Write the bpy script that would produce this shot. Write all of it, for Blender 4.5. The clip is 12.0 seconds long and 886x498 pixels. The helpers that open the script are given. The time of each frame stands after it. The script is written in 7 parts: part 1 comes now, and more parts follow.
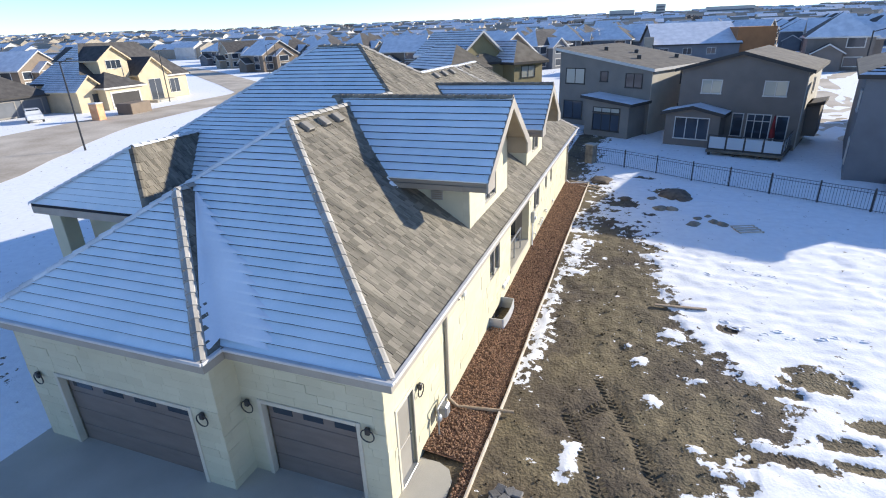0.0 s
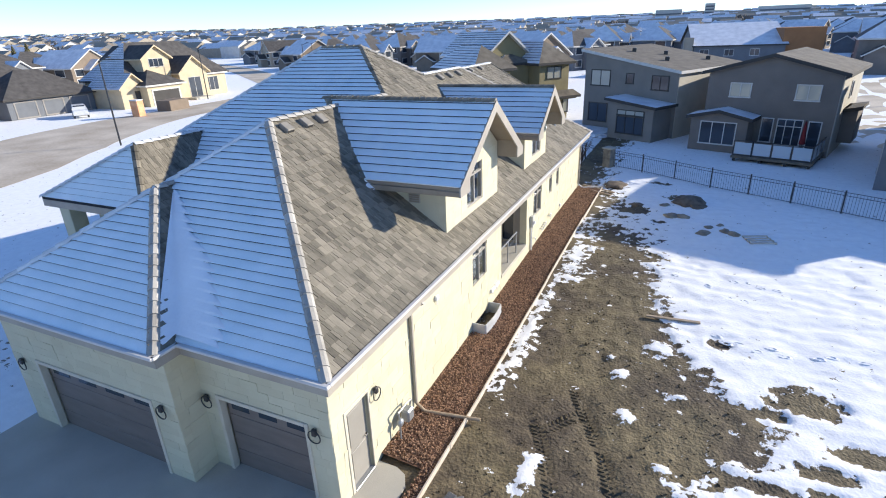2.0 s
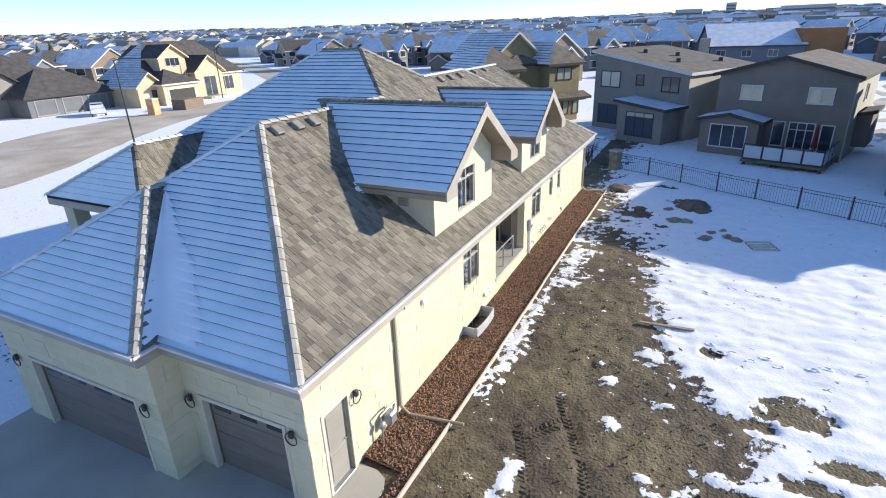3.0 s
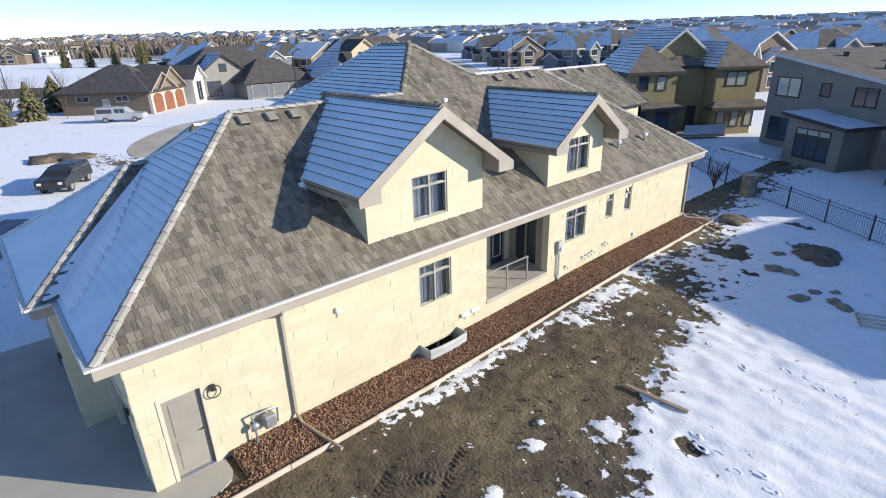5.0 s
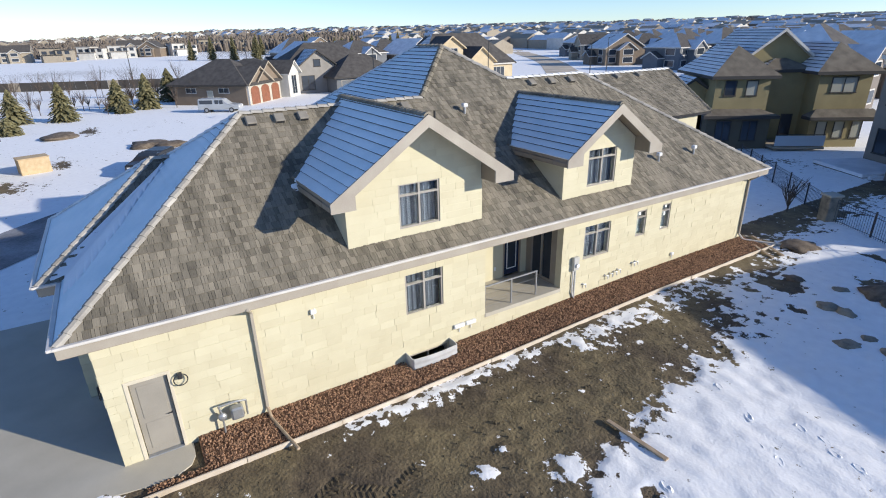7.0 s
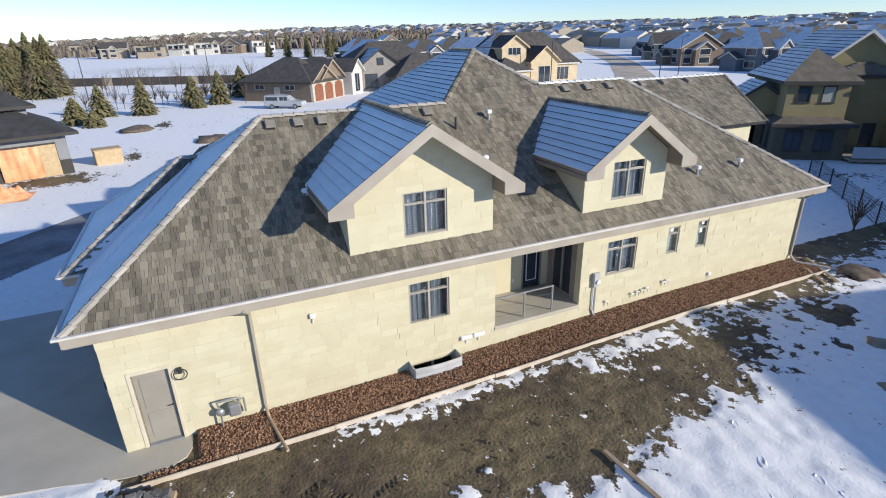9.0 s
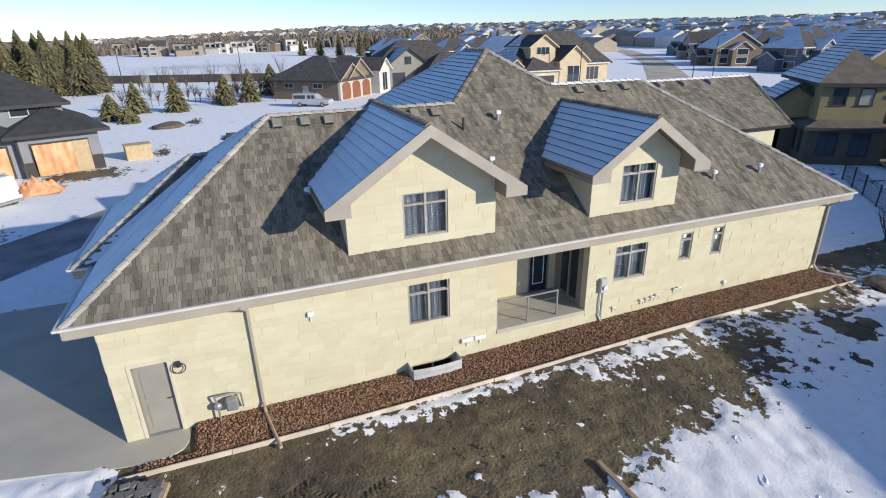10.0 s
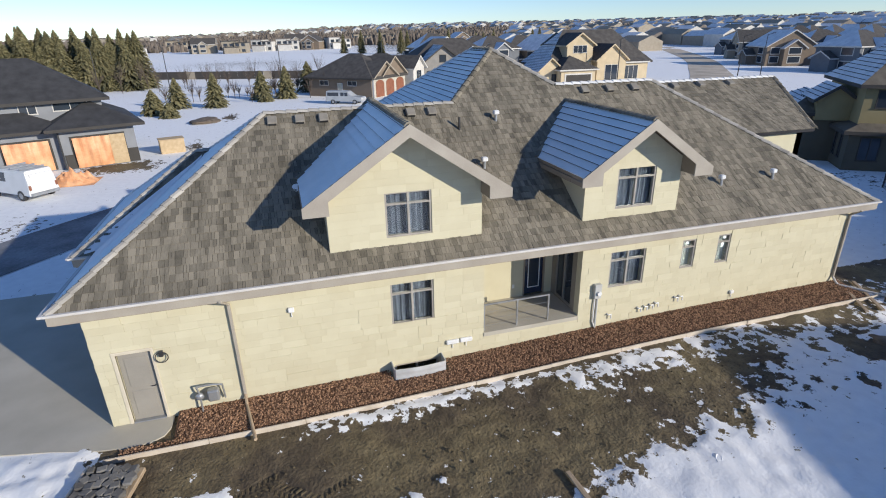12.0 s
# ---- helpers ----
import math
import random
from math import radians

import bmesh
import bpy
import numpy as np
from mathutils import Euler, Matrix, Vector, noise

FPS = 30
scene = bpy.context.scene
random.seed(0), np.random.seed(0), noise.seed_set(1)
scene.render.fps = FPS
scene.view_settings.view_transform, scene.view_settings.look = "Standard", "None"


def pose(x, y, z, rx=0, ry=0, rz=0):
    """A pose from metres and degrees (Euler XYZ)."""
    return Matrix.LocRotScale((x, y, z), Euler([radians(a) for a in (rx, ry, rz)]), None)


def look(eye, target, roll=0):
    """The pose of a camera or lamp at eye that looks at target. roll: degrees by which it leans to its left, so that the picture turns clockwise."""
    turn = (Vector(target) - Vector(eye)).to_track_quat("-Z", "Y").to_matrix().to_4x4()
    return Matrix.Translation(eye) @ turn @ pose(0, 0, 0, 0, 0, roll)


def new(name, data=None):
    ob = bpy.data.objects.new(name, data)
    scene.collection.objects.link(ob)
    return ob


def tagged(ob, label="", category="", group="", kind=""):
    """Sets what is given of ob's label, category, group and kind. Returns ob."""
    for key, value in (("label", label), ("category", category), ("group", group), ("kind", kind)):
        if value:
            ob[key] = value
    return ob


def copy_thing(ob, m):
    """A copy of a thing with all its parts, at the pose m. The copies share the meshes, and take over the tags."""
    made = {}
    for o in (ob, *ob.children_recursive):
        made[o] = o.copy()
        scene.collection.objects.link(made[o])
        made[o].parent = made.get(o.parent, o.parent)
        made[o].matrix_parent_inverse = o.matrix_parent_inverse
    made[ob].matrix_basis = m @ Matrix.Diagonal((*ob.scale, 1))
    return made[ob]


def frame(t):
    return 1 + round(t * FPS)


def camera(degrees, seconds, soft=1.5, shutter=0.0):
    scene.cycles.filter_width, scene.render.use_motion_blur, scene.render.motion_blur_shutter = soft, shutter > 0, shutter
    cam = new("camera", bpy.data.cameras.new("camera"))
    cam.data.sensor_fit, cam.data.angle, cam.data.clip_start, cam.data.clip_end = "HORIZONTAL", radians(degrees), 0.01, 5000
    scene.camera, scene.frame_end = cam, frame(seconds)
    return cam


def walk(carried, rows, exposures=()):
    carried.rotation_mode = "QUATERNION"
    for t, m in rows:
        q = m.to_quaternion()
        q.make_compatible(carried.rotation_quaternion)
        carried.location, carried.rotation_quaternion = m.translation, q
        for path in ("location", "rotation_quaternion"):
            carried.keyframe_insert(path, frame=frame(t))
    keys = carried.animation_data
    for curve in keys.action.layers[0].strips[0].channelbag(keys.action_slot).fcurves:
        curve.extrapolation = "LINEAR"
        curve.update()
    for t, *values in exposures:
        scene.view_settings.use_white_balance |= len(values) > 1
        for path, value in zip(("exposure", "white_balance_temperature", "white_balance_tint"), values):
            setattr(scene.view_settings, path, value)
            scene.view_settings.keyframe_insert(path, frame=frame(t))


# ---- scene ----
cam = camera(80.1, 12.0, soft=1.05)
METRES, EYE, TILT, LEAN, TURN = 16.22, 9.27, 0.0, 0.0, 21.16
ROWS = [
    (0.0, 0.0, 0.0, 0.0, -0.87, -22.54, 2.09),
    (0.5, 0.0279, 0.0051, 0.0007, 0.57, -22.5, 2.09),
    (1.0, 0.0545, 0.0081, 0.0005, 1.79, -22.46, 2.07),
    (1.5, 0.0798, 0.0095, 0.0008, 2.7, -22.46, 2.04),
    (2.0, 0.1034, 0.0098, 0.0006, 3.36, -22.42, 2.0),
    (2.5, 0.1262, 0.0114, 0.003, 4.09, -22.42, 1.96),
    (3.0, 0.1488, 0.0153, 0.0065, 5.1, -22.43, 1.92),
    (5.0, 0.5226, 0.2104, -0.0118, 26.77, -22.02, 1.49),
    (5.5, 0.5995, 0.2717, 0.0066, 33.6, -22.07, 1.3),
    (6.0, 0.6205, 0.2884, 0.0054, 35.25, -22.1, 1.27),
    (6.5, 0.6393, 0.3083, 0.0034, 36.48, -22.11, 1.24),
    (7.0, 0.6585, 0.3265, -0.0011, 37.25, -22.15, 1.25),
    (9.0, 0.7181, 0.407, 0.0114, 44.48, -22.22, 1.17),
    (9.5, 0.732, 0.4268, 0.0117, 46.06, -22.24, 1.14),
    (10.0, 0.7458, 0.4468, 0.012, 47.76, -22.25, 1.11),
    (10.5, 0.7588, 0.4653, 0.0115, 49.21, -22.26, 1.09),
    (11.0, 0.7746, 0.4827, 0.0125, 50.34, -22.29, 1.09),
    (11.5, 0.7879, 0.501, 0.0127, 51.18, -22.32, 1.11),
    (12.0, 0.8003, 0.5225, 0.0118, 52.17, -22.36, 1.08),
]
PATH = [(t, pose(4.17, -7.25, EYE, TILT, LEAN, TURN) @ pose(METRES * x, METRES * y, METRES * z, 90 + pitch, roll, yaw)) for t, x, y, z, yaw, pitch, roll in ROWS]
PATH += [(3.2, look((6.452, -6.064, 9.347), (5.596, -4.423, 8.590), -2.2)), (4.8, look((10.272, -1.918, 9.316), (8.956, -0.613, 8.566), -1.7))]
walk(cam, sorted(PATH, key=lambda r: r[0]),
     exposures=[(0.0, 0.56), (3.0, 0.545), (5.0, 0.31), (7.0, 0.16), (9.0, 0.07), (12.0, -0.12)])

# ---------------------------------------------------------------- light
SUN_AZ, SUN_EL = 39.5, 18.5          # azimuth from +x towards +y, elevation
world = bpy.data.worlds.new("winter_sky")
scene.world = world
world.use_nodes = True
wn = world.node_tree.nodes
sky = wn.new("ShaderNodeTexSky")
sky.sky_type = "NISHITA"
sky.sun_disc = False
sky.sun_elevation = radians(SUN_EL)
sky.sun_rotation = radians(90 - SUN_AZ)
sky.altitude = 1000
sky.air_density, sky.dust_density, sky.ozone_density = 0.9, 0.05, 2.6
wn["Background"].inputs[1].default_value = 0.15
tint = wn.new("ShaderNodeMix")               # clear cold winter air
tint.data_type, tint.blend_type = "RGBA", "MULTIPLY"
tint.inputs[0].default_value = 1.0
tint.inputs[7].default_value = (0.86, 0.955, 1.15, 1)
world.node_tree.links.new(sky.outputs[0], tint.inputs[6])
world.node_tree.links.new(tint.outputs[2], wn["Background"].inputs[0])
sun_data = bpy.data.lights.new("sun", "SUN")
sun_data.energy, sun_data.angle, sun_data.color = 5.0, radians(0.55), (1.0, 0.925, 0.80)
sun = new("sun", sun_data)
sun.matrix_world = look((math.cos(radians(SUN_AZ)) * 60, math.sin(radians(SUN_AZ)) * 60, 60 * math.tan(radians(SUN_EL))), (0, 0, 0))


# ---------------------------------------------------------------- materials
def surface(name, dark, light, scale=3.0, rough=0.8, bump=0.15, fine=60.0, vary=0.0, metal=0.0, island=False, stretch=(1, 1, 1), contrast=(0.3, 0.7)):
    m = bpy.data.materials.new(name)
    m.use_nodes = True
    nt = m.node_tree
    n, l = nt.nodes, nt.links
    b = n["Principled BSDF"]
    b.inputs["Roughness"].default_value, b.inputs["Metallic"].default_value = rough, metal
    geo = n.new("ShaderNodeNewGeometry")
    mp = n.new("ShaderNodeMapping")
    mp.inputs["Scale"].default_value = stretch
    l.new(geo.outputs["Position"], mp.inputs[0])
    big, small = n.new("ShaderNodeTexNoise"), n.new("ShaderNodeTexNoise")
    big.inputs["Scale"].default_value, big.inputs["Detail"].default_value = scale, 5
    small.inputs["Scale"].default_value, small.inputs["Detail"].default_value = fine, 3
    l.new(mp.outputs[0], big.inputs[0])
    l.new(mp.outputs[0], small.inputs[0])
    add = n.new("ShaderNodeMath")
    add.operation = "MULTIPLY_ADD"
    add.inputs[1].default_value = 0.35
    l.new(small.outputs[0], add.inputs[0])
    l.new(big.outputs[0], add.inputs[2])
    last = add.outputs[0]
    if vary:
        rnd = geo.outputs["Random Per Island"] if island else n.new("ShaderNodeObjectInfo").outputs["Random"]
        v = n.new("ShaderNodeMath")
        v.operation = "MULTIPLY_ADD"
        v.inputs[1].default_value = vary
        l.new(rnd, v.inputs[0])
        l.new(last, v.inputs[2])
        last = v.outputs[0]
    ramp = n.new("ShaderNodeMapRange")
    ramp.inputs["From Min"].default_value = contrast[0] + 0.17 + vary * 0.25
    ramp.inputs["From Max"].default_value = contrast[1] + 0.17 + vary * 0.75
    l.new(last, ramp.inputs[0])
    mix = n.new("ShaderNodeMix")
    mix.data_type = "RGBA"
    mix.inputs[6].default_value, mix.inputs[7].default_value = (*dark, 1), (*light, 1)
    l.new(ramp.outputs[0], mix.inputs[0])
    l.new(mix.outputs[2], b.inputs["Base Color"])
    if bump:
        bp = n.new("ShaderNodeBump")
        bp.inputs["Strength"].default_value, bp.inputs["Distance"].default_value = bump, 0.02
        l.new(small.outputs[0], bp.inputs["Height"])
        l.new(bp.outputs[0], b.inputs["Normal"])
    return m


SHAKE = surface("roof_tile", (0.098, 0.086, 0.064), (0.285, 0.250, 0.190), 1.4, 0.85, 0.5, 24, 0.42, contrast=(0.29, 0.72), stretch=(0.45, 1.7, 0.45))
SHAKE_I = surface("roof_tile_joined", (0.098, 0.086, 0.064), (0.285, 0.250, 0.190), 1.4, 0.85, 0.5, 24, 0.42, island=True, contrast=(0.29, 0.72), stretch=(0.45, 1.7, 0.45))
CAP_SNOW = surface("frosted_cap", (0.56, 0.56, 0.55), (0.80, 0.80, 0.79), 1.5, 0.8, 0.2, 25, 0.4)
CAP_PALE = surface("pale_ridge_cap", (0.28, 0.26, 0.23), (0.48, 0.45, 0.40), 2.0, 0.85, 0.3, 30, 0.4)
SNOW_ROOF = surface("roof_snow", (0.62, 0.64, 0.67), (0.84, 0.85, 0.87), 0.9, 0.7, 0.15, 25)
FROST = surface("frosted_tile", (0.76, 0.85, 0.87), (0.90, 0.95, 0.95), 1.1, 0.6, 0.2, 25)
SNOW = surface("snow", (0.84, 0.84, 0.85), (0.93, 0.93, 0.93), 0.8, 0.65, 0.3, 14)
# Near-black for bare butts, deck and course lines; shade is put into it.
TILE_SHADE = surface("tile_gap_shade", (0.012, 0.012, 0.016), (0.03, 0.03, 0.034), 3, 0.9, 0.1, 40)
STONE = surface("cream_stone", (0.535, 0.485, 0.335), (0.63, 0.585, 0.42), 1.6, 0.85, 0.2, 50, 0.5, contrast=(0.15, 0.85))
STONE_I = surface("cream_stone_joined", (0.535, 0.485, 0.335), (0.63, 0.585, 0.42), 1.6, 0.85, 0.2, 50, 0.5, island=True, contrast=(0.15, 0.85))
MORTAR = surface("mortar", (0.56, 0.51, 0.36), (0.62, 0.57, 0.41), 4, 0.9, 0.2, 70)
FASCIA = surface("taupe_fascia", (0.33, 0.29, 0.24), (0.40, 0.36, 0.30), 1.5, 0.5, 0.03, 30)
SOFFIT = surface("taupe_soffit", (0.27, 0.215, 0.155), (0.32, 0.26, 0.19), 1.5, 0.6, 0.05, 30)
GUTTER = surface("gutter_metal", (0.56, 0.53, 0.49), (0.66, 0.63, 0.59), 2, 0.35, 0.02, 30)
DOOR_GREY = surface("taupe_door_paint", (0.275, 0.255, 0.22), (0.325, 0.30, 0.26), 1.5, 0.45, 0.03, 40)
GARAGE = surface("brown_garage_door", (0.17, 0.135, 0.115), (0.21, 0.17, 0.145), 1.5, 0.45, 0.05, 40, stretch=(1, 1, 4))
TRIM = surface("cream_trim", (0.55, 0.49, 0.38), (0.64, 0.58, 0.46), 2, 0.6, 0.05, 40)
BLACK = surface("black_metal", (0.02, 0.02, 0.022), (0.04, 0.04, 0.042), 4, 0.4, 0.02, 40)
GREYMETAL = surface("grey_metal", (0.30, 0.31, 0.32), (0.42, 0.43, 0.44), 3, 0.4, 0.02, 40, metal=0.5)
WHITE = surface("white_plastic", (0.70, 0.70, 0.69), (0.80, 0.80, 0.79), 3, 0.4, 0.02, 40)
FRAME = surface("window_frame", (0.30, 0.275, 0.24), (0.38, 0.35, 0.31), 3, 0.45, 0.02, 40)
CURTAIN = surface("curtain", (0.040, 0.050, 0.068), (0.065, 0.077, 0.098), 2, 0.9, 0.05, 30, stretch=(1, 6, 0.2))
INSIDE = surface("room_inside", (0.10, 0.09, 0.08), (0.16, 0.15, 0.13), 1, 0.9, 0, 30)
CONCRETE = surface("concrete", (0.41, 0.38, 0.315), (0.51, 0.475, 0.40), 0.7, 0.85, 0.2, 50)
TIMBER = surface("raw_timber", (0.30, 0.22, 0.14), (0.48, 0.37, 0.26), 3, 0.8, 0.2, 40, stretch=(1, 6, 6))
EDGING = surface("pale_edging_board", (0.50, 0.42, 0.33), (0.66, 0.58, 0.48), 2, 0.8, 0.2, 40)
GRAVEL = surface("red_brown_stone", (0.095, 0.05, 0.028), (0.42, 0.245, 0.145), 6, 0.85, 0.3, 60, 1.0, island=True)
GRAVEL_BED = surface("stone_bed", (0.07, 0.035, 0.02), (0.20, 0.105, 0.06), 9, 0.9, 0.5, 60)
ROCK = surface("field_stone", (0.16, 0.14, 0.11), (0.34, 0.29, 0.22), 3, 0.85, 0.5, 25)
WELL = surface("galvanised_well", (0.55, 0.56, 0.57), (0.68, 0.69, 0.70), 3, 0.35, 0.05, 40, metal=0.3)
DIRT = surface("dug_soil", (0.08, 0.06, 0.045), (0.20, 0.16, 0.12), 3, 0.95, 0.6, 18)


def glass_material(name, tint, rough=0.04):
    m = bpy.data.materials.new(name)
    m.use_nodes = True
    b = m.node_tree.nodes["Principled BSDF"]
    b.inputs["Base Color"].default_value = (*tint, 1)
    b.inputs["Roughness"].default_value = rough
    b.inputs["Transmission Weight"].default_value = 1.0
    b.inputs["IOR"].default_value = 1.45
    return m


def pane_material(name, c):
    """A window far away: dark glossy glass."""
    m = bpy.data.materials.new(name)
    m.use_nodes = True
    b = m.node_tree.nodes["Principled BSDF"]
    b.inputs["Base Color"].default_value = (*c, 1)
    b.inputs["Roughness"].default_value = 0.06
    b.inputs["Specular IOR Level"].default_value = 0.8
    return m


GLASS = glass_material("clear_glass", (0.80, 0.87, 0.92))
PANE = pane_material("dark_pane", (0.035, 0.045, 0.06))
# Pale pane tone; on the shed-roofed house it is a painted reflection.
PANE_PALE = pane_material("pale_pane", (0.42, 0.42, 0.36))


# ---------------------------------------------------------------- mesh helpers
def mesh_object(name, verts, faces, mats, parent=None, label="", idx=None):
    me = bpy.data.meshes.new(name)
    me.from_pydata([tuple(v) for v in verts], [], faces)
    for m in (mats if isinstance(mats, (list, tuple)) else [mats]):
        me.materials.append(m)
    if idx is not None:
        me.polygons.foreach_set("material_index", idx)
    me.update()
    ob = new(name, me)
    if parent is not None:
        ob.parent = parent
    if label:
        ob["label"] = label
    return ob


def part(name, bm, material, parent, label=""):
    me = bpy.data.meshes.new(name)
    bmesh.ops.recalc_face_normals(bm, faces=bm.faces[:])
    bm.to_mesh(me)
    bm.free()
    for m in (material if isinstance(material, (list, tuple)) else [material]):
        me.materials.append(m)
    ob = new(name, me)
    if parent is not None:
        ob.parent = parent
    if label:
        ob["label"] = label
    return ob


def thing(name, label, category, at=(0, 0, 0), rz=0.0, group="", kind=""):
    e = new(name)
    e.empty_display_size = 0.2
    e.matrix_basis = pose(*at, 0, 0, rz)
    return tagged(e, label, category, group, kind)


def add_box(bm, x0, x1, y0, y1, z0, z1, bevel=0.0, m=None):
    r = bmesh.ops.create_cube(bm, size=1.0, matrix=Matrix.Translation(((x0 + x1) / 2, (y0 + y1) / 2, (z0 + z1) / 2)) @ Matrix.Diagonal((x1 - x0, y1 - y0, z1 - z0, 1)))
    vs = r["verts"]
    if bevel:
        es = list({e for v in vs for e in v.link_edges})
        g = bmesh.ops.bevel(bm, geom=es, offset=bevel, segments=1, affect="EDGES")
        vs = list({v for f in g["faces"] for v in f.verts} | {v for v in vs if v.is_valid})
    if m is not None:
        bmesh.ops.transform(bm, matrix=m, verts=vs)
    return vs


def box_part(name, x0, x1, y0, y1, z0, z1, mat, parent, bevel=0.0, label=""):
    bm = bmesh.new()
    add_box(bm, x0, x1, y0, y1, z0, z1, bevel)
    return part(name, bm, mat, parent, label)


def add_tube(bm, a, b, r0, r1=None, seg=10):
    a, b = Vector(a), Vector(b)
    d = b - a
    m = Matrix.Translation((a + b) / 2) @ d.to_track_quat("Z", "Y").to_matrix().to_4x4()
    bmesh.ops.create_cone(bm, cap_ends=True, segments=seg, radius1=r0, radius2=r0 if r1 is None else r1, depth=d.length, matrix=m)


def tube_part(name, pts, r, mat, parent, label="", seg=10):
    bm = bmesh.new()
    for a, b in zip(pts, pts[1:]):
        add_tube(bm, a, b, r, seg=seg)
    return part(name, bm, mat, parent, label)


def wall_pieces(bm, frame_of, u0, u1, z0, z1, holes, t):
    """A wall u0..u1 by z0..z1 with rectangular holes (u0, u1, z0, z1); frame_of(u, d, z) gives the place, d the depth inwards."""
    us = sorted({u0, u1, *[h[0] for h in holes], *[h[1] for h in holes]})
    for a, b in zip(us, us[1:]):
        mid = (a + b) / 2
        cuts = sorted([(h[2], h[3]) for h in holes if h[0] < mid < h[1]])
        z = z0
        for c0, c1 in cuts + [(z1, z1)]:
            if c0 > z + 1e-4:
                vs = [bm.verts.new(frame_of(u, d, zz)) for u, d, zz in ((a, 0, z), (b, 0, z), (b, 0, c0), (a, 0, c0), (a, t, z), (b, t, z), (b, t, c0), (a, t, c0))]
                for f in ((0, 1, 2, 3), (7, 6, 5, 4), (0, 4, 5, 1), (1, 5, 6, 2), (2, 6, 7, 3), (3, 7, 4, 0)):
                    bm.faces.new([vs[i] for i in f])
            z = max(z, c1)


def spans(poly, v):
    """The stretches of a polygon (u, v) at the level v."""
    xs = []
    for (ua, va), (ub, vb) in zip(poly, poly[1:] + poly[:1]):
        if (va <= v) != (vb <= v):
            xs.append(ua + (ub - ua) * (v - va) / (vb - va))
    xs.sort()
    return list(zip(xs[::2], xs[1::2]))


def face_axes(pts):
    """Origin, u along the eave (first two points), v up the slope, normal upwards."""
    o = Vector(pts[0])
    u = (Vector(pts[1]) - o).normalized()
    n = None
    for p in pts[2:]:
        w = u.cross(Vector(p) - o)
        if w.length > 0.1:
            n = w.normalized()
            break
    if n.z < 0:
        n = -n
    v = n.cross(u)
    if v.z < 0:
        v = -v
    return o, u, v, n


COURSE = 0.232


def deck(bm, pts, t=0.12):
    """A solid slab under one roof face."""
    o, u, v, n = face_axes(pts)
    a = [bm.verts.new(Vector(p)) for p in pts]
    b = [bm.verts.new(Vector(p) - Vector((0, 0, t))) for p in pts]
    bm.faces.new(a)
    bm.faces.new(list(reversed(b)))
    k = len(pts)
    for i in range(k):
        bm.faces.new((a[i], b[i], b[(i + 1) % k], a[(i + 1) % k]))


def snow_courses(pts, parent, seed, lift=0.0, COURSE=COURSE):
    """Roof courses under a thin frozen snow sheet: each course is a wedge, its bare butt edge blackened as a shade
    line.
    """
    o, u, v, n = face_axes(pts)
    poly = [((Vector(p) - o).dot(u), (Vector(p) - o).dot(v)) for p in pts]
    rnd = random.Random(seed)
    top = max(p[1] for p in poly)
    k = 0
    while k * COURSE < top - 0.02:
        vs, fs, idx = [], [], []
        v0, v1 = k * COURSE, min((k + 1) * COURSE + 0.01, top)
        lo, hi = spans(poly, v0 + 1e-3), spans(poly, v1 - 1e-3)
        if len(hi) != len(lo):
            hi = lo
        for (a0, a1), (b0, b1) in zip(lo, hi):
            steps = max(1, int((a1 - a0) / 0.3))
            base = len(vs)
            for i in range(steps + 1):
                s = i / steps
                ua, ub = a0 + (a1 - a0) * s, b0 + (b1 - b0) * s
                h = 0.040 + rnd.uniform(-0.004, 0.004)
                dv = rnd.uniform(-0.003, 0.003)
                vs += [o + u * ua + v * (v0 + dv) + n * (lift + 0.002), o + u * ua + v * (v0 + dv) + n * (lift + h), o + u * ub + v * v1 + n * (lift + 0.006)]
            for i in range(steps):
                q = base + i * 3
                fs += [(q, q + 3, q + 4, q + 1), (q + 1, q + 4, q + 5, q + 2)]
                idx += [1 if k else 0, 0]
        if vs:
            mesh_object("snow_course", vs, fs, [FROST, TILE_SHADE], parent, "", idx)
        k += 1


WIDTHS = [0.07, 0.09, 0.12, 0.15, 0.19]
_tile_cache = {}


def tile_mesh(w, h):
    key = (w, h)
    if key not in _tile_cache:
        g = 0.004
        L = COURSE + 0.05
        vs = [(g, 0, 0), (w - g, 0, 0), (w - g, L, 0), (g, L, 0), (g, 0, h), (w - g, 0, h), (w - g, L, 0.008), (g, L, 0.008)]
        fs = [(4, 5, 6, 7), (0, 1, 5, 4), (1, 2, 6, 5), (3, 0, 4, 7)]
        me = bpy.data.meshes.new("roof_tile")
        me.from_pydata(vs, [], fs)
        me.materials.append(SHAKE)
        _tile_cache[key] = me
    return _tile_cache[key]


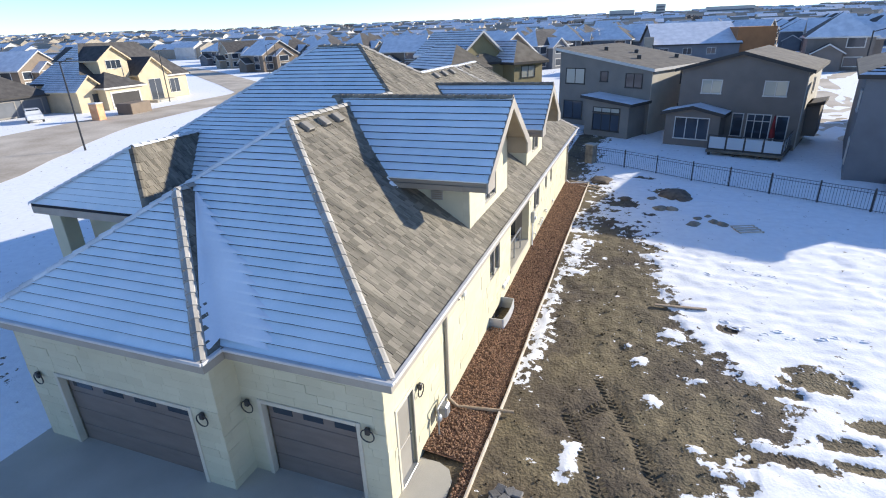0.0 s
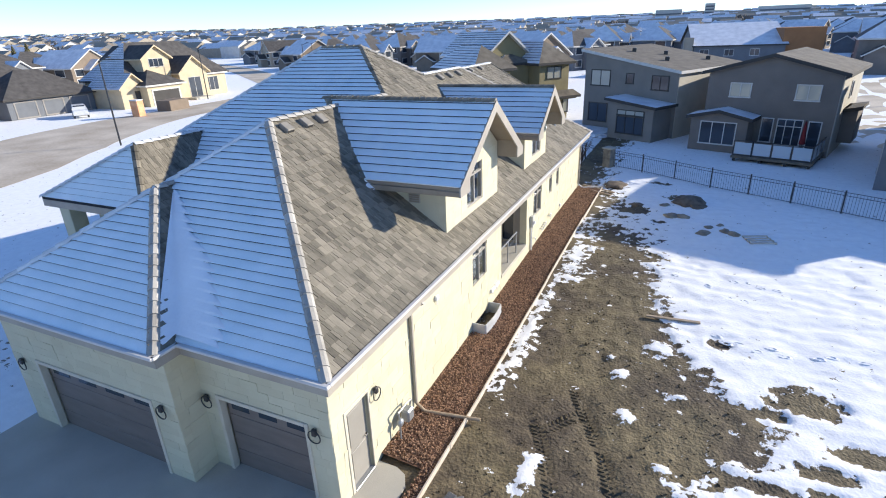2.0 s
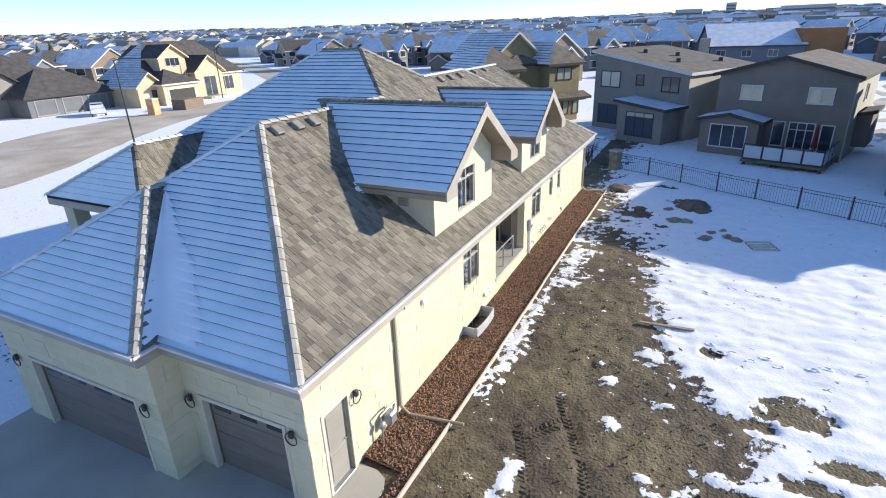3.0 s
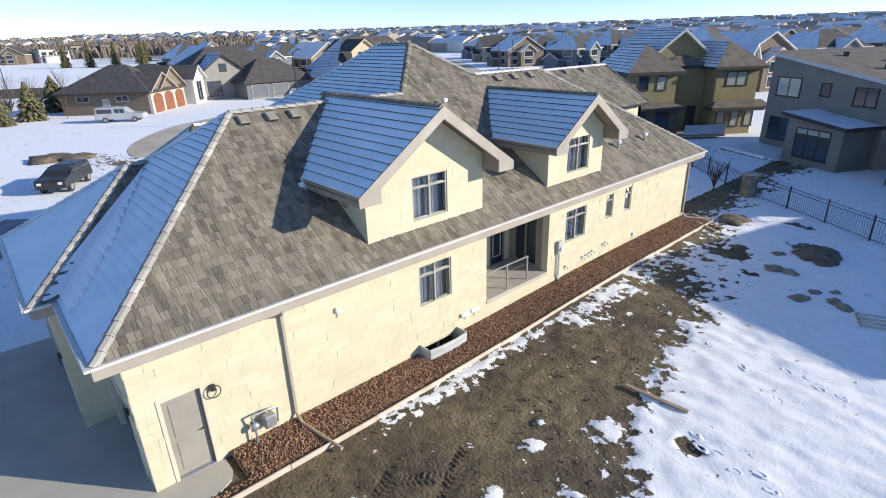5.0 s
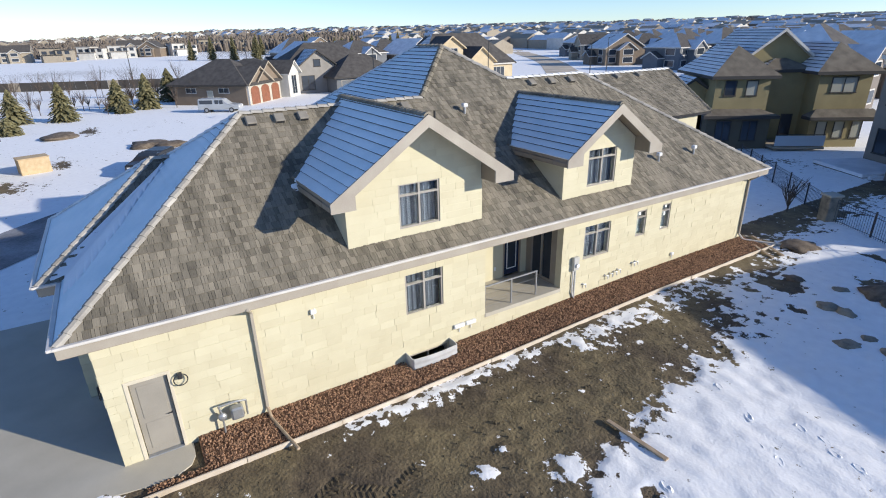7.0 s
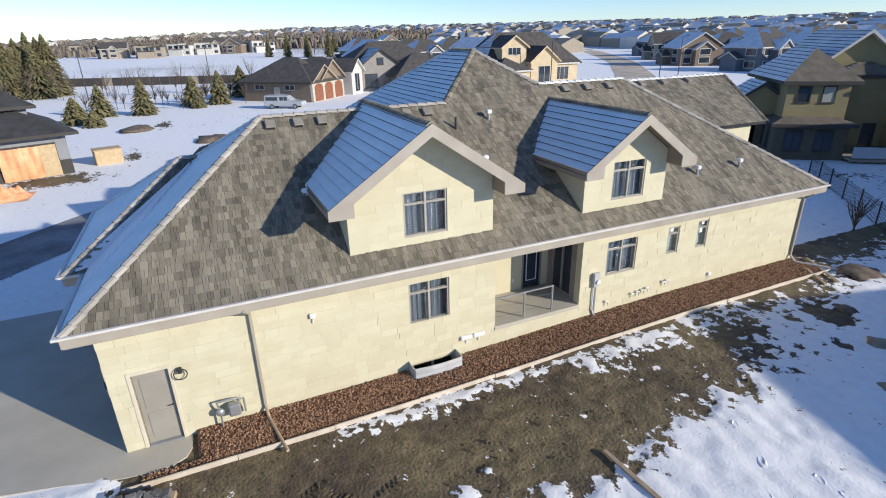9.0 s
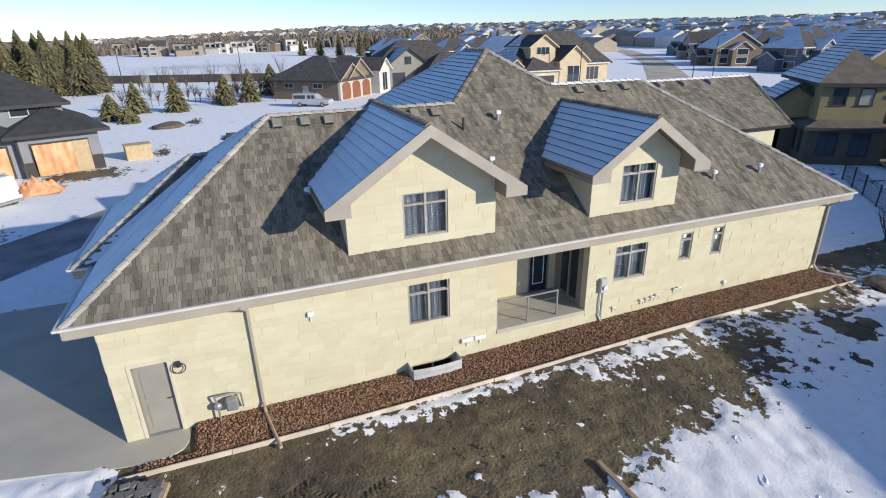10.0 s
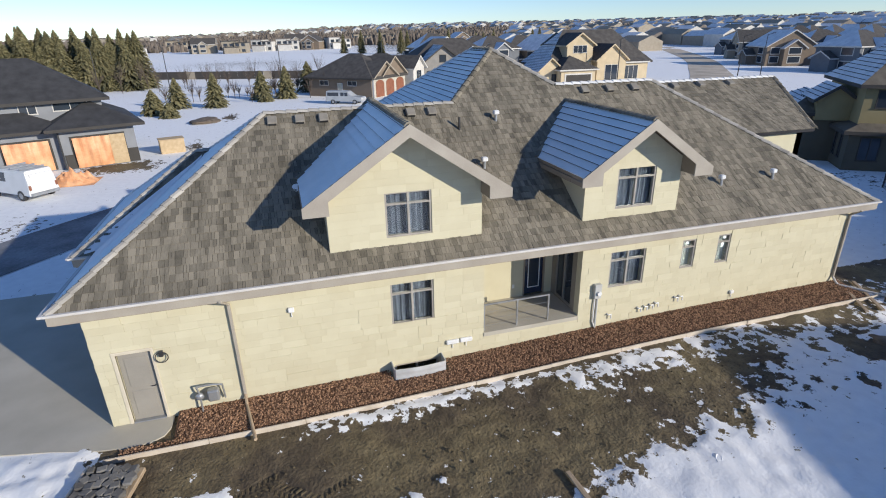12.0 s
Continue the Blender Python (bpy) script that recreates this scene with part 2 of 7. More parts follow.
def tile_courses(pts, parent, seed, near=None, limit=300):
    """Single tiles in staggered courses; those inside near(p) become objects of their own."""
    o, u, v, n = face_axes(pts)
    poly = [((Vector(p) - o).dot(u), (Vector(p) - o).dot(v)) for p in pts]
    rnd = random.Random(seed)
    vs, fs = [], []
    top = max(p[1] for p in poly)
    flip = u.cross(v).dot(n) < 0
    rot = Matrix((u, v, n)).transposed().to_4x4()
    k = made = 0
    while k * COURSE < top - 0.02:
        v0, v1 = k * COURSE, min((k + 1) * COURSE, top)
        vm = (v0 + v1) / 2
        for a0, a1 in spans(poly, vm):
            x = a0
            while x < a1 - 0.01:
                w = rnd.choice(WIDTHS)
                cut = False
                if x + w > a1:
                    w, cut = a1 - x, True
                h = rnd.choice((0.014, 0.020, 0.028))
                d = rnd.uniform(-0.012, 0.012)
                p = o + u * x + v * (v0 + d)
                if near and not cut and made < limit and near(p):
                    ob = new("roof_tile", tile_mesh(w, h))
                    ob.parent = parent
                    ob.matrix_basis = Matrix.Translation(p) @ rot
                    made += 1
                else:
                    L = v1 - v0 + (0.05 if v1 < top else 0)
                    g = min(0.004, w * 0.2)
                    b = len(vs)
                    for (uu, vv, nn) in ((g, 0, 0), (w - g, 0, 0), (w - g, L, 0), (g, L, 0), (g, 0, h), (w - g, 0, h), (w - g, L, 0.008), (g, L, 0.008)):
                        vs.append(p + u * uu + v * vv + n * nn)
                    for f in ((4, 5, 6, 7), (0, 1, 5, 4), (1, 2, 6, 5), (3, 0, 4, 7)):
                        fs.append([b + i for i in (reversed(f) if flip else f)])
                x += w
        k += 1
    ob = mesh_object("roof_tiling", vs, fs, SHAKE_I, parent, "weathered brown-grey tiles in courses")
    ob["kind"] = "stuff"
    return ob


_cap = None


def cap_mesh():
    global _cap
    if _cap is None:
        vs, fs = [], []
        prof = [(-0.125, -0.055), (-0.075, 0.004), (0, 0.030), (0.075, 0.004), (0.125, -0.055)]
        for s, (y, e) in enumerate(((0.0, 0.024), (0.37, -0.006))):
            for x, z in prof:
                vs.append((x, y, z + e + 0.03))
        for i in range(4):
            fs.append((i, i + 1, i + 6, i + 5))
        for x, z in prof:
            vs.append((x, 0.0, z))
        for i in range(4):
            fs.append((10 + i, 11 + i, i + 1, i))
        _cap = bpy.data.meshes.new("ridge_cap")
        _cap.from_pydata(vs, [], fs)
    return _cap


_caps = {}


def caps(a, b, parent, snowy=False, step=0.34):
    """A row of ridge caps from a up to b."""
    mat = {0: SHAKE, 1: CAP_SNOW, 2: CAP_PALE}[int(snowy)]
    if mat.name not in _caps:
        me = cap_mesh().copy()
        me.materials.append(mat)
        _caps[mat.name] = me
    a, b = Vector(a), Vector(b)
    d = b - a
    k = max(1, round(d.length / step))
    y = d.normalized()
    x = y.cross(Vector((0, 0, 1))).normalized()
    z = x.cross(y)
    rot = Matrix((x, y, z)).transposed().to_4x4()
    for i in range(k):
        ob = new("ridge_cap", _caps[mat.name])
        ob.parent = parent
        ob.matrix_basis = Matrix.Translation(a + d * (i / k)) @ rot @ Matrix.Diagonal((1, d.length / k / step * 1.0, 1, 1))


# ---------------------------------------------------------------- ground
def lattice(ix, iy, seed):
    h = (ix * 374761393 + iy * 668265263 + seed * 974711) & 0xFFFFFFFF
    h = ((h ^ (h >> 13)) * 1274126177) & 0xFFFFFFFF
    return ((h ^ (h >> 16)) & 0xFFFF) / 65535.0


def value_noise(x, y, seed):
    ix, iy = np.floor(x).astype(np.int64), np.floor(y).astype(np.int64)
    fx, fy = x - ix, y - iy
    fx, fy = fx * fx * (3 - 2 * fx), fy * fy * (3 - 2 * fy)
    a, b = lattice(ix, iy, seed), lattice(ix + 1, iy, seed)
    c, d = lattice(ix, iy + 1, seed), lattice(ix + 1, iy + 1, seed)
    return (a * (1 - fx) + b * fx) * (1 - fy) + (c * (1 - fx) + d * fx) * fy


def fbm(x, y, seed, octaves=4):
    s = t = 0.0
    for i in range(octaves):
        s = s + value_noise(x * 2 ** i + 31.7 * i, y * 2 ** i + 17.3 * i, seed + i) * 0.5 ** i
        t += 0.5 ** i
    return s / t


def smooth(x, a, b):
    t = np.clip((x - a) / (b - a), 0, 1)
    return t * t * (3 - 2 * t)


def rise(x, y):
    """The far land slopes up gently to the north."""
    r = np.hypot(x, y)
    az = np.degrees(np.arctan2(-x, y))
    return 0.0205 * np.clip(r - 280, 0, 1500) * (0.17 + 0.88 * (1 - smooth(az, 76, 106)))


def base_height(x, y):
    """The lie of the land: the yard rises a little towards the back fence."""
    return -0.08 + 0.33 * smooth(y, 4, 20) * smooth(x, -30, -2) + rise(x, y)


def blob(x, y, cx, cy, rx, ry, turn=0.0):
    c, s = math.cos(turn), math.sin(turn)
    dx, dy = x - cx, y - cy
    return 1 - np.sqrt(((c * dx + s * dy) / rx) ** 2 + ((c * dy - s * dx) / ry) ** 2)


def snow_cover(x, y):
    """1 where snow lies, 0 where soil is bare."""
    wx, wy = (fbm(x * 1.1, y * 1.1, 61, 3) - 0.5) * 1.6, (fbm(x * 1.1, y * 1.1, 67, 3) - 0.5) * 1.6
    p, q = 0.83 * x - 0.56 * y + wx, 0.56 * x + 0.83 * y + wy
    e = (fbm(p * 0.45, q * 0.45, 3, 3) - 0.5) * 2.2 + (fbm(p * 1.3, q * 1.3, 8, 3) - 0.5) * 2.0 + (fbm(p * 4.1, q * 4.1, 77, 2) - 0.5) * 1.7
    edge = np.interp(y, [-8, 0, 3.4, 5.0, 6.1, 7.3, 9.2, 11.6, 15.0, 17.4, 20, 23, 26], [7.6, 7.0, 6.6, 7.9, 8.4, 7.2, 6.5, 5.3, 4.9, 4.3, 3.3, 2.1, 1.0])
    soft = np.interp(y, [0, 6, 12, 15, 19, 23], [0.9, 0.65, 0.8, 1.15, 1.7, 1.3])
    v = (x - edge) / soft + e * 0.75
    # snow left along the edging, and loose patches in the soil
    v = np.maximum(v, 1.0 * blob(x, y, 2.0, 15.2, 0.7, 3.4, 0.05) + e * 0.8 - 0.38)
    v = np.maximum(v, 1.0 * blob(x, y, 1.68, 8.6, 0.36, 4.6, 0.0) + e * 0.5 - 0.3)
    for cx, cy, rx, ry in ((5.7, 8.7, 0.42, 0.5), (3.3, 2.6, 0.26, 0.8), (4.8, 7.0, 0.2, 0.28), (4.4, 7.8, 0.12, 0.14), (5.1, 5.3, 0.24, 0.32), (6.4, 6.55, 0.5, 0.16), (2.5, 3.05, 0.28, 0.10), (6.1, 3.7, 0.35, 0.14), (3.9, 10.9, 0.12, 0.10)):
        v = np.maximum(v, 1.3 * blob(x, y, cx, cy, rx, ry) + e * 0.8 - 0.45)
    # bare islands in the snow
    for cx, cy, rx, ry in ((9.4, 7.35, 0.85, 0.65), (8.5, 6.6, 0.5, 0.22), (9.3, 4.9, 0.75, 0.26), (10.3, 5.8, 0.6, 0.26), (8.2, 4.0, 1.1, 0.30), (9.5, 4.2, 0.6, 0.2), (10.8, 4.5, 0.7, 0.25), (12.5, 4.4, 0.9, 0.4), (3.6, 21.6, 0.8, 0.55), (2.2, 25.4, 0.5, 0.35), (4.4, 27.2, 0.7, 0.25), (7.4, 9.6, 0.35, 0.25), (4.9, 20.0, 0.35, 0.2), (5.6, 24.4, 0.8, 0.5)):
        v = np.minimum(v, -2.2 * blob(x, y, cx, cy, rx, ry) - e * 0.8 + 0.1)
    west = 1.35 + (fbm(x * 0.12, y * 0.12, 21) - 0.42) * 4 + e * 0.4
    for cx, cy, rx, ry in ((-34.2, -8.2, 2.4, 3.2), (-41, -3, 2.6, 1.2), (-60, -1, 3, 0.8), (-38, 8, 2.4, 0.9)):
        west = np.minimum(west, -2.0 * blob(x, y, cx, cy, rx, ry) - e * 1.2 + 0.25)
    v = np.where(x < -1, west, v)
    front = (-0.15 - y) * 2.2 + e * 0.5
    v = np.where((y < 1.2) & (x > -1) & (x < 2.6), np.maximum(v, front), v)
    far = np.sqrt(x * x + y * y)
    v = np.where(far > 160, 0.75 - 0.9 * smooth(far, 260, 420) + (fbm(x * 0.010, y * 0.010, 40) - 0.5) * 4.5, v)
    return np.clip(v * 0.6 + 0.5, 0, 1)


def axis(lo, hi, step, mid_lo, mid_hi, mid, far):
    a = list(np.arange(lo, hi + 1e-6, step))
    left, right = [], []
    x, s = lo, step
    while x > -far:
        s = min(s * 1.14, 0.9) if x > mid_lo else s * 1.3
        x -= s
        left.append(x)
    x, s = hi, step
    while x < far:
        s = min(s * 1.14, 0.9) if x < mid_hi else s * 1.3
        x += s
        right.append(x)
    return np.array(left[::-1] + a + right)


gx = axis(-0.6, 14.0, 0.10, -60, 40, 0.9, 4500)
gy = axis(-3.0, 27.0, 0.10, -45, 60, 0.9, 4500)
X, Y = np.meshgrid(gx, gy)
S = snow_cover(X, Y)
Z = base_height(X, Y)
yard = smooth(X, 0.3, 1.6) * (1 - smooth(np.hypot(X, Y), 60, 120))
Z = Z + 0.05 * smooth(S, 0.42, 0.62) * smooth(X, 1.4, 1.7) + yard * (fbm(X * 0.8, Y * 0.8, 5) - 0.5) * 0.05
# clods and trodden snow
Z = Z + yard * (1 - S) * ((fbm(X * 2.1 + Y * 0.7, Y * 1.3 - X * 0.4, 12, 2) - 0.5) * 0.05 + (value_noise(X * 4.6, Y * 4.6, 19) - 0.5) * 0.045) + yard * S * (fbm(X * 1.4 + Y * 0.6, Y * 2.6 - X * 0.5, 14, 3) - 0.5) * 0.09
# shovelled snow heap at the corner of the drive
Z = Z + 0.07 * smooth(-Y, 0.0, 0.7) * smooth(X, 0.35, 1.0) * (1 - smooth(X, 2.4, 3.4)) * (1 - smooth(-Y, 4, 7)) * (0.3 + 1.4 * fbm(X * 2.6, Y * 2.6, 23, 2))
# wheel tracks pressed into the soil
TRACKS = [((5.9, 0.6), (4.72, 3.9)), ((4.75, 3.8), (3.65, 6.0)), ((4.6, 0.3), (3.83, 2.5)), ((3.85, 2.4), (3.1, 4.2)), ((3.25, 3.9), (4.1, 5.05)), ((2.9, 3.0), (2.7, 13.5)), ((4.3, 4.0), (4.0, 13.0)), ((3.4, 5.5), (3.3, 15.0))]
for (ax, ay), (bx, by) in TRACKS:
    dx, dy = bx - ax, by - ay
    L = math.hypot(dx, dy)
    s = ((X - ax) * dx + (Y - ay) * dy) / L
    d = ((X - ax) * dy - (Y - ay) * dx) / L
    inside = smooth(s, 0, 0.4) * (1 - smooth(s, L - 0.5, L)) * (1 - smooth(np.abs(d), 0.16, 0.26))
    Z = Z + inside * (1 - S) * (-0.035 if L < 6 else -0.015)
nx, ny = len(gx), len(gy)
verts = np.stack([X.ravel(), Y.ravel(), Z.ravel()], 1)
i0 = (np.arange(ny - 1)[:, None] * nx + np.arange(nx - 1)[None, :]).ravel()
quads = np.stack([i0, i0 + 1, i0 + nx + 1, i0 + nx], 1)
me = bpy.data.meshes.new("ground")
me.from_pydata(verts.tolist(), [], quads.tolist())
at = me.attributes.new("snow_cover", "FLOAT", "POINT")
at.data.foreach_set("value", S.ravel().astype(np.float32))
me.polygons.foreach_set("use_smooth", np.ones(len(quads), bool))


def ground_material():
    m = bpy.data.materials.new("soil_and_snow")
    m.use_nodes = True
    n, l = m.node_tree.nodes, m.node_tree.links
    b = n["Principled BSDF"]
    geo = n.new("ShaderNodeNewGeometry")
    att = n.new("ShaderNodeAttribute")
    att.attribute_name = "snow_cover"

    def tex(scale, detail=4):
        t = n.new("ShaderNodeTexNoise")
        t.inputs["Scale"].default_value, t.inputs["Detail"].default_value = scale, detail
        l.new(geo.outputs["Position"], t.inputs[0])
        return t.outputs[0]

    def blend(fac, a, c):
        x = n.new("ShaderNodeMix")
        x.data_type = "RGBA"
        l.new(fac, x.inputs[0])
        for s, val in ((6, a), (7, c)):
            if isinstance(val, tuple):
                x.inputs[s].default_value = (*val, 1)
            else:
                l.new(val, x.inputs[s])
        return x.outputs[2]

    def ranged(v, a, c):
        r = n.new("ShaderNodeMapRange")
        r.inputs["From Min"].default_value, r.inputs["From Max"].default_value = a, c
        l.new(v, r.inputs[0])
        return r.outputs[0]

    big, mid, fine = tex(0.35), tex(3.0, 8), tex(16, 6)
    dark = blend(ranged(mid, 0.36, 0.64), (0.072, 0.053, 0.034), (0.130, 0.098, 0.060))
    pale = blend(ranged(mid, 0.36, 0.64), (0.146, 0.112, 0.059), (0.208, 0.163, 0.087))
    soil = blend(ranged(big, 0.40, 0.58), dark, pale)
    soil = blend(ranged(fine, 0.54, 0.74), soil, (0.060, 0.046, 0.030))
    white = blend(ranged(mid, 0.3, 0.7), (0.87, 0.87, 0.87), (0.95, 0.95, 0.94))
    ragged = n.new("ShaderNodeTexNoise")
    ragged.inputs["Scale"].default_value, ragged.inputs["Detail"].default_value, ragged.inputs["Roughness"].default_value = 2.9, 10, 0.66
    l.new(geo.outputs["Position"], ragged.inputs[0])
    edge = n.new("ShaderNodeMath")
    edge.operation = "MULTIPLY_ADD"
    edge.inputs[1].default_value = 3.1
    l.new(ragged.outputs[0], edge.inputs[0])
    l.new(att.outputs["Fac"], edge.inputs[2])
    fac = ranged(edge.outputs[0], 2.02, 2.08)
    l.new(blend(fac, soil, white), b.inputs["Base Color"])
    b.inputs["Roughness"].default_value = 0.85
    bare = n.new("ShaderNodeMapRange")
    bare.inputs["To Min"].default_value, bare.inputs["To Max"].default_value = 0.95, 0.25
    l.new(fac, bare.inputs[0])
    bp = n.new("ShaderNodeBump")
    bp.inputs["Distance"].default_value = 0.045
    l.new(bare.outputs[0], bp.inputs["Strength"])
    l.new(tex(12, 9), bp.inputs["Height"])
    l.new(bp.outputs[0], b.inputs["Normal"])
    return m


me.materials.append(ground_material())
tagged(new("ground", me), "patchy snow over trampled brown soil", "ground", kind="structure")

# ---------------------------------------------------------------- main house: roof
EZ, PITCH = 3.62, 0.688
X0, XW = 0.45, -9.95                 # east and west eave of the long wing
RIDGE_X, RIDGE_Z = -4.75, 7.20
house = thing("house", "cream stone bungalow with brown tile roof and two dormers", "house", kind="")

peak_e, peak_w = Vector((-7.12, 13.35, 8.83)), Vector((-9.1, 13.35, 8.83))
REAR_X = -5.30
roof = new("roof")
roof.parent = house
tagged(roof, "hipped tile roof, snow on its shaded slopes")


def on_east(x, y):
    return Vector((x, y, EZ + PITCH * (X0 - x)))


NEAR_TILES = lambda p: 0.5 < p.y < 8.5 and p.z < 5.3
east = [on_east(X0, -0.46), on_east(X0, 25.15), on_east(REAR_X, 25.15 - (X0 - REAR_X)), on_east(REAR_X, 15.2), on_east(-7.12, 13.35), on_east(RIDGE_X, 11.0), on_east(RIDGE_X, 4.74)]
north_a = [Vector((X0, -0.46, EZ)), Vector((-3.2, -0.46, EZ)), Vector((XW, -0.46, EZ)), Vector((RIDGE_X, 4.74, RIDGE_Z))]
west_a = [Vector((XW, -0.46, EZ)), Vector((XW, 12, EZ)), Vector((RIDGE_X, 12, RIDGE_Z)), Vector((RIDGE_X, 4.74, RIDGE_Z))]
# tall middle roof
BW, BY0, BY1 = -9.1 - 7.6, 13.35 - 7.6, 13.35 + 7.6
north_b = [Vector((BW, BY0, EZ)), Vector((-6.6, BY0, EZ)), Vector((RIDGE_X - 0.05, 10.95, EZ + (10.95 - BY0) * 0.6855)), peak_e, peak_w]
west_b = [Vector((BW, BY1, EZ)), Vector((BW, BY0, EZ)), peak_w, Vector((-9.1, 13.36, 8.83))]
south_b = [Vector((BW, BY1, EZ)), Vector((-2, BY1, EZ)), peak_e, peak_w]
south_a = [Vector((X0, 25.15, EZ)), Vector((XW - 1, 25.15, EZ)), on_east(REAR_X, 25.15 - (X0 - REAR_X))]
# rear wing behind the hip
wing_e = [Vector((-2.85, 20.6, 5.66)), Vector((-2.85, 25.5, 5.66)), Vector((-6.2, 26.45, 7.37)), Vector((-6.2, 18.0, 7.37))]
wing_w = [Vector((-9.6, 26.0, 5.66)), Vector((-9.6, 18.0, 5.66)), Vector((-6.2, 18.0, 7.37)), Vector((-6.2, 26.45, 7.37))]
# double garage in front
DX0, DX1, DY = -3.25, -9.75, -1.02
dap = Vector((-6.5, 2.22, 5.86))
north_d = [Vector((DX0, DY, EZ)), Vector((DX1, DY, EZ)), dap]
east_d = [Vector((DX0, DY, EZ)), Vector((DX0, -0.40, EZ)), Vector((-6.5, 2.85, 5.86)), dap]
west_d = [Vector((DX1, 3.0, EZ)), Vector((DX1, DY, EZ)), dap, Vector((-6.5, 3.0, 5.86))]
# entry wing to the west
CX0, CX1, CY, CRX, CRZ, CE = -10.7, -16.4, 4.65, -12.3, 5.95, 4.02
cap_f = Vector((CRX, 6.0, CRZ))
cap_b = Vector((CRX, 10.2, CRZ))
north_c = [Vector((CX0, CY, CE)), Vector((CX1, CY, CE)), cap_f]
east_c = [Vector((CX0, CY, CE)), Vector((CX0, 10.2, CE)), cap_b, cap_f]
west_c = [Vector((CX1, 10.2, CE)), Vector((CX1, CY, CE)), cap_f, cap_b]

bm = bmesh.new()
for f in (east, north_a, west_a, north_b, west_b[:3] + [peak_w + Vector((0, 0.3, 0))], south_b, south_a, wing_e, wing_w, north_d, east_d, west_d, north_c, east_c, west_c):
    deck(bm, f)
part("roof_deck", bm, TILE_SHADE, roof)
tile_courses(east, roof, 1, NEAR_TILES)
tile_courses(wing_e, roof, 2)
tile_courses(east_d, roof, 3)
tile_courses(east_c, roof, 4)
for i, f in enumerate((north_a, north_b, north_d, north_c)):
    snow_courses(f, roof, 10 + i)
snow_courses(west_a, roof, 21)
snow_courses(west_b[:3], roof, 22)
snow_courses(west_c, roof, 23)
for a, b, s in ((east[0], east[6], 2), (east[6], east[5], 2), (east[5], east[4], False), (east[3], east[4], 2), (east[3], east[2], True), (east[1], east[2], 2),
                (wing_e[3], wing_e[2], True), (wing_e[1], wing_e[2], False), (peak_e, peak_w, False), (peak_w, north_b[0], True), (north_a[2], north_a[3], True),
                (north_d[0], dap, 2), (north_d[1], dap, True), (dap, east_d[2], 2), (cap_f, cap_b, True), (north_c[0], cap_f, False), (north_c[1], cap_f, True)):
    caps(Vector(a), Vector(b), roof, s)

# snow drift lying in the valley between the two garage roofs
vs, fs = [], []
ROWS_D = 150
for i in range(ROWS_D):
    s = 0.90 * i / (ROWS_D - 1)
    p = Vector((DX0 - 0.06, -0.40, EZ)).lerp(Vector((-6.5, 2.85, 5.86)), s)
    up = math.hypot(p.y + 0.46, PITCH * (p.y + 0.46))
    saw = (up / COURSE) % 1.0
    w = 1.75 * (1 - s / 0.92) ** 0.85 + 0.02
    w *= min(1.0, 0.62 + 1.5 * s) if s < 0.25 else 1.0
    w += (0.34 * (1 - saw) ** 1.5 - 0.1) * min(1.0, 2.2 * w) + 0.10 * math.sin(up * 4.1) * min(1, w)
    w = max(w, 0.03)
    for j in range(-2, 8):
        q = max(0, j) / 7
        if j < 0:
            vs.append((p.x - 0.02, p.y + j * 0.25 * (1 - s), p.z + 0.075))
        else:
            vs.append((p.x - 0.02 + w * q, p.y, EZ + PITCH * (p.y + 0.46) + 0.050 + 0.05 * (1 - q) ** 0.6 - 0.022 * q ** 3))
for i in range(ROWS_D - 1):
    for j in range(9):
        a = i * 10 + j
        fs.append((a, a + 1, a + 11, a + 10))
drift = mesh_object("snow_drift", vs, fs, SNOW, None)
drift.data.polygons.foreach_set("use_smooth", [True] * len(fs))
tagged(drift, "smooth snow drift lying in the roof valley", "snow", kind="stuff")

# eaves: fascia, gutter, soffit
for a, b, c, e, f, g in ((X0 - 0.02, X0 + 0.02, -0.46, 25.15, EZ - 0.27, EZ - 0.025), (DX0 + 0.022, X0 + 0.018, -0.48, -0.44, EZ - 0.268, EZ - 0.027),
                         (DX0 - 0.02, DX0 + 0.02, DY + 0.022, -0.46, EZ - 0.27, EZ - 0.025), (DX1 + 0.022, DX0 + 0.018, DY - 0.02, DY + 0.02, EZ - 0.268, EZ - 0.027),
                         (CX1 + 0.022, CX0, CY - 0.02, CY + 0.02, CE - 0.36, CE - 0.10), (CX1 - 0.02, CX1 + 0.02, CY, 10.2, CE - 0.36, CE - 0.10), (DX1 - 0.02, DX1 + 0.02, DY, 3.0, EZ - 0.27, EZ - 0.025)):
    box_part("fascia", a, b, c, e, f, g, FASCIA, roof, 0.0, "taupe fascia board")
bm = bmesh.new()
add_box(bm, X0 + 0.022, X0 + 0.13, -0.50, 25.18, EZ - 0.02, EZ + 0.045, 0.015)
add_box(bm, DX0 + 0.05, X0 + 0.12, -0.60, -0.485, EZ - 0.02, EZ + 0.045, 0.015)
add_box(bm, DX1, DX0 + 0.1, DY - 0.14, DY - 0.024, EZ - 0.02, EZ + 0.045, 0.015)
add_box(bm, DX0 + 0.022, DX0 + 0.13, DY - 0.1, -0.5, EZ - 0.02, EZ + 0.045, 0.015)
part("gutter", bm, GUTTER, roof, "pale metal gutter along the eave")
bm = bmesh.new()
add_box(bm, -0.05, X0 - 0.022, -0.44, 25.13, EZ - 0.30, EZ - 0.275)
add_box(bm, DX0, -0.052, -0.44, 0.1, EZ - 0.30, EZ - 0.275)
add_box(bm, DX1 + 0.02, DX0 - 0.022, DY + 0.02, 0.1, EZ - 0.30, EZ - 0.275)
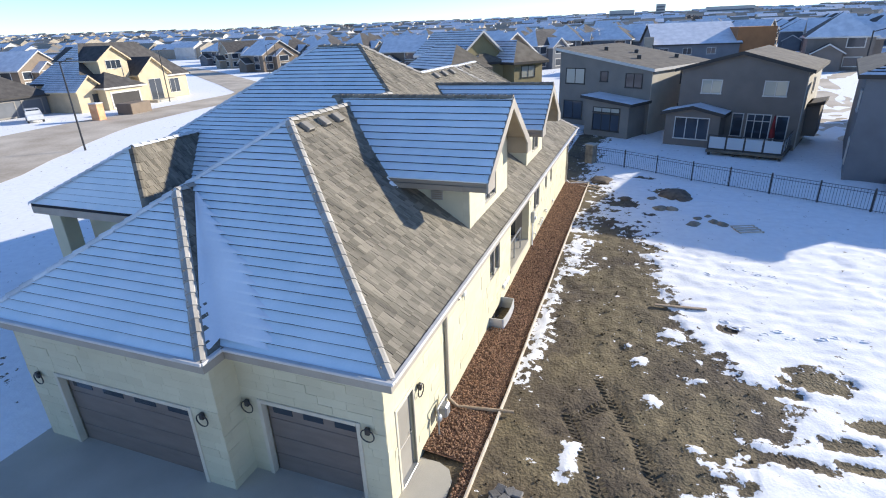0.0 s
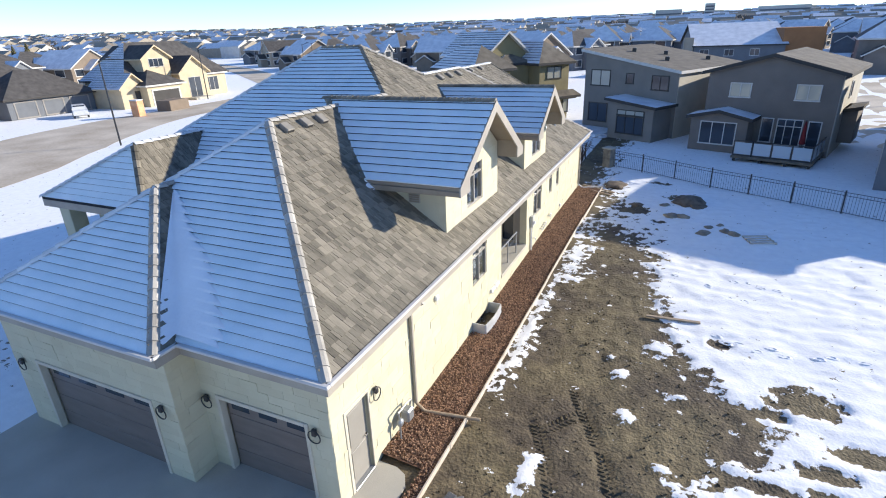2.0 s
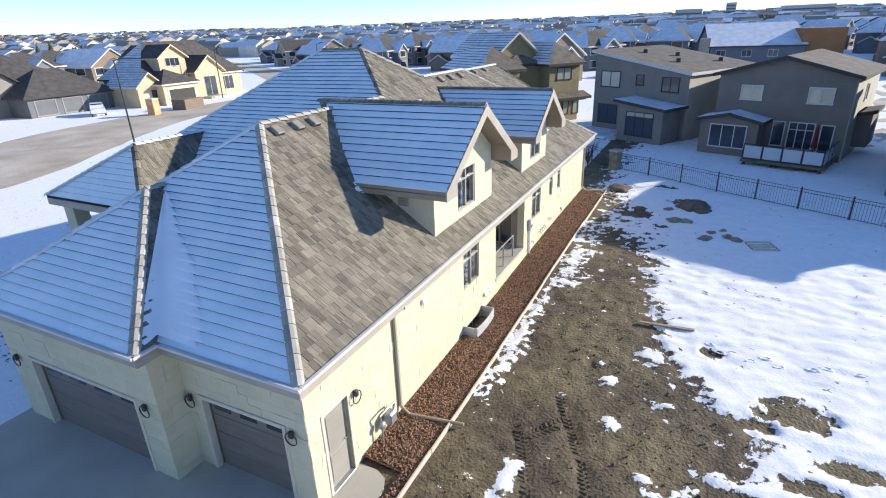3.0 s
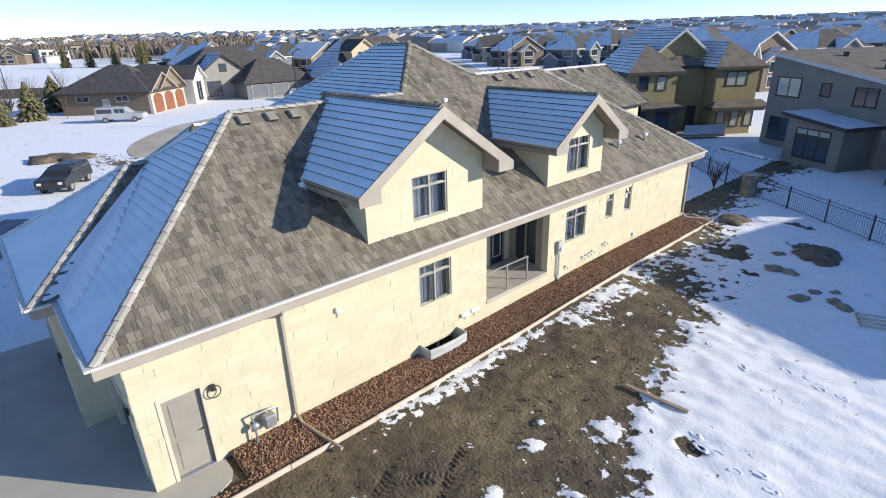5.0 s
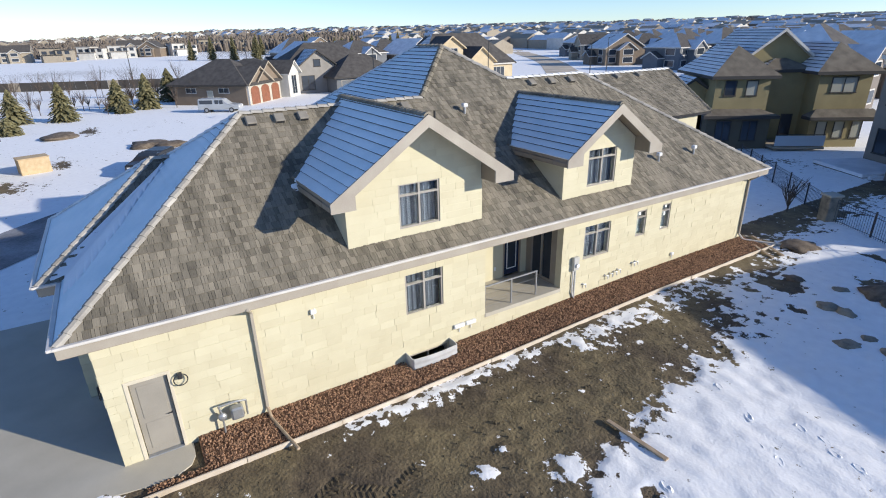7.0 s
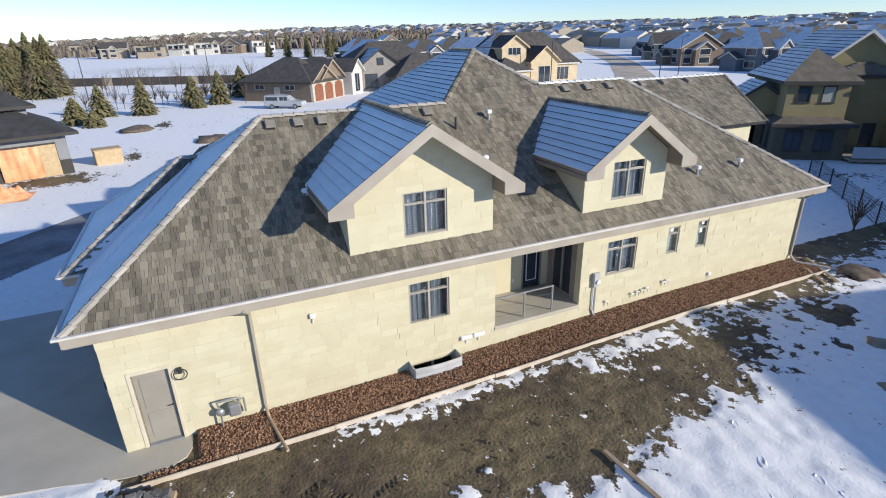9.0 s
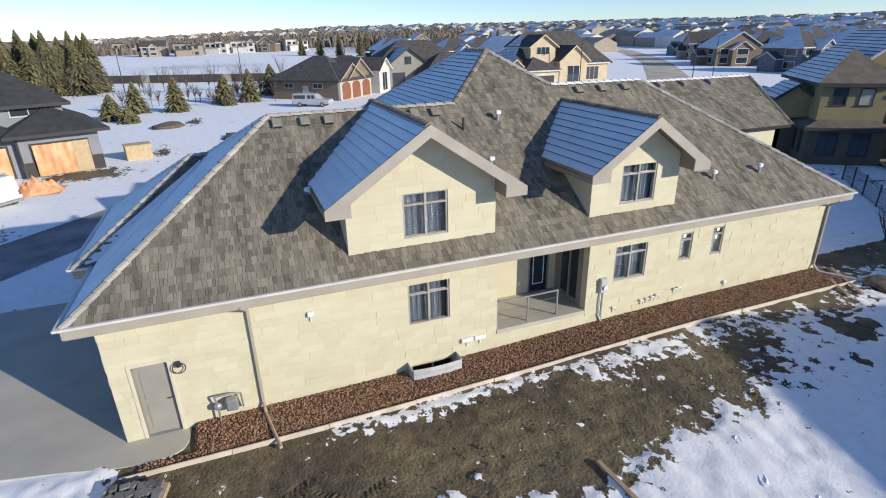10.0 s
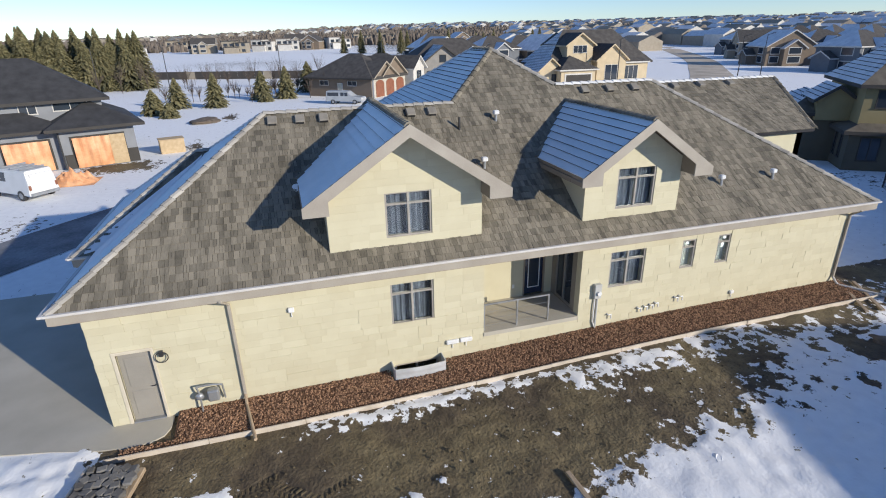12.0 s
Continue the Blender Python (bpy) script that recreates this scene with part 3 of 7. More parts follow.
add_box(bm, CX1 + 0.02, CX0, CY + 0.02, 9.3, CE - 0.38, CE - 0.355)
part("soffit", bm, SOFFIT, roof)

# ---------------------------------------------------------------- main house: walls
PORCH = (10.44, 13.70, 0.83, 3.26)
E_WIN = [(7.61, 8.88, 1.60, 2.95), (14.72, 16.02, 1.67, 2.95), (17.42, 17.96, 1.96, 2.98), (18.85, 19.38, 1.95, 2.99)]
E_DOOR = (0.50, 1.30, -0.06, 2.06)
WELLWIN = (7.62, 8.98, -0.35, 0.24)
TOPZ = EZ - 0.29


def stone_wall(parent, place, u0, u1, z0, z1, holes, t, seed, near=None, limit=300, row=0.21):
    """A mortar core with stone blocks standing a little proud of it."""
    bm = bmesh.new()
    wall_pieces(bm, place, u0, u1, z0, z1, holes, t)
    part("wall", bm, MORTAR, parent)
    rnd = random.Random(seed)
    vs, fs = [], []
    made = 0
    zc = z0
    while zc < z1 - 0.02:
        zt = min(zc + row, z1)
        zm = (zc + zt) / 2
        gaps = sorted([(h[0], h[1]) for h in holes if h[2] < zt - 0.06 and h[3] > zc + 0.06])
        a = u0
        runs = []
        for g0, g1 in gaps + [(u1, u1)]:
            if g0 > a + 0.01:
                runs.append((a, g0))
            a = max(a, g1)
        for r0, r1 in runs:
            x = r0
            first = True
            while x < r1 - 0.005:
                w = rnd.uniform(0.3, 0.7) * (rnd.uniform(0.3, 1) if first else 1)
                first = False
                e = min(x + w, r1)
                if r1 - e < 0.15:
                    e = r1
                d = -rnd.choice((0.005, 0.005, 0.005, 0.006, 0.006, 0.006, 0.007, 0.014))
                g = 0.0
                b = len(vs)
                q = [(x + g, zc + g), (e - g, zc + g), (e - g, zt - g), (x + g, zt - g)]
                pts = [place(uu, 0.01, zz) for uu, zz in q] + [place(uu + (0.002 if i in (0, 3) else -0.002), d, zz + (0.001 if i < 2 else -0.001)) for i, (uu, zz) in enumerate(q)]
                faces = ((4, 5, 6, 7), (0, 1, 5, 4), (1, 2, 6, 5), (2, 3, 7, 6), (3, 0, 4, 7))
                if near and made < limit and near((x + e) / 2, zm):
                    mesh_object("stone_block", pts, faces, STONE, parent)
                    made += 1
                else:
                    vs += pts
                    fs += [[b + i for i in f] for f in faces]
                x = e
        zc = zt
    if vs:
        ob = mesh_object("stone_cladding", vs, fs, STONE_I, parent, "cream cut-stone cladding")
        ob["kind"] = "stuff"


wall_e = thing("wall_east", "long cream stone wall of the house", "wall", kind="structure")
stone_wall(wall_e, lambda u, d, z: Vector((-d, u, z)), 0.0, 24.7, -0.45, TOPZ, E_WIN + [E_DOOR, PORCH, WELLWIN], 0.28, 5, near=lambda u, z: u < 9.5)
wall_n = thing("wall_north", "cream stone garage front with two doors", "wall", kind="structure")
GD2 = (0.58, 3.08, -0.2, 2.02)
GD1 = (4.28, 8.46, -0.2, 2.02)
stone_wall(wall_n, lambda u, d, z: Vector((-u, d, z)), 0.001, 3.53, -0.45, TOPZ, [GD2], 0.28, 6)
stone_wall(wall_n, lambda u, d, z: Vector((-u, -0.69 + d, z)), 3.53, 9.45, -0.45, TOPZ, [GD1], 0.28, 7)
stone_wall(wall_n, lambda u, d, z: Vector((-3.53 - d, u, z)), -0.688, 0.0, -0.45, TOPZ, [], 0.26, 8)
wall_w = thing("wall_west", "cream stone walls on the entry side", "wall", kind="structure")
bm = bmesh.new()
wall_pieces(bm, lambda u, d, z: Vector((-9.45 + d, u, z)), -0.40, 6.3, -0.45, TOPZ, [], 0.28)
wall_pieces(bm, lambda u, d, z: Vector((-u, 6.3 + d, z)), 9.0, 16.0, -0.45, CE - 0.38, [(11.6, 14.4, -0.1, 2.6)], 0.28)
wall_pieces(bm, lambda u, d, z: Vector((-16.0 + d, u, z)), 6.6, 20.4, -0.45, TOPZ, [], 0.28)
part("wall", bm, STONE_I, wall_w)
wall_s = thing("wall_south", "cream stone rear walls", "wall", kind="structure")
bm = bmesh.new()
wall_pieces(bm, lambda u, d, z: Vector((-u, 24.7 - d, z)), 0.29, 9.5, -0.45, TOPZ, [], 0.28)
wall_pieces(bm, lambda u, d, z: Vector((-3.1 - d, u, z)), 19.5, 25.2, 2.8, 5.5, [], 0.28)
wall_pieces(bm, lambda u, d, z: Vector((-u, 25.2 - d, z)), 3.1, 9.4, -0.45, 5.5, [], 0.28)
wall_pieces(bm, lambda u, d, z: Vector((-u, 20.2 - d, z)), 9.5, 16.0, -0.45, TOPZ, [], 0.28)
part("wall", bm, STONE_I, wall_s)

# entry posts under the west wing
for px in (-15.9, -11.2):
    box_part("entry_post", px - 0.3, px + 0.3, 5.0, 5.6, -0.2, CE - 0.38, STONE_I, wall_w, 0.02)
# dark rooms behind the openings
box_part("room_floor", -9.2, -0.3, 0.3, 24.0, 0.55, 0.60, INSIDE, wall_s)


def window(name, label, place, u0, u1, z0, z1, transom=True, mull=True, curtain=True, depth=0.1, cloth=None):
    """A framed window; place(u, d, z) with d the depth inwards."""
    w = thing(name, label, "window", kind="structure")
    f = 0.055

    def bar(a, b, c, d_, nm="window_frame"):
        bm = bmesh.new()
        wall_pieces(bm, lambda u, d, z: place(u, d + 0.02, z), a, b, c, d_, [], depth)
        part(nm, bm, FRAME, w)
    bar(u0, u0 + f, z0, z1)
    bar(u1 - f, u1, z0, z1)
    bar(u0 + f, u1 - f, z0, z0 + f)
    bar(u0 + f, u1 - f, z1 - f, z1)
    zt = z1 - (z1 - z0) * 0.27
    um = (u0 + u1) / 2
    if mull:
        bar(um - 0.03, um + 0.03, z0 + f, z1 - f, "mullion")
    if transom:
        for a, b in (((u0 + f, um - 0.03), (um + 0.03, u1 - f)) if mull else ((u0 + f, u1 - f),)):
            bar(a, b, zt - 0.025, zt + 0.025, "transom")
    bm = bmesh.new()
    wall_pieces(bm, lambda u, d, z: place(u, d + 0.07, z), u0 + f, u1 - f, z0 + f, z1 - f, [], 0.008)
    p = part("pane", bm, GLASS, w)
    p.visible_shadow = False
    if curtain:
        vs, fs = [], []
        k = 48
        for i in range(k + 1):
            s = i / k
            uu = u0 + f + (u1 - u0 - 2 * f) * s
            d = 0.20 + 0.010 * math.sin(s * 44) + 0.004 * math.sin(s * 97)
            vs += [place(uu, d, z0 + 0.02), place(uu, d, z1 - 0.02)]
        fs = [(2 * i, 2 * i + 2, 2 * i + 3, 2 * i + 1) for i in range(k)]
        c = mesh_object("curtain", vs, fs, cloth or CURTAIN, w, "grey pleated curtain" if cloth is None else "pale sheet added to lighten the glass")
    return w


# Flat pale sheet, added behind the narrow windows so their panes look lighter.
PALE_BACKING = surface("pale_pane_backing", (0.42, 0.44, 0.39), (0.50, 0.52, 0.47), 2, 0.9, 0.03, 30)


def east_place(u, d, z):
    return Vector((-d, u, z))


window("window_1", "two-light window with transom and grey curtains", east_place, *E_WIN[0])
window("window_2", "two-light window with transom and grey curtains", east_place, *E_WIN[1])
window("window_3", "narrow window with a taupe frame", east_place, *E_WIN[2], mull=False, cloth=PALE_BACKING)
window("window_4", "narrow window with a taupe frame", east_place, *E_WIN[3], mull=False, cloth=PALE_BACKING)
window("window_5", "low basement window in a metal well", east_place, *WELLWIN, transom=False, curtain=False)

for k, (y, z) in enumerate(((17.62, 2.78), (19.13, 2.80), (19.08, 2.50))):
    st = thing("window_sticker", "small white maker's sticker on a window", "sticker", group="window stickers")
    box_part("paper", -0.085, -0.082, y, y + 0.11, z, z + 0.10 + 0.05 * (k == 2), WHITE, st)
# side door
d = thing("door_1", "taupe panelled side door with a cream surround", "door", kind="structure")
box_part("door_leaf", -0.13, -0.08, 0.51, 1.29, -0.02, 2.05, DOOR_GREY, d, 0.006)
for za, zb in ((1.02, 1.90), (0.15, 0.88)):
    bm = bmesh.new()
    add_box(bm, -0.082, -0.066, 0.63, 1.17, za, zb, 0.006)
    part("door_panel", bm, DOOR_GREY, d)
bm = bmesh.new()
add_box(bm, -0.05, 0.026, 0.41, 0.50, -0.06, 2.15, 0.008)
add_box(bm, -0.05, 0.026, 1.30, 1.38, -0.06, 2.15, 0.008)
add_box(bm, -0.05, 0.028, 0.41, 1.38, 2.06, 2.152, 0.008)
part("door_surround", bm, TRIM, d, "cream stone surround")
box_part("threshold", -0.2, 0.04, 0.50, 1.30, -0.10, -0.02, GREYMETAL, d, 0.01)
tube_part("door_handle", [(-0.08, 1.22, 0.98), (-0.03, 1.22, 0.98), (-0.03, 1.12, 0.98)], 0.012, BLACK, d)


def garage_door(name, label, x0, x1, y, z0, z1, lights):
    g = thing(name, label, "garage door", kind="structure")
    k = 4
    h = (z1 - z0) / k
    for i in range(k):
        box_part("panel", x0, x1, y + 0.16, y + 0.21, z0 + i * h + 0.006, z0 + (i + 1) * h - 0.006, GARAGE, g, 0.008)
    w = (x1 - x0) / lights
    for i in range(lights):
        box_part("pane", x0 + w * (i + 0.18), x0 + w * (i + 0.82), y + 0.148, y + 0.165, z1 - 0.34, z1 - 0.16, PANE, g, 0.004, "dark glazed light")
    bm = bmesh.new()
    add_box(bm, x0 - 0.10, x0, y - 0.035, y + 0.14, z0, z1 + 0.10, 0.01)
    add_box(bm, x1, x1 + 0.10, y - 0.035, y + 0.14, z0, z1 + 0.10, 0.01)
    add_box(bm, x0 + 0.001, x1 - 0.001, y - 0.037, y + 0.14, z1, z1 + 0.10, 0.01)
    part("door_surround", bm, TRIM, g, "cream stone surround")
    box_part("sill", x0 - 0.05, x1 + 0.05, y - 0.12, y + 0.25, z0 - 0.1, z0 + 0.03, CONCRETE, g, 0.01)


garage_door("door_2", "brown single garage door with small lights", -3.00, -0.66, 0.0, -0.08, 1.95, 3)
garage_door("door_3", "brown double garage door with small lights", -8.38, -4.36, -0.69, -0.08, 1.95, 4)


def ring_lamp(at, rz):
    w = thing("wall_lamp", "black wall lamp with a hanging ring", "wall lamp", at, rz, group="ring lamps on the walls")
    bm = bmesh.new()
    add_box(bm, -0.05, 0.05, -0.09, -0.01, 0.02, 0.18, 0.01)
    part("mount", bm, BLACK, w)
    vs, fs = [], []
    k, r, m = 28, 0.15, 6
    for i in range(k):
        a = 2 * math.pi * i / k
        for j in range(m):
            b = 2 * math.pi * j / m
            q = r + 0.014 * math.cos(b)
            vs.append((q * math.cos(a), -0.07 + 0.014 * math.sin(b), q * math.sin(a)))
            fs.append((i * m + j, i * m + (j + 1) % m, (i + 1) % k * m + (j + 1) % m, (i + 1) % k * m + j))
    mesh_object("ring", vs, fs, BLACK, w)


ring_lamp((-0.38, -0.02, 1.84), 0)
ring_lamp((-3.34, -0.02, 1.82), 0)
ring_lamp((-3.93, -0.71, 1.86), 0)
ring_lamp((-9.02, -0.71, 1.80), 0)
ring_lamp((0.03, 1.56, 1.86), 90)

# ---------------------------------------------------------------- porch
p = thing("porch", "recessed porch with shade-darkened side walls and concrete floor", "porch", kind="structure")
bm = bmesh.new()
add_box(bm, -1.95, -0.281, 10.3, 13.85, 0.55, 0.83)
add_box(bm, -0.279, 0.03, 10.44, 13.70, 0.70, 0.834)
part("porch_floor", bm, CONCRETE, p)
bm = bmesh.new()
wall_pieces(bm, lambda u, d, z: Vector((-1.88 - d, u, z)), 10.3, 13.85, 0.8, 3.4, [(12.60, 13.42, 0.83, 2.95)], 0.12)
part("back_wall", bm, STONE_I, p)
# Porch side walls coloured darker than the stone to hold the recess's shade.
PORCH_SHADE = surface("shaded_porch_stucco", (0.24, 0.215, 0.18), (0.30, 0.27, 0.23), 1.5, 0.85, 0.1, 60)
bm = bmesh.new()
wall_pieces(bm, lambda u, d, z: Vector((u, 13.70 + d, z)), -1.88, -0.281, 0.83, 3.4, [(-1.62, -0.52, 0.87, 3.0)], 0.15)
part("side_wall", bm, PORCH_SHADE, p)
box_part("side_wall", -1.88, -0.281, 10.3, 10.44, 0.83, 3.4, PORCH_SHADE, p)
box_part("porch_ceiling", -1.9, -0.05, 10.3, 13.85, 3.262, 3.34, SOFFIT, p)
NAVY = pane_material("navy_paint", (0.02, 0.03, 0.06))
d = thing("door_4", "dark blue porch door with a white-edged light", "door", kind="structure")
box_part("door_leaf", -1.96, -1.91, 12.66, 13.36, 0.87, 2.90, NAVY, d, 0.01)
for a, b, c, e in ((12.60, 12.66, 0.83, 2.95), (13.36, 13.42, 0.83, 2.95), (12.661, 13.359, 2.90, 2.95)):
    box_part("door_frame", -1.97, -1.87, a, b, c, e, SOFFIT, d)
box_part("pane", -1.912, -1.902, 12.82, 13.20, 1.13, 2.72, PANE, d, 0.003)
for a, b, c, e in ((12.79, 12.82, 1.10, 2.75), (13.20, 13.23, 1.10, 2.75), (12.821, 13.199, 1.10, 1.13), (12.821, 13.199, 2.72, 2.75)):
    box_part("light_trim", -1.912, -1.892, a, b, c, e, WHITE, d)
d = thing("door_5", "dark glazed sliding porch door", "door", kind="structure")
for a in (-1.62, -1.06):
    box_part("pane", a + 0.05, a + 0.51, 13.76, 13.77, 0.93, 2.94, PANE, d)
for a, b, c, e in ((-1.62, -1.57, 0.87, 3.0), (-1.11, -1.05, 0.87, 3.0), (-0.57, -0.52, 0.87, 3.0), (-1.569, -1.111, 2.94, 3.0), (-1.569, -1.111, 0.87, 0.93), (-1.049, -0.571, 2.94, 3.0), (-1.049, -0.571, 0.87, 0.93)):
    box_part("door_frame", a, b, 13.72, 13.80, c, e, DOOR_GREY, d)
st = thing("outlet_cover", "small white outlet cover on the porch wall", "outlet")
box_part("plate", -1.88, -1.865, 12.20, 12.28, 1.18, 1.32, WHITE, st)
r = thing("porch_railing", "thin grey metal porch railing with wires", "railing")
for yy in (10.5, 11.6, 12.68):
    box_part("post", -0.145, -0.095, yy - 0.025, yy + 0.025, 0.832, 1.70, GREYMETAL, r, 0.004)
box_part("handrail", -0.15, -0.09, 10.47, 12.71, 1.70, 1.745, GREYMETAL, r, 0.006)
for zz in (0.98, 1.22, 1.46):
    tube_part("wire", [(-0.12, 10.52, zz), (-0.12, 12.66, zz)], 0.004, GREYMETAL, r, seg=6)


# ---------------------------------------------------------------- dormers
def dormer(label, yc, half, tip, apex, eave, base, wy0, wy1, wz0, wz1):
    d = thing("dormer", label, "dormer", group="roof dormers")
    xf, wx = 0.55, -0.15
    sl = (apex - eave) / tip
    y0, y1 = yc - half, yc + half
    xb = X0 - (apex - EZ) / PITCH - 0.25
    xe = X0 - (eave - EZ) / PITCH - 0.1
    ln = [Vector((xf, yc - tip, eave)), Vector((xe, yc - tip, eave)), Vector((xb, yc, apex)), Vector((xf, yc, apex))]
    rn = [Vector((xe, yc + tip, eave)), Vector((xf, yc + tip, eave)), Vector((xf, yc, apex)), Vector((xb, yc, apex))]
    bm = bmesh.new()
    deck(bm, ln, 0.10)
    deck(bm, rn, 0.10)
    part("roof_deck", bm, SOFFIT, d)
    snow_courses(ln, d, 31, COURSE=0.285)
    tile_courses(rn, d, 32)
    caps(Vector((xf, yc, apex)), Vector((xb, yc, apex)), d, False, 0.2)
    caps(Vector((xe + 0.1, yc - tip - 0.03, eave)), Vector((xb, yc, apex)), d, False)
    # front wall with its window, and the cheeks
    bm = bmesh.new()
    hole = [(wy0, wy1, wz0, wz1)]
    zl = eave - 0.02
    pl = lambda u, dd, z: Vector((wx - dd, u, z))
    wall_pieces(bm, pl, y0, y1, base - 0.3, zl, [(wy0, wy1, wz0, zl)] if wz1 > zl else hole, 0.2)
    za = apex - 0.14
    ya = (za - zl) / sl
    tri = [(max(y0, yc - ya), zl), (min(y1, yc + ya), zl), (min(y1, yc + ya), za - sl * (min(y1, yc + ya) - yc)), (yc, za), (max(y0, yc - ya), za - sl * (yc - max(y0, yc - ya)))]
    a = [bm.verts.new(pl(u, 0, z)) for u, z in tri]
    b = [bm.verts.new(pl(u, 0.2, z)) for u, z in tri]
    bm.faces.new(a)
    bm.faces.new(b[::-1])
    for i in range(5):
        bm.faces.new((a[i], a[(i + 1) % 5], b[(i + 1) % 5], b[i]))
    part("front_wall", bm, MORTAR, d, "cream stone gable wall")
    outline = [(y0, base - 0.3), (y1, base - 0.3)] + [q for q in tri[2:]]
    rr = random.Random(int(yc * 10))
    vs, fs = [], []
    zc = base - 0.2
    while zc < za - 0.1:
        zt = min(zc + 0.21, za)
        for s0, s1 in spans(outline, zt - 0.01):
            x = s0
            while x < s1 - 0.01:
                e = min(x + rr.uniform(0.45, 0.95), s1)
                if s1 - e < 0.18:
                    e = s1
                runs = [(x, e)]
                if zt - 0.05 > wz0 and zc + 0.05 < wz1:
                    runs = [(p, q) for p, q in ((x, min(e, wy0)), (max(x, wy1), e)) if q > p + 0.02]
                for p, q in runs:
                    dd = rr.choice((0.005, 0.005, 0.006, 0.007))
                    c = len(vs)
                    for uu, zz in ((p, zc), (q, zc), (q, zt), (p, zt)):
                        vs.append((wx - 0.01, uu, zz))
                    for uu, zz in ((p + 0.002, zc + 0.001), (q - 0.002, zc + 0.001), (q - 0.002, zt - 0.001), (p + 0.002, zt - 0.001)):
                        vs.append((wx + dd, uu, zz))
                    fs += [[c + i for i in f] for f in ((4, 5, 6, 7), (0, 1, 5, 4), (1, 2, 6, 5), (2, 3, 7, 6), (3, 0, 4, 7))]
                x = e
        zc = zt
    mesh_object("stone_cladding", vs, fs, STONE_I, d)["kind"] = "stuff"
    bm = bmesh.new()
    add_box(bm, xe - 0.3, wx - 0.202, y0, y0 + 0.2, base - 0.6, eave + 0.22)
    part("cheek", bm, STONE, d, "cream stone cheek wall")
    bm = bmesh.new()
    add_box(bm, xe - 0.3, wx - 0.202, y1 - 0.2, y1, base - 0.6, eave + 0.22)
    part("cheek", bm, STONE, d, "cream stone cheek wall")
    # fascia along the rakes and boxed eave returns
    for sgn in (-1, 1):
        bm = bmesh.new()
        o = 0.30
        q = [(yc, apex + 0.02), (yc + sgn * (tip + 0.05), eave + 0.0), (yc + sgn * (tip + 0.05), eave - o * 0.85), (yc + sgn * (tip - 0.60), eave - o * 0.85), (yc + sgn * (tip - 0.60), eave + sl * 0.60 - o), (yc, apex - o)]
        a = [bm.verts.new((xf + 0.02, u, z)) for u, z in q]
        b = [bm.verts.new((xf - 0.03, u, z)) for u, z in q]
        bm.faces.new(a)
        bm.faces.new(b[::-1])
        for i in range(6):
            bm.faces.new((a[i], a[(i + 1) % 6], b[(i + 1) % 6], b[i]))
        part("rake_board", bm, FASCIA, d, "taupe rake board")
        bm = bmesh.new()
        prof = [(tip + 0.03, eave - 0.25), (half - 0.04, eave - 0.25), (half - 0.04, eave + sl * (tip - half + 0.04) - 0.105), (tip + 0.03, eave - 0.125)]
        a = [bm.verts.new((xf - 0.035, yc + sgn * u, z)) for u, z in prof]
        b = [bm.verts.new((wx + 0.015, yc + sgn * u, z)) for u, z in prof]
        bm.faces.new(a)
        bm.faces.new(b[::-1])
        for i in range(4):
            bm.faces.new((a[i], a[(i + 1) % 4], b[(i + 1) % 4], b[i]))
        part("eave_return", bm, SOFFIT, d, "boxed taupe eave return")
        bm = bmesh.new()
        ya, yb = sorted((yc + sgn * (tip + 0.04), yc + sgn * (half + 0.0)))
        add_box(bm, xe, wx + 0.012, ya, yb, eave - 0.25, eave - 0.11)
        part("soffit_box", bm, SOFFIT, d)
    w = window("window_6", "two-light dormer window with transom and grey curtains", pl, wy0, wy1, wz0, wz1)
    return d


dormer("large cream stone gable dormer, snow on one slope", 8.24, 2.16, 2.72, 7.40, 5.56, 4.05, 7.63, 8.93, 4.27, 5.55)
dormer("smaller cream stone gable dormer, snow on one slope", 15.35, 1.68, 2.16, 7.09, 5.58, 4.05, 14.77, 16.12, 4.31, 5.62)

v = thing("cheek_vent", "small taupe louvre on the dormer cheek", "vent")
bm = bmesh.new()
add_box(bm, -1.28, -0.92, 6.045, 6.085, 4.85, 5.12, 0.01)
part("frame", bm, FASCIA, v)
for k in range(4):
    box_part("slat", -1.25, -0.95, 6.03, 6.05, 4.88 + k * 0.06, 4.91 + k * 0.06, SOFFIT, v)

# ---------------------------------------------------------------- yard
bm = bmesh.new()
add_box(bm, -9.7, -0.02, -16, 0.05, -0.16, -0.045)
dv = part("driveway", bm, CONCRETE, None)
bm = bmesh.new()
vs = [(-0.02, -16), (0.05, -16), (0.22, -2.8), (0.55, -1.3), (0.85, -0.3), (0.98, 0.5), (0.95, 1.05), (0.78, 1.35), (0.5, 1.48), (0.0, 1.5), (-0.02, 0)]
a = [bm.verts.new((x, y, -0.045)) for x, y in vs]
b = [bm.verts.new((x, y, -0.2)) for x, y in vs]
bm.faces.new(a)
bm.faces.new(b[::-1])
for i in range(len(vs)):
    j = (i + 1) % len(vs)
    bm.faces.new((a[i], a[j], b[j], b[i]))
pad = part("door_pad", bm, CONCRETE, dv)
tagged(dv, "bare grey concrete driveway in front of the garages", "driveway", kind="structure")


def gz(y):
    return float(base_height(np.array(0.5), np.array(y)))


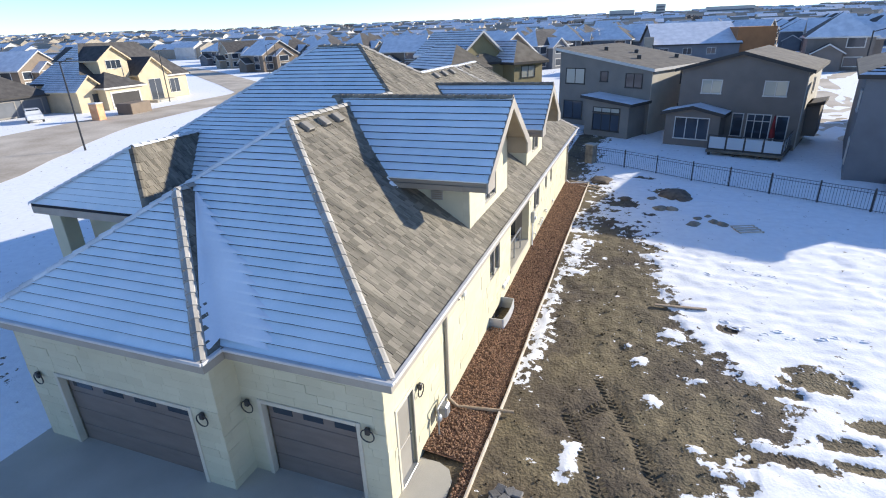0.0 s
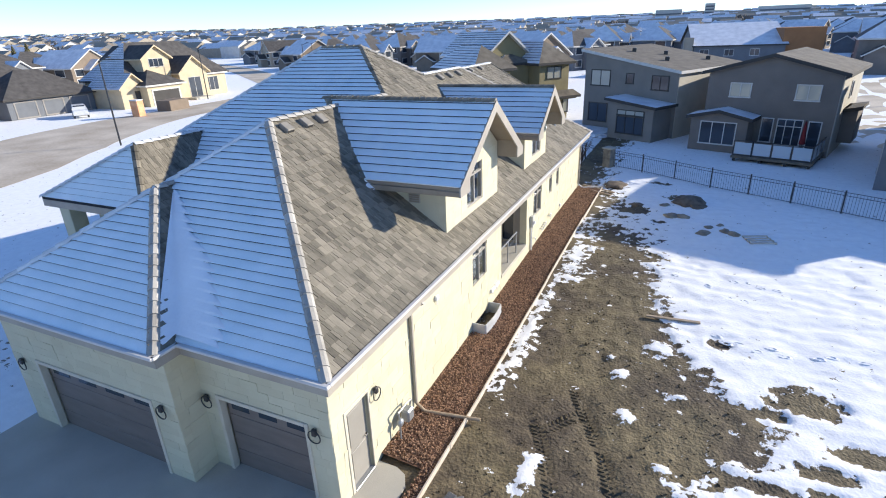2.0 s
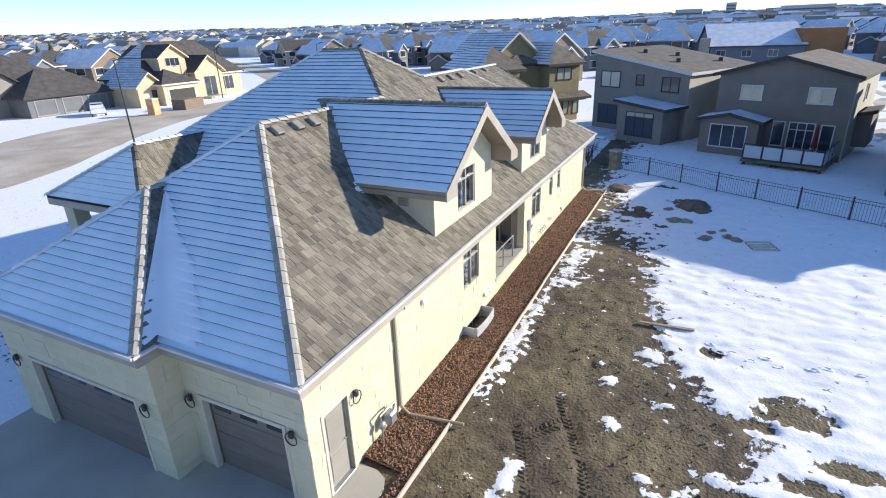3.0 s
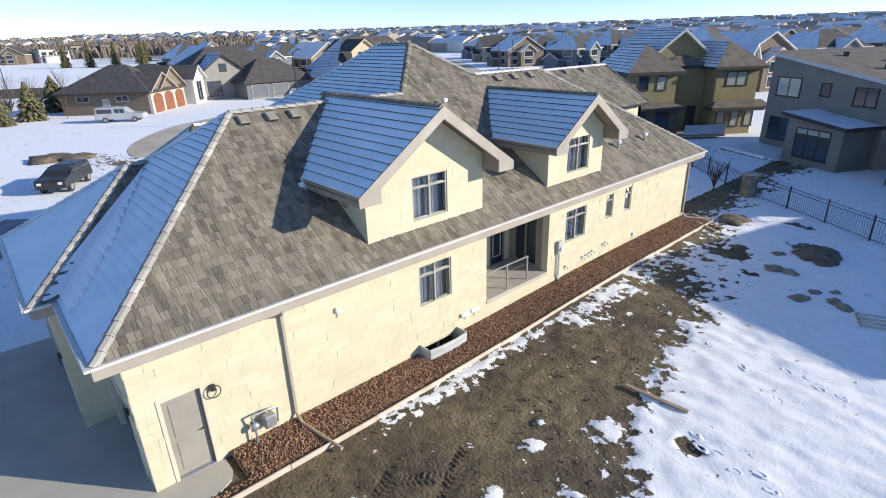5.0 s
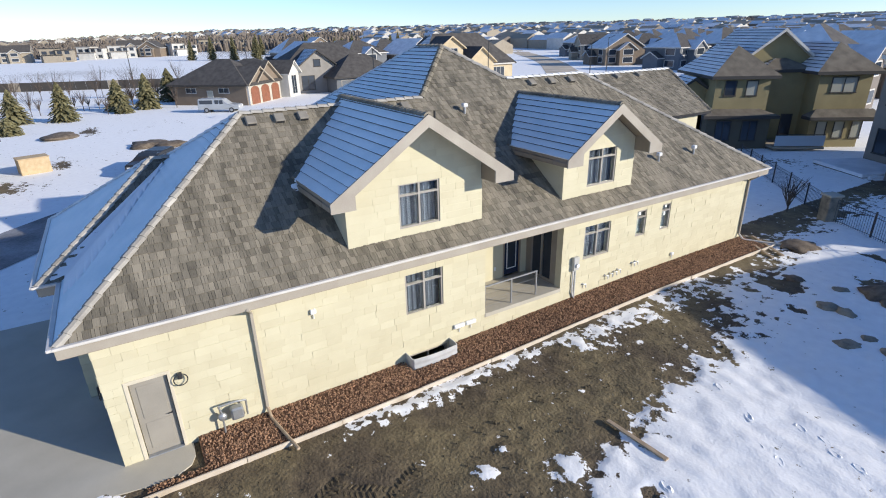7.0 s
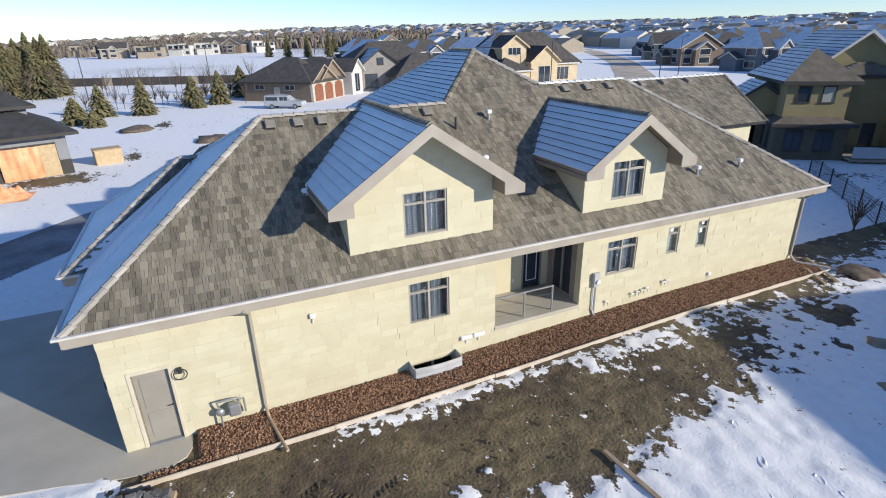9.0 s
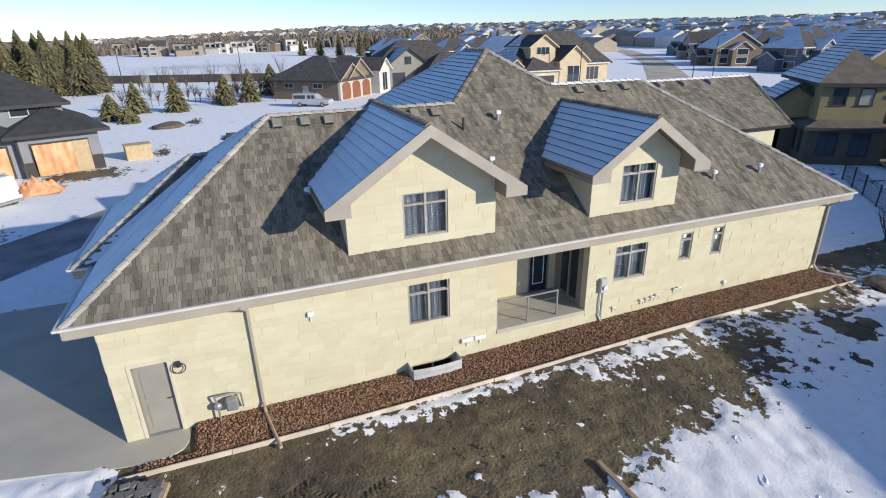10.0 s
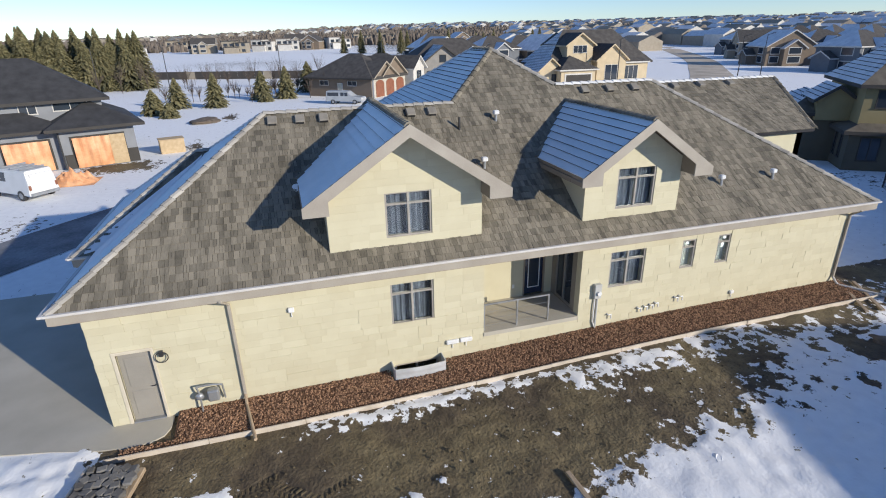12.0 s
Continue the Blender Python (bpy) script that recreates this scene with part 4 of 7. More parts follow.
# stone mulch strip along the wall
vs, fs = [], []
ks = 60
for i in range(ks + 1):
    y = 0.4 + (24.9 - 0.4) * i / ks
    for x, dz in ((-0.1, 0.16), (0.5 if y > 1.7 else 1.08, 0.10 if y > 1.7 else 0.05), (1.33, 0.05)):
        vs.append((x, y, gz(y) + dz))
for i in range(ks):
    for j in range(2):
        a = i * 3 + j
        ym = vs[a][1] + 0.2
        if j == 0 and (7.35 < ym < 9.2 or ym < 1.75):
            continue
        fs.append((a, a + 1, a + 4, a + 3))
bed = mesh_object("gravel_bed", vs, fs, GRAVEL_BED)
tagged(bed, "reddish-brown stone mulch along the house wall", "gravel", kind="stuff")
rnd = random.Random(4)
ico = bmesh.new()
bmesh.ops.create_icosphere(ico, subdivisions=1, radius=1.0)
iv = [v.co.copy() for v in ico.verts]
ifc = [[v.index for v in f.verts] for f in ico.faces]
ico.free()
vs, fs = [], []
for i in range(21000):
    x, y = rnd.uniform(0.02, 1.33), rnd.uniform(0.4, 24.8)
    if (y < 1.68 and x < 1.05) or (x < 0.55 and 7.45 < y < 9.15):
        continue
    z = gz(y) + (0.16 - 0.083 * x)
    s = rnd.uniform(0.014, 0.034)
    rot = Euler((rnd.uniform(0, 6), rnd.uniform(0, 6), rnd.uniform(0, 6))).to_matrix()
    sc = Vector((s * rnd.uniform(0.8, 1.4), s * rnd.uniform(0.7, 1.1), s * rnd.uniform(0.5, 0.9)))
    b = len(vs)
    for v in iv:
        vs.append(rot @ Vector((v.x * sc.x, v.y * sc.y, v.z * sc.z)) + Vector((x, y, z)))
    fs += [[b + k for k in f] for f in ifc]
tagged(mesh_object("mulch_stones", vs, fs, GRAVEL), "loose reddish-brown landscaping stones", "gravel", kind="stuff")

ed = thing("edging", "pale timber edging boards beside the mulch", "edging", kind="structure")
y = 0.1
while y < 24.3:
    L = 2.4
    za, zb = gz(y) + 0.08, gz(y + L) + 0.08
    bm = bmesh.new()
    add_box(bm, -0.024, 0.024, 0, L - 0.01, -0.1, 0.045, 0.006, m=Matrix.Translation((1.38 + rnd.uniform(-0.015, 0.015), y, za)) @ Matrix.Rotation(math.atan2(zb - za, L), 4, "X"))
    part("board", bm, EDGING, ed)
    y += L

# tyre prints: rows of pressed-up lugs in the soft soil
vs, fs = [], []
for (ax, ay), (bx, by) in TRACKS:
    d = Vector((bx - ax, by - ay))
    L = d.length
    if L > 6:
        continue
    d.normalize()
    nn = Vector((-d.y, d.x))
    s = 0.2
    while s < L - 0.1:
        for side in (-1, 1):
            c0 = Vector((ax, ay)) + d * (s + (0.06 if side > 0 else 0)) + nn * side * 0.10
            ax_ = (nn * side * 0.9 + d * 0.45).normalized()
            pr = Vector((-ax_.y, ax_.x))
            i, j = np.searchsorted(gx, c0.x), np.searchsorted(gy, c0.y)
            if S[j, i] > 0.4:
                continue
            z = float(Z[j, i]) - 0.006
            b = len(vs)
            for u, v, h_ in ((-0.09, -0.035, 0), (0.09, -0.035, 0), (0.09, 0.035, 0), (-0.09, 0.035, 0), (-0.07, -0.02, 0.030), (0.07, -0.02, 0.030), (0.07, 0.02, 0.030), (-0.07, 0.02, 0.030)):
                q = c0 + ax_ * u + pr * v
                vs.append((q.x, q.y, z + h_ * rnd.uniform(0.7, 1.2)))
            fs += [[b + k for k in f] for f in ((4, 5, 6, 7), (0, 1, 5, 4), (1, 2, 6, 5), (2, 3, 7, 6), (3, 0, 4, 7))]
        s += 0.135
SOIL = surface("pressed_soil", (0.060, 0.045, 0.027), (0.13, 0.10, 0.055), 5, 0.95, 0.5, 30)
tagged(mesh_object("tyre_prints", vs, fs, SOIL), "tyre prints pressed into the brown soil", "tyre prints", kind="stuff")
# footprints: low rims of pushed-up snow
vs, fs = [], []
for trail in ([[6.77, 10.03], [8.35, 9.58], [9.92, 9.78], [11.63, 9.85]], [[5.99, 14.15], [7.28, 13.27], [8.8, 12.12]], [[7.95, 14.3], [8.84, 13.97], [9.62, 13.68]]):
    for (ax, ay), (bx, by) in zip(trail, trail[1:]):
        L = math.dist((ax, ay), (bx, by))
        k = max(1, int(L / 0.36))
        an = math.atan2(by - ay, bx - ax)
        for i in range(k):
            s = (i + rnd.uniform(-0.2, 0.2)) / k
            off = 0.11 * (1 if i % 2 else -1) + rnd.uniform(-0.05, 0.05)
            cx, cy = ax + (bx - ax) * s - math.sin(an) * off, ay + (by - ay) * s + math.cos(an) * off
            a_, c_ = np.searchsorted(gx, cx), np.searchsorted(gy, cy)
            a_, c_ = min(a_, len(gx) - 1), min(c_, len(gy) - 1)
            z = float(Z[c_, a_]) - 0.01
            if rnd.random() < 0.3:
                continue
            b = len(vs)
            for q in range(10):
                t = q / 10 * 2 * math.pi
                for rr_, hh in ((0.6, 0.0), (0.95, 0.024), (1.5, -0.005)):
                    u, v = 0.15 * rr_ * math.cos(t), 0.07 * rr_ * math.sin(t)
                    vs.append((cx + u * math.cos(an) - v * math.sin(an), cy + u * math.sin(an) + v * math.cos(an), z + hh * rnd.uniform(0.1, 1.3)))
            for q in range(10):
                n2 = (q + 1) % 10
                for w_ in range(2):
                    fs.append((b + q * 3 + w_, b + n2 * 3 + w_, b + n2 * 3 + w_ + 1, b + q * 3 + w_ + 1))
tagged(mesh_object("footprints", vs, fs, SNOW), "footprints trodden across the snow", "footprints", kind="stuff")
# loose clods
vs, fs = [], []
for i in range(1300):
    x, y = rnd.uniform(1.6, 9.5), rnd.uniform(-1.5, 19)
    a_, c_ = np.searchsorted(gx, x), np.searchsorted(gy, y)
    if S[c_, a_] > 0.55:
        continue
    s = rnd.uniform(0.012, 0.035) * (1 + (rnd.random() < 0.06))
    rot = Euler((rnd.uniform(0, 6), rnd.uniform(0, 6), rnd.uniform(0, 6))).to_matrix()
    b = len(vs)
    for v in iv:
        vs.append(rot @ Vector((v.x * s * 1.3, v.y * s, v.z * s * 0.7)) + Vector((x, y, float(Z[c_, a_]))))
    fs += [[b + k for k in f] for f in ifc]
tagged(mesh_object("soil_clods", vs, fs, SOIL), "loose clods of brown soil", "soil", kind="stuff")

# window well
w = thing("window_well", "white corrugated metal window well", "window well")
vs, fs = [], []
k = 28
path = []
for i in range(k + 1):
    s = i / k
    if s < 0.2:
        path.append((s / 0.2 * 0.48, 7.50))
    elif s < 0.8:
        path.append((0.48 + 0.06 * math.sin((s - 0.2) / 0.6 * math.pi), 7.50 + (s - 0.2) / 0.6 * 1.58))
    else:
        path.append(((1 - s) / 0.2 * 0.48, 9.08))
rows_ = 9
for j in range(rows_):
    z = -0.4 + 0.8 * j / (rows_ - 1)
    off = 0.012 * (j % 2)
    for x, y in path:
        vs.append((x + off, y, z))
for j in range(rows_ - 1):
    for i in range(k):
        a = j * (k + 1) + i
        fs.append((a, a + 1, a + k + 2, a + k + 1))
wm = mesh_object("well_wall", vs, fs, WELL, w)
sol = wm.modifiers.new("thick", "SOLIDIFY")
sol.thickness = 0.03

# downpipes
for y, z1 in ((3.36, 3.28), (24.55, 3.28)):
    d = thing("downpipe", "pale square metal downpipe", "downpipe", group="downpipes")
    bm = bmesh.new()
    zb = gz(y) + 0.35
    add_box(bm, 0.025, 0.10, y - 0.04, y + 0.04, zb, z1 - 0.2, 0.008)
    part("pipe", bm, FASCIA, d)
    bm = bmesh.new()
    add_tube(bm, (0.5, y - 0.12, z1 + 0.1), (0.06, y, z1 - 0.2), 0.04, seg=8)
    part("elbow", bm, FASCIA, d)
    bm = bmesh.new()
    add_tube(bm, (0.06, y, zb), (0.30, y + 0.02, zb - 0.22), 0.042, seg=8)
    add_tube(bm, (0.30, y + 0.02, zb - 0.22), (1.75, y + 0.28 if y < 10 else y + 1.0, gz(y) + 0.10), 0.045, seg=8)
    part("spout", bm, TIMBER if y < 10 else GUTTER, d, "long splash spout across the mulch")

# gas meter
g = thing("gas_meter", "grey gas meter with pipes on the wall", "gas meter")
box_part("meter_body", 0.10, 0.34, 2.45, 2.75, 0.38, 0.72, GREYMETAL, g, 0.04)
tube_part("pipe", [(0.2, 2.25, -0.05), (0.2, 2.25, 0.62), (0.2, 2.2, 0.85), (0.2, 2.6, 0.85), (0.2, 2.85, 0.80), (0.1, 2.85, 0.30)], 0.025, GREYMETAL, g)
bm = bmesh.new()
bmesh.ops.create_uvsphere(bm, u_segments=14, v_segments=8, radius=0.11, matrix=Matrix.Translation((0.22, 2.25, 0.55)) @ Matrix.Diagonal((0.7, 1, 1, 1)))
part("regulator", bm, GREYMETAL, g)
# electric box with conduit
W_METER = surface("pale_grey_enamel", (0.42, 0.42, 0.40), (0.52, 0.52, 0.50), 3, 0.45, 0.02, 40)
e = thing("meter_box", "grey electric meter box with a conduit", "meter box")
box_part("box", 0.0, 0.15, 14.17, 14.43, 1.42, 1.92, W_METER, e, 0.015)
bm = bmesh.new()
add_tube(bm, (0.14, 14.32, 1.62), (0.21, 14.32, 1.62), 0.075, seg=16)
part("meter_dial", bm, WHITE, e, "round glass meter")
tube_part("conduit", [(0.06, 14.34, 1.42), (0.06, 14.34, 0.1)], 0.035, W_METER, e)
tube_part("conduit", [(0.06, 14.24, 1.42), (0.06, 14.24, 0.55), (0.06, 14.32, 0.35)], 0.025, WHITE, e)
# small wall fittings
for nm, lab, cat, y0, y1, z0, z1, mt in (("wall_vent", "small white wall vent hood", "vent", 4.80, 4.96, 2.56, 2.70, WHITE), ("wall_vent", "long white wall vent hood", "vent", 9.22, 9.62, 0.66, 0.80, WHITE), ("wall_vent", "long white wall vent hood", "vent", 9.66, 10.05, 0.66, 0.80, WHITE),
                                  ("wall_vent", "small white wall vent hood", "vent", 19.75, 19.92, 0.66, 0.78, WHITE)):
    v = thing(nm, lab, cat, group="fittings on the wall")
    bm = bmesh.new()
    add_box(bm, -0.005, 0.09, y0, y1, z0, z1, 0.02)
    part("hood", bm, mt, v)
    tube_part("pipe", [(0.05, (y0 + y1) / 2, z0), (0.05, (y0 + y1) / 2, z0 - 0.14)], 0.015, mt, v)

# capped pipe stubs standing out of the wall
for y, z in ((14.80, 0.62), (15.95, 0.66), (16.20, 0.68), (16.42, 0.70), (16.62, 0.74), (17.40, 0.82), (17.58, 0.84)):
    v = thing("pipe_stub", "white bent pipe stub on the wall", "pipe", group="pipe stubs on the wall")
    tube_part("pipe", [(-0.01, y, z + 0.10), (0.10, y, z + 0.10), (0.10, y + 0.10, z + 0.10), (0.10, y + 0.10, z - 0.05)], 0.022, WHITE, v, seg=8)
    tube_part("collar", [(0.0, y, z + 0.10), (0.02, y, z + 0.10)], 0.035, GREYMETAL, v, seg=10)
VENT = surface("vent_hood", (0.20, 0.18, 0.15), (0.28, 0.255, 0.215), 3, 0.7, 0.1, 30)


def roof_vent(at, kind):
    """Box vents near the ridge, or a pipe vent with a white hood."""
    x, y = at
    z = EZ + PITCH * (X0 - x)
    if kind == "box":
        v = thing("roof_vent", "low brown box vent on the roof", "roof vent", group="box vents")
        m = Matrix.Translation((x, y, z)) @ Matrix.Rotation(math.atan(PITCH), 4, "Y")
        bm = bmesh.new()
        add_box(bm, -0.17, 0.17, -0.15, 0.15, 0.0, 0.13, 0.02, m=m)
        part("hood", bm, VENT, v)
        bm = bmesh.new()
        add_box(bm, 0.16, 0.176, -0.12, 0.12, 0.03, 0.10, m=m)
        part("slot", bm, BLACK, v, "dark opening")
    elif kind == "stack":
        v = thing("vent_pipe", "thin black vent pipe on the roof", "vent pipe")
        tube_part("pipe", [(x, y, z - 0.1), (x, y, z + 0.42)], 0.04, BLACK, v)
    else:
        v = thing("roof_exhaust", "small white exhaust hood on the roof", "roof exhaust", group="white exhaust hoods")
        tube_part("pipe", [(x, y, z - 0.1), (x, y, z + 0.24)], 0.05, GREYMETAL, v)
        bm = bmesh.new()
        add_box(bm, x - 0.09, x + 0.09, y - 0.1, y + 0.1, z + 0.22, z + 0.36, 0.03)
        part("hood", bm, WHITE, v)


for y in (4.98, 5.82, 6.56, 9.42, 10.15):
    roof_vent((RIDGE_X + 0.36, y), "box")
for y in (16.25, 17.3, 18.4):
    roof_vent((REAR_X + 0.36, y), "box")
for x, y in ((-3.9, 12.3), (-2.2, 11.25), (-0.78, 19.3), (-0.8, 21.5)):
    roof_vent((x, y), "hood")
roof_vent((-3.65, 10.9), "stack")
# clumps of snow left in the valley beside the large dormer
for k, (x, y, w) in enumerate(((-2.12, 5.46, 0.15), (-2.30, 5.58, 0.11), (-2.5, 5.68, 0.10))):
    bm = bmesh.new()
    bmesh.ops.create_icosphere(bm, subdivisions=2, radius=w)
    for v in bm.verts:
        v.co *= 1 + 0.35 * noise.noise(v.co * 7 + Vector((k * 5.0, 0, 0)))
        v.co.z *= 0.14
    o = part("snow_clump", bm, SNOW, None)
    o.matrix_basis = Matrix.Translation((x, y, EZ + PITCH * (X0 - x) + 0.015)) @ Matrix.Rotation(math.atan(PITCH), 4, "Y")
    tagged(o, "small clump of snow on the brown tiles", "snow", group="snow clumps on the roof")
for y in (21.0, 22.3, 23.8):
    v = thing("roof_vent", "low brown box vent on the roof", "roof vent", group="box vents")
    m = Matrix.Translation((-5.85, y, 7.37 - 0.35 * 0.51)) @ Matrix.Rotation(math.atan(0.51), 4, "Y")
    bm = bmesh.new()
    add_box(bm, -0.17, 0.17, -0.15, 0.15, 0.0, 0.13, 0.02, m=m)
    part("hood", bm, VENT, v)


def rock(x, y, s, flat, seed, mat=ROCK, nm="rock", lab="pale field stone lying in the snow"):
    r_ = random.Random(seed)
    bm = bmesh.new()
    bmesh.ops.create_icosphere(bm, subdivisions=3, radius=1.0)
    off = Vector((seed * 3.1, 0, 0))
    a = r_.uniform(0, 3)
    for v in bm.verts:
        d = 1 + 0.35 * noise.noise(v.co * 1.6 + off) + 0.12 * noise.noise(v.co * 4 + off)
        p = v.co * d * s
        v.co = Vector((p.x * 1.35 * math.cos(a) - p.y * math.sin(a), p.x * 1.35 * math.sin(a) + p.y * math.cos(a), p.z * flat))
    ob = part(nm, bm, mat, None)
    ob.location = (x, y, gz(y) + s * flat * 0.35)
    for f in ob.data.polygons:
        f.use_smooth = True
    tagged(ob, lab, "rock" if nm == "rock" else "dirt pile", group="stones in the yard" if nm == "rock" else "")


for i, (x, y, s, f) in enumerate(((5.4, 21.0, 0.28, 0.5), (5.95, 21.0, 0.26, 0.55), (7.1, 19.8, 0.2, 0.6), (6.9, 19.0, 0.30, 0.35), (7.8, 19.4, 0.22, 0.7), (8.1, 19.2, 0.24, 0.6), (7.6, 20.3, 0.16, 0.5), (5.0, 22.8, 0.2, 0.5))):
    rock(x, y, s, f, i + 1)
for i, (x, y, s) in enumerate(((6.2, 23.6, 0.70), (6.6, 23.0, 0.4), (5.9, 24.2, 0.4), (3.6, 22.4, 0.3), (2.0, 25.9, 0.6))):
    rock(x, y, s, 0.36, 40 + i, DIRT, "earth_mound", "low pile of dark frozen soil")

for a, b, lab in (((5.16, 10.54), (6.83, 10.66), "weathered plank lying on the soil"), ((-0.1, 25.05), (2.1, 23.7), "weathered plank lying by the mulch"), ((0.2, 25.5), (2.2, 24.3), "weathered plank lying by the mulch")):
    L = math.dist(a, b)
    bm = bmesh.new()
    add_box(bm, -L / 2, L / 2, -0.06, 0.06, 0, 0.045, 0.006)
    o = part("plank", bm, TIMBER, None)
    o.matrix_basis = pose((a[0] + b[0]) / 2, (a[1] + b[1]) / 2, gz((a[1] + b[1]) / 2) + 0.05, 0, 0, math.degrees(math.atan2(b[1] - a[1], b[0] - a[0])))
    tagged(o, lab, "plank", group="planks in the yard")
pl = thing("pallet", "snow-covered wooden frame on the ground", "pallet", (9.1, 18.8, gz(18.8) + 0.02), 20)
for i in range(4):
    box_part("slat", -0.55, 0.55, -0.45 + i * 0.28, -0.37 + i * 0.28, 0.05, 0.09, EDGING, pl, 0.004)
for i in range(2):
    box_part("bearer", -0.55 + i * 1.02, -0.47 + i * 1.02, -0.45, 0.47, 0.0, 0.049, TIMBER, pl, 0.004)


# ---------------------------------------------------------------- fence
fence = thing("fence", "black metal picket fence between the yards", "fence")
z0 = 0.22
FLINE = [Vector(p) for p in ((-9.0, 39.8), (-6.1, 37.2), (0.7, 31.0), (3.2, 29.7), (7.2, 27.1), (11.0, 25.1), (15.0, 22.9), (26.0, 17.2))]
bm = bmesh.new()
for A, B in zip(FLINE, FLINE[1:]):
    fd, fl = (B - A).normalized(), (B - A).length
    s = 0.06
    while s < fl:
        p = A + fd * s
        add_box(bm, p.x - 0.006, p.x + 0.006, p.y - 0.006, p.y + 0.006, z0 - 0.05, z0 + 1.14)
        s += 0.135
    for dz in (0.15, 1.0, 1.16):
        rb = bmesh.new()
        add_tube(rb, A.to_3d() + Vector((0, 0, z0 + dz)), B.to_3d() + Vector((0, 0, z0 + dz)), 0.014, seg=6)
        part("rail", rb, BLACK, fence)
    k = max(1, round(fl / 2.3))
    for i in range(k):
        p = A + (B - A) * (i / k)
        box_part("post", p.x - 0.032, p.x + 0.032, p.y - 0.032, p.y + 0.032, z0 - 0.2, z0 + 1.26, BLACK, fence)
part("picket", bm, BLACK, fence)["kind"] = "stuff"
gp = thing("gate_pillar", "square fieldstone fence pillar with concrete cap", "pillar", (0.9, 30.75, 0), -28)
box_part("shaft", -0.3, 0.3, -0.3, 0.3, 0.0, 1.5, ROCK, gp, 0.03)
box_part("capstone", -0.36, 0.36, -0.36, 0.36, 1.5, 1.6, CONCRETE, gp, 0.02, "pale concrete cap")


# ---------------------------------------------------------------- neighbouring houses
def wallmat(name, c, k=0.82):
    return surface(name, tuple(v * k for v in c), c, 0.9, 0.85, 0.15, 40)


W_GREY = wallmat("taupe_stucco", (0.205, 0.175, 0.15))
W_GREY2 = wallmat("grey_stucco", (0.24, 0.215, 0.185))
W_BLUE = wallmat("slate_siding", (0.16, 0.17, 0.185))
W_OLIVE = wallmat("olive_stucco", (0.30, 0.25, 0.13))
W_DKOLIVE = wallmat("dark_olive_siding", (0.12, 0.105, 0.075))
W_CREAM = wallmat("cream_stucco", (0.60, 0.49, 0.325))
W_BROWN = wallmat("brown_stucco", (0.22, 0.17, 0.125))
W_TAN = wallmat("tan_siding", (0.36, 0.31, 0.24))
W_WHITE = wallmat("white_siding", (0.60, 0.58, 0.54))
# Cream of a lower front wall, and sunlight painted on two side walls.
W_SIDE = wallmat("cream_and_sunlit_siding", (0.50, 0.46, 0.38))
W_ORANGE = wallmat("rust_cladding", (0.33, 0.15, 0.06))
SHINGLE = surface("dark_shingle", (0.055, 0.05, 0.047), (0.10, 0.092, 0.085), 1.5, 0.9, 0.3, 25)
SHINGLE_BR = surface("brown_shingle", (0.10, 0.085, 0.065), (0.18, 0.155, 0.12), 1.5, 0.9, 0.3, 25)
WTRIM = wallmat("white_trim", (0.62, 0.60, 0.56))
DTRIM = wallmat("dark_trim", (0.06, 0.055, 0.05))


def roof_planes(kind, x0, x1, y0, y1, z, pitch):
    """Faces of a simple roof over a rectangle, eave points first, in the house's own axes."""
    w, d = x1 - x0, y1 - y0
    V = Vector
    if kind == "hip":
        r = min(w, d) / 2
        h = z + r * pitch
        if d >= w:
            a, b = V((x0 + r, y0 + r, h)), V((x0 + r, y1 - r, h))
            return [[V((x1, y0, z)), V((x1, y1, z)), b, a], [V((x0, y1, z)), V((x0, y0, z)), a, b], [V((x0, y0, z)), V((x1, y0, z)), a], [V((x1, y1, z)), V((x0, y1, z)), b]]
        a, b = V((x0 + r, y0 + r, h)), V((x1 - r, y0 + r, h))
        return [[V((x0, y0, z)), V((x1, y0, z)), b, a], [V((x1, y1, z)), V((x0, y1, z)), a, b], [V((x0, y1, z)), V((x0, y0, z)), a], [V((x1, y0, z)), V((x1, y1, z)), b]]
    if kind == "gable_y":
        m, h = (x0 + x1) / 2, z + w / 2 * pitch
        return [[V((x1, y0, z)), V((x1, y1, z)), V((m, y1, h)), V((m, y0, h))], [V((x0, y1, z)), V((x0, y0, z)), V((m, y0, h)), V((m, y1, h))]]
    if kind == "gable_x":
        m, h = (y0 + y1) / 2, z + d / 2 * pitch
        return [[V((x0, y0, z)), V((x1, y0, z)), V((x1, m, h)), V((x0, m, h))], [V((x1, y1, z)), V((x0, y1, z)), V((x0, m, h)), V((x1, m, h))]]
    # shed, rising towards -x
    return [[V((x1, y0, z)), V((x1, y1, z)), V((x0, y1, z + w * pitch)), V((x0, y0, z + w * pitch))]]


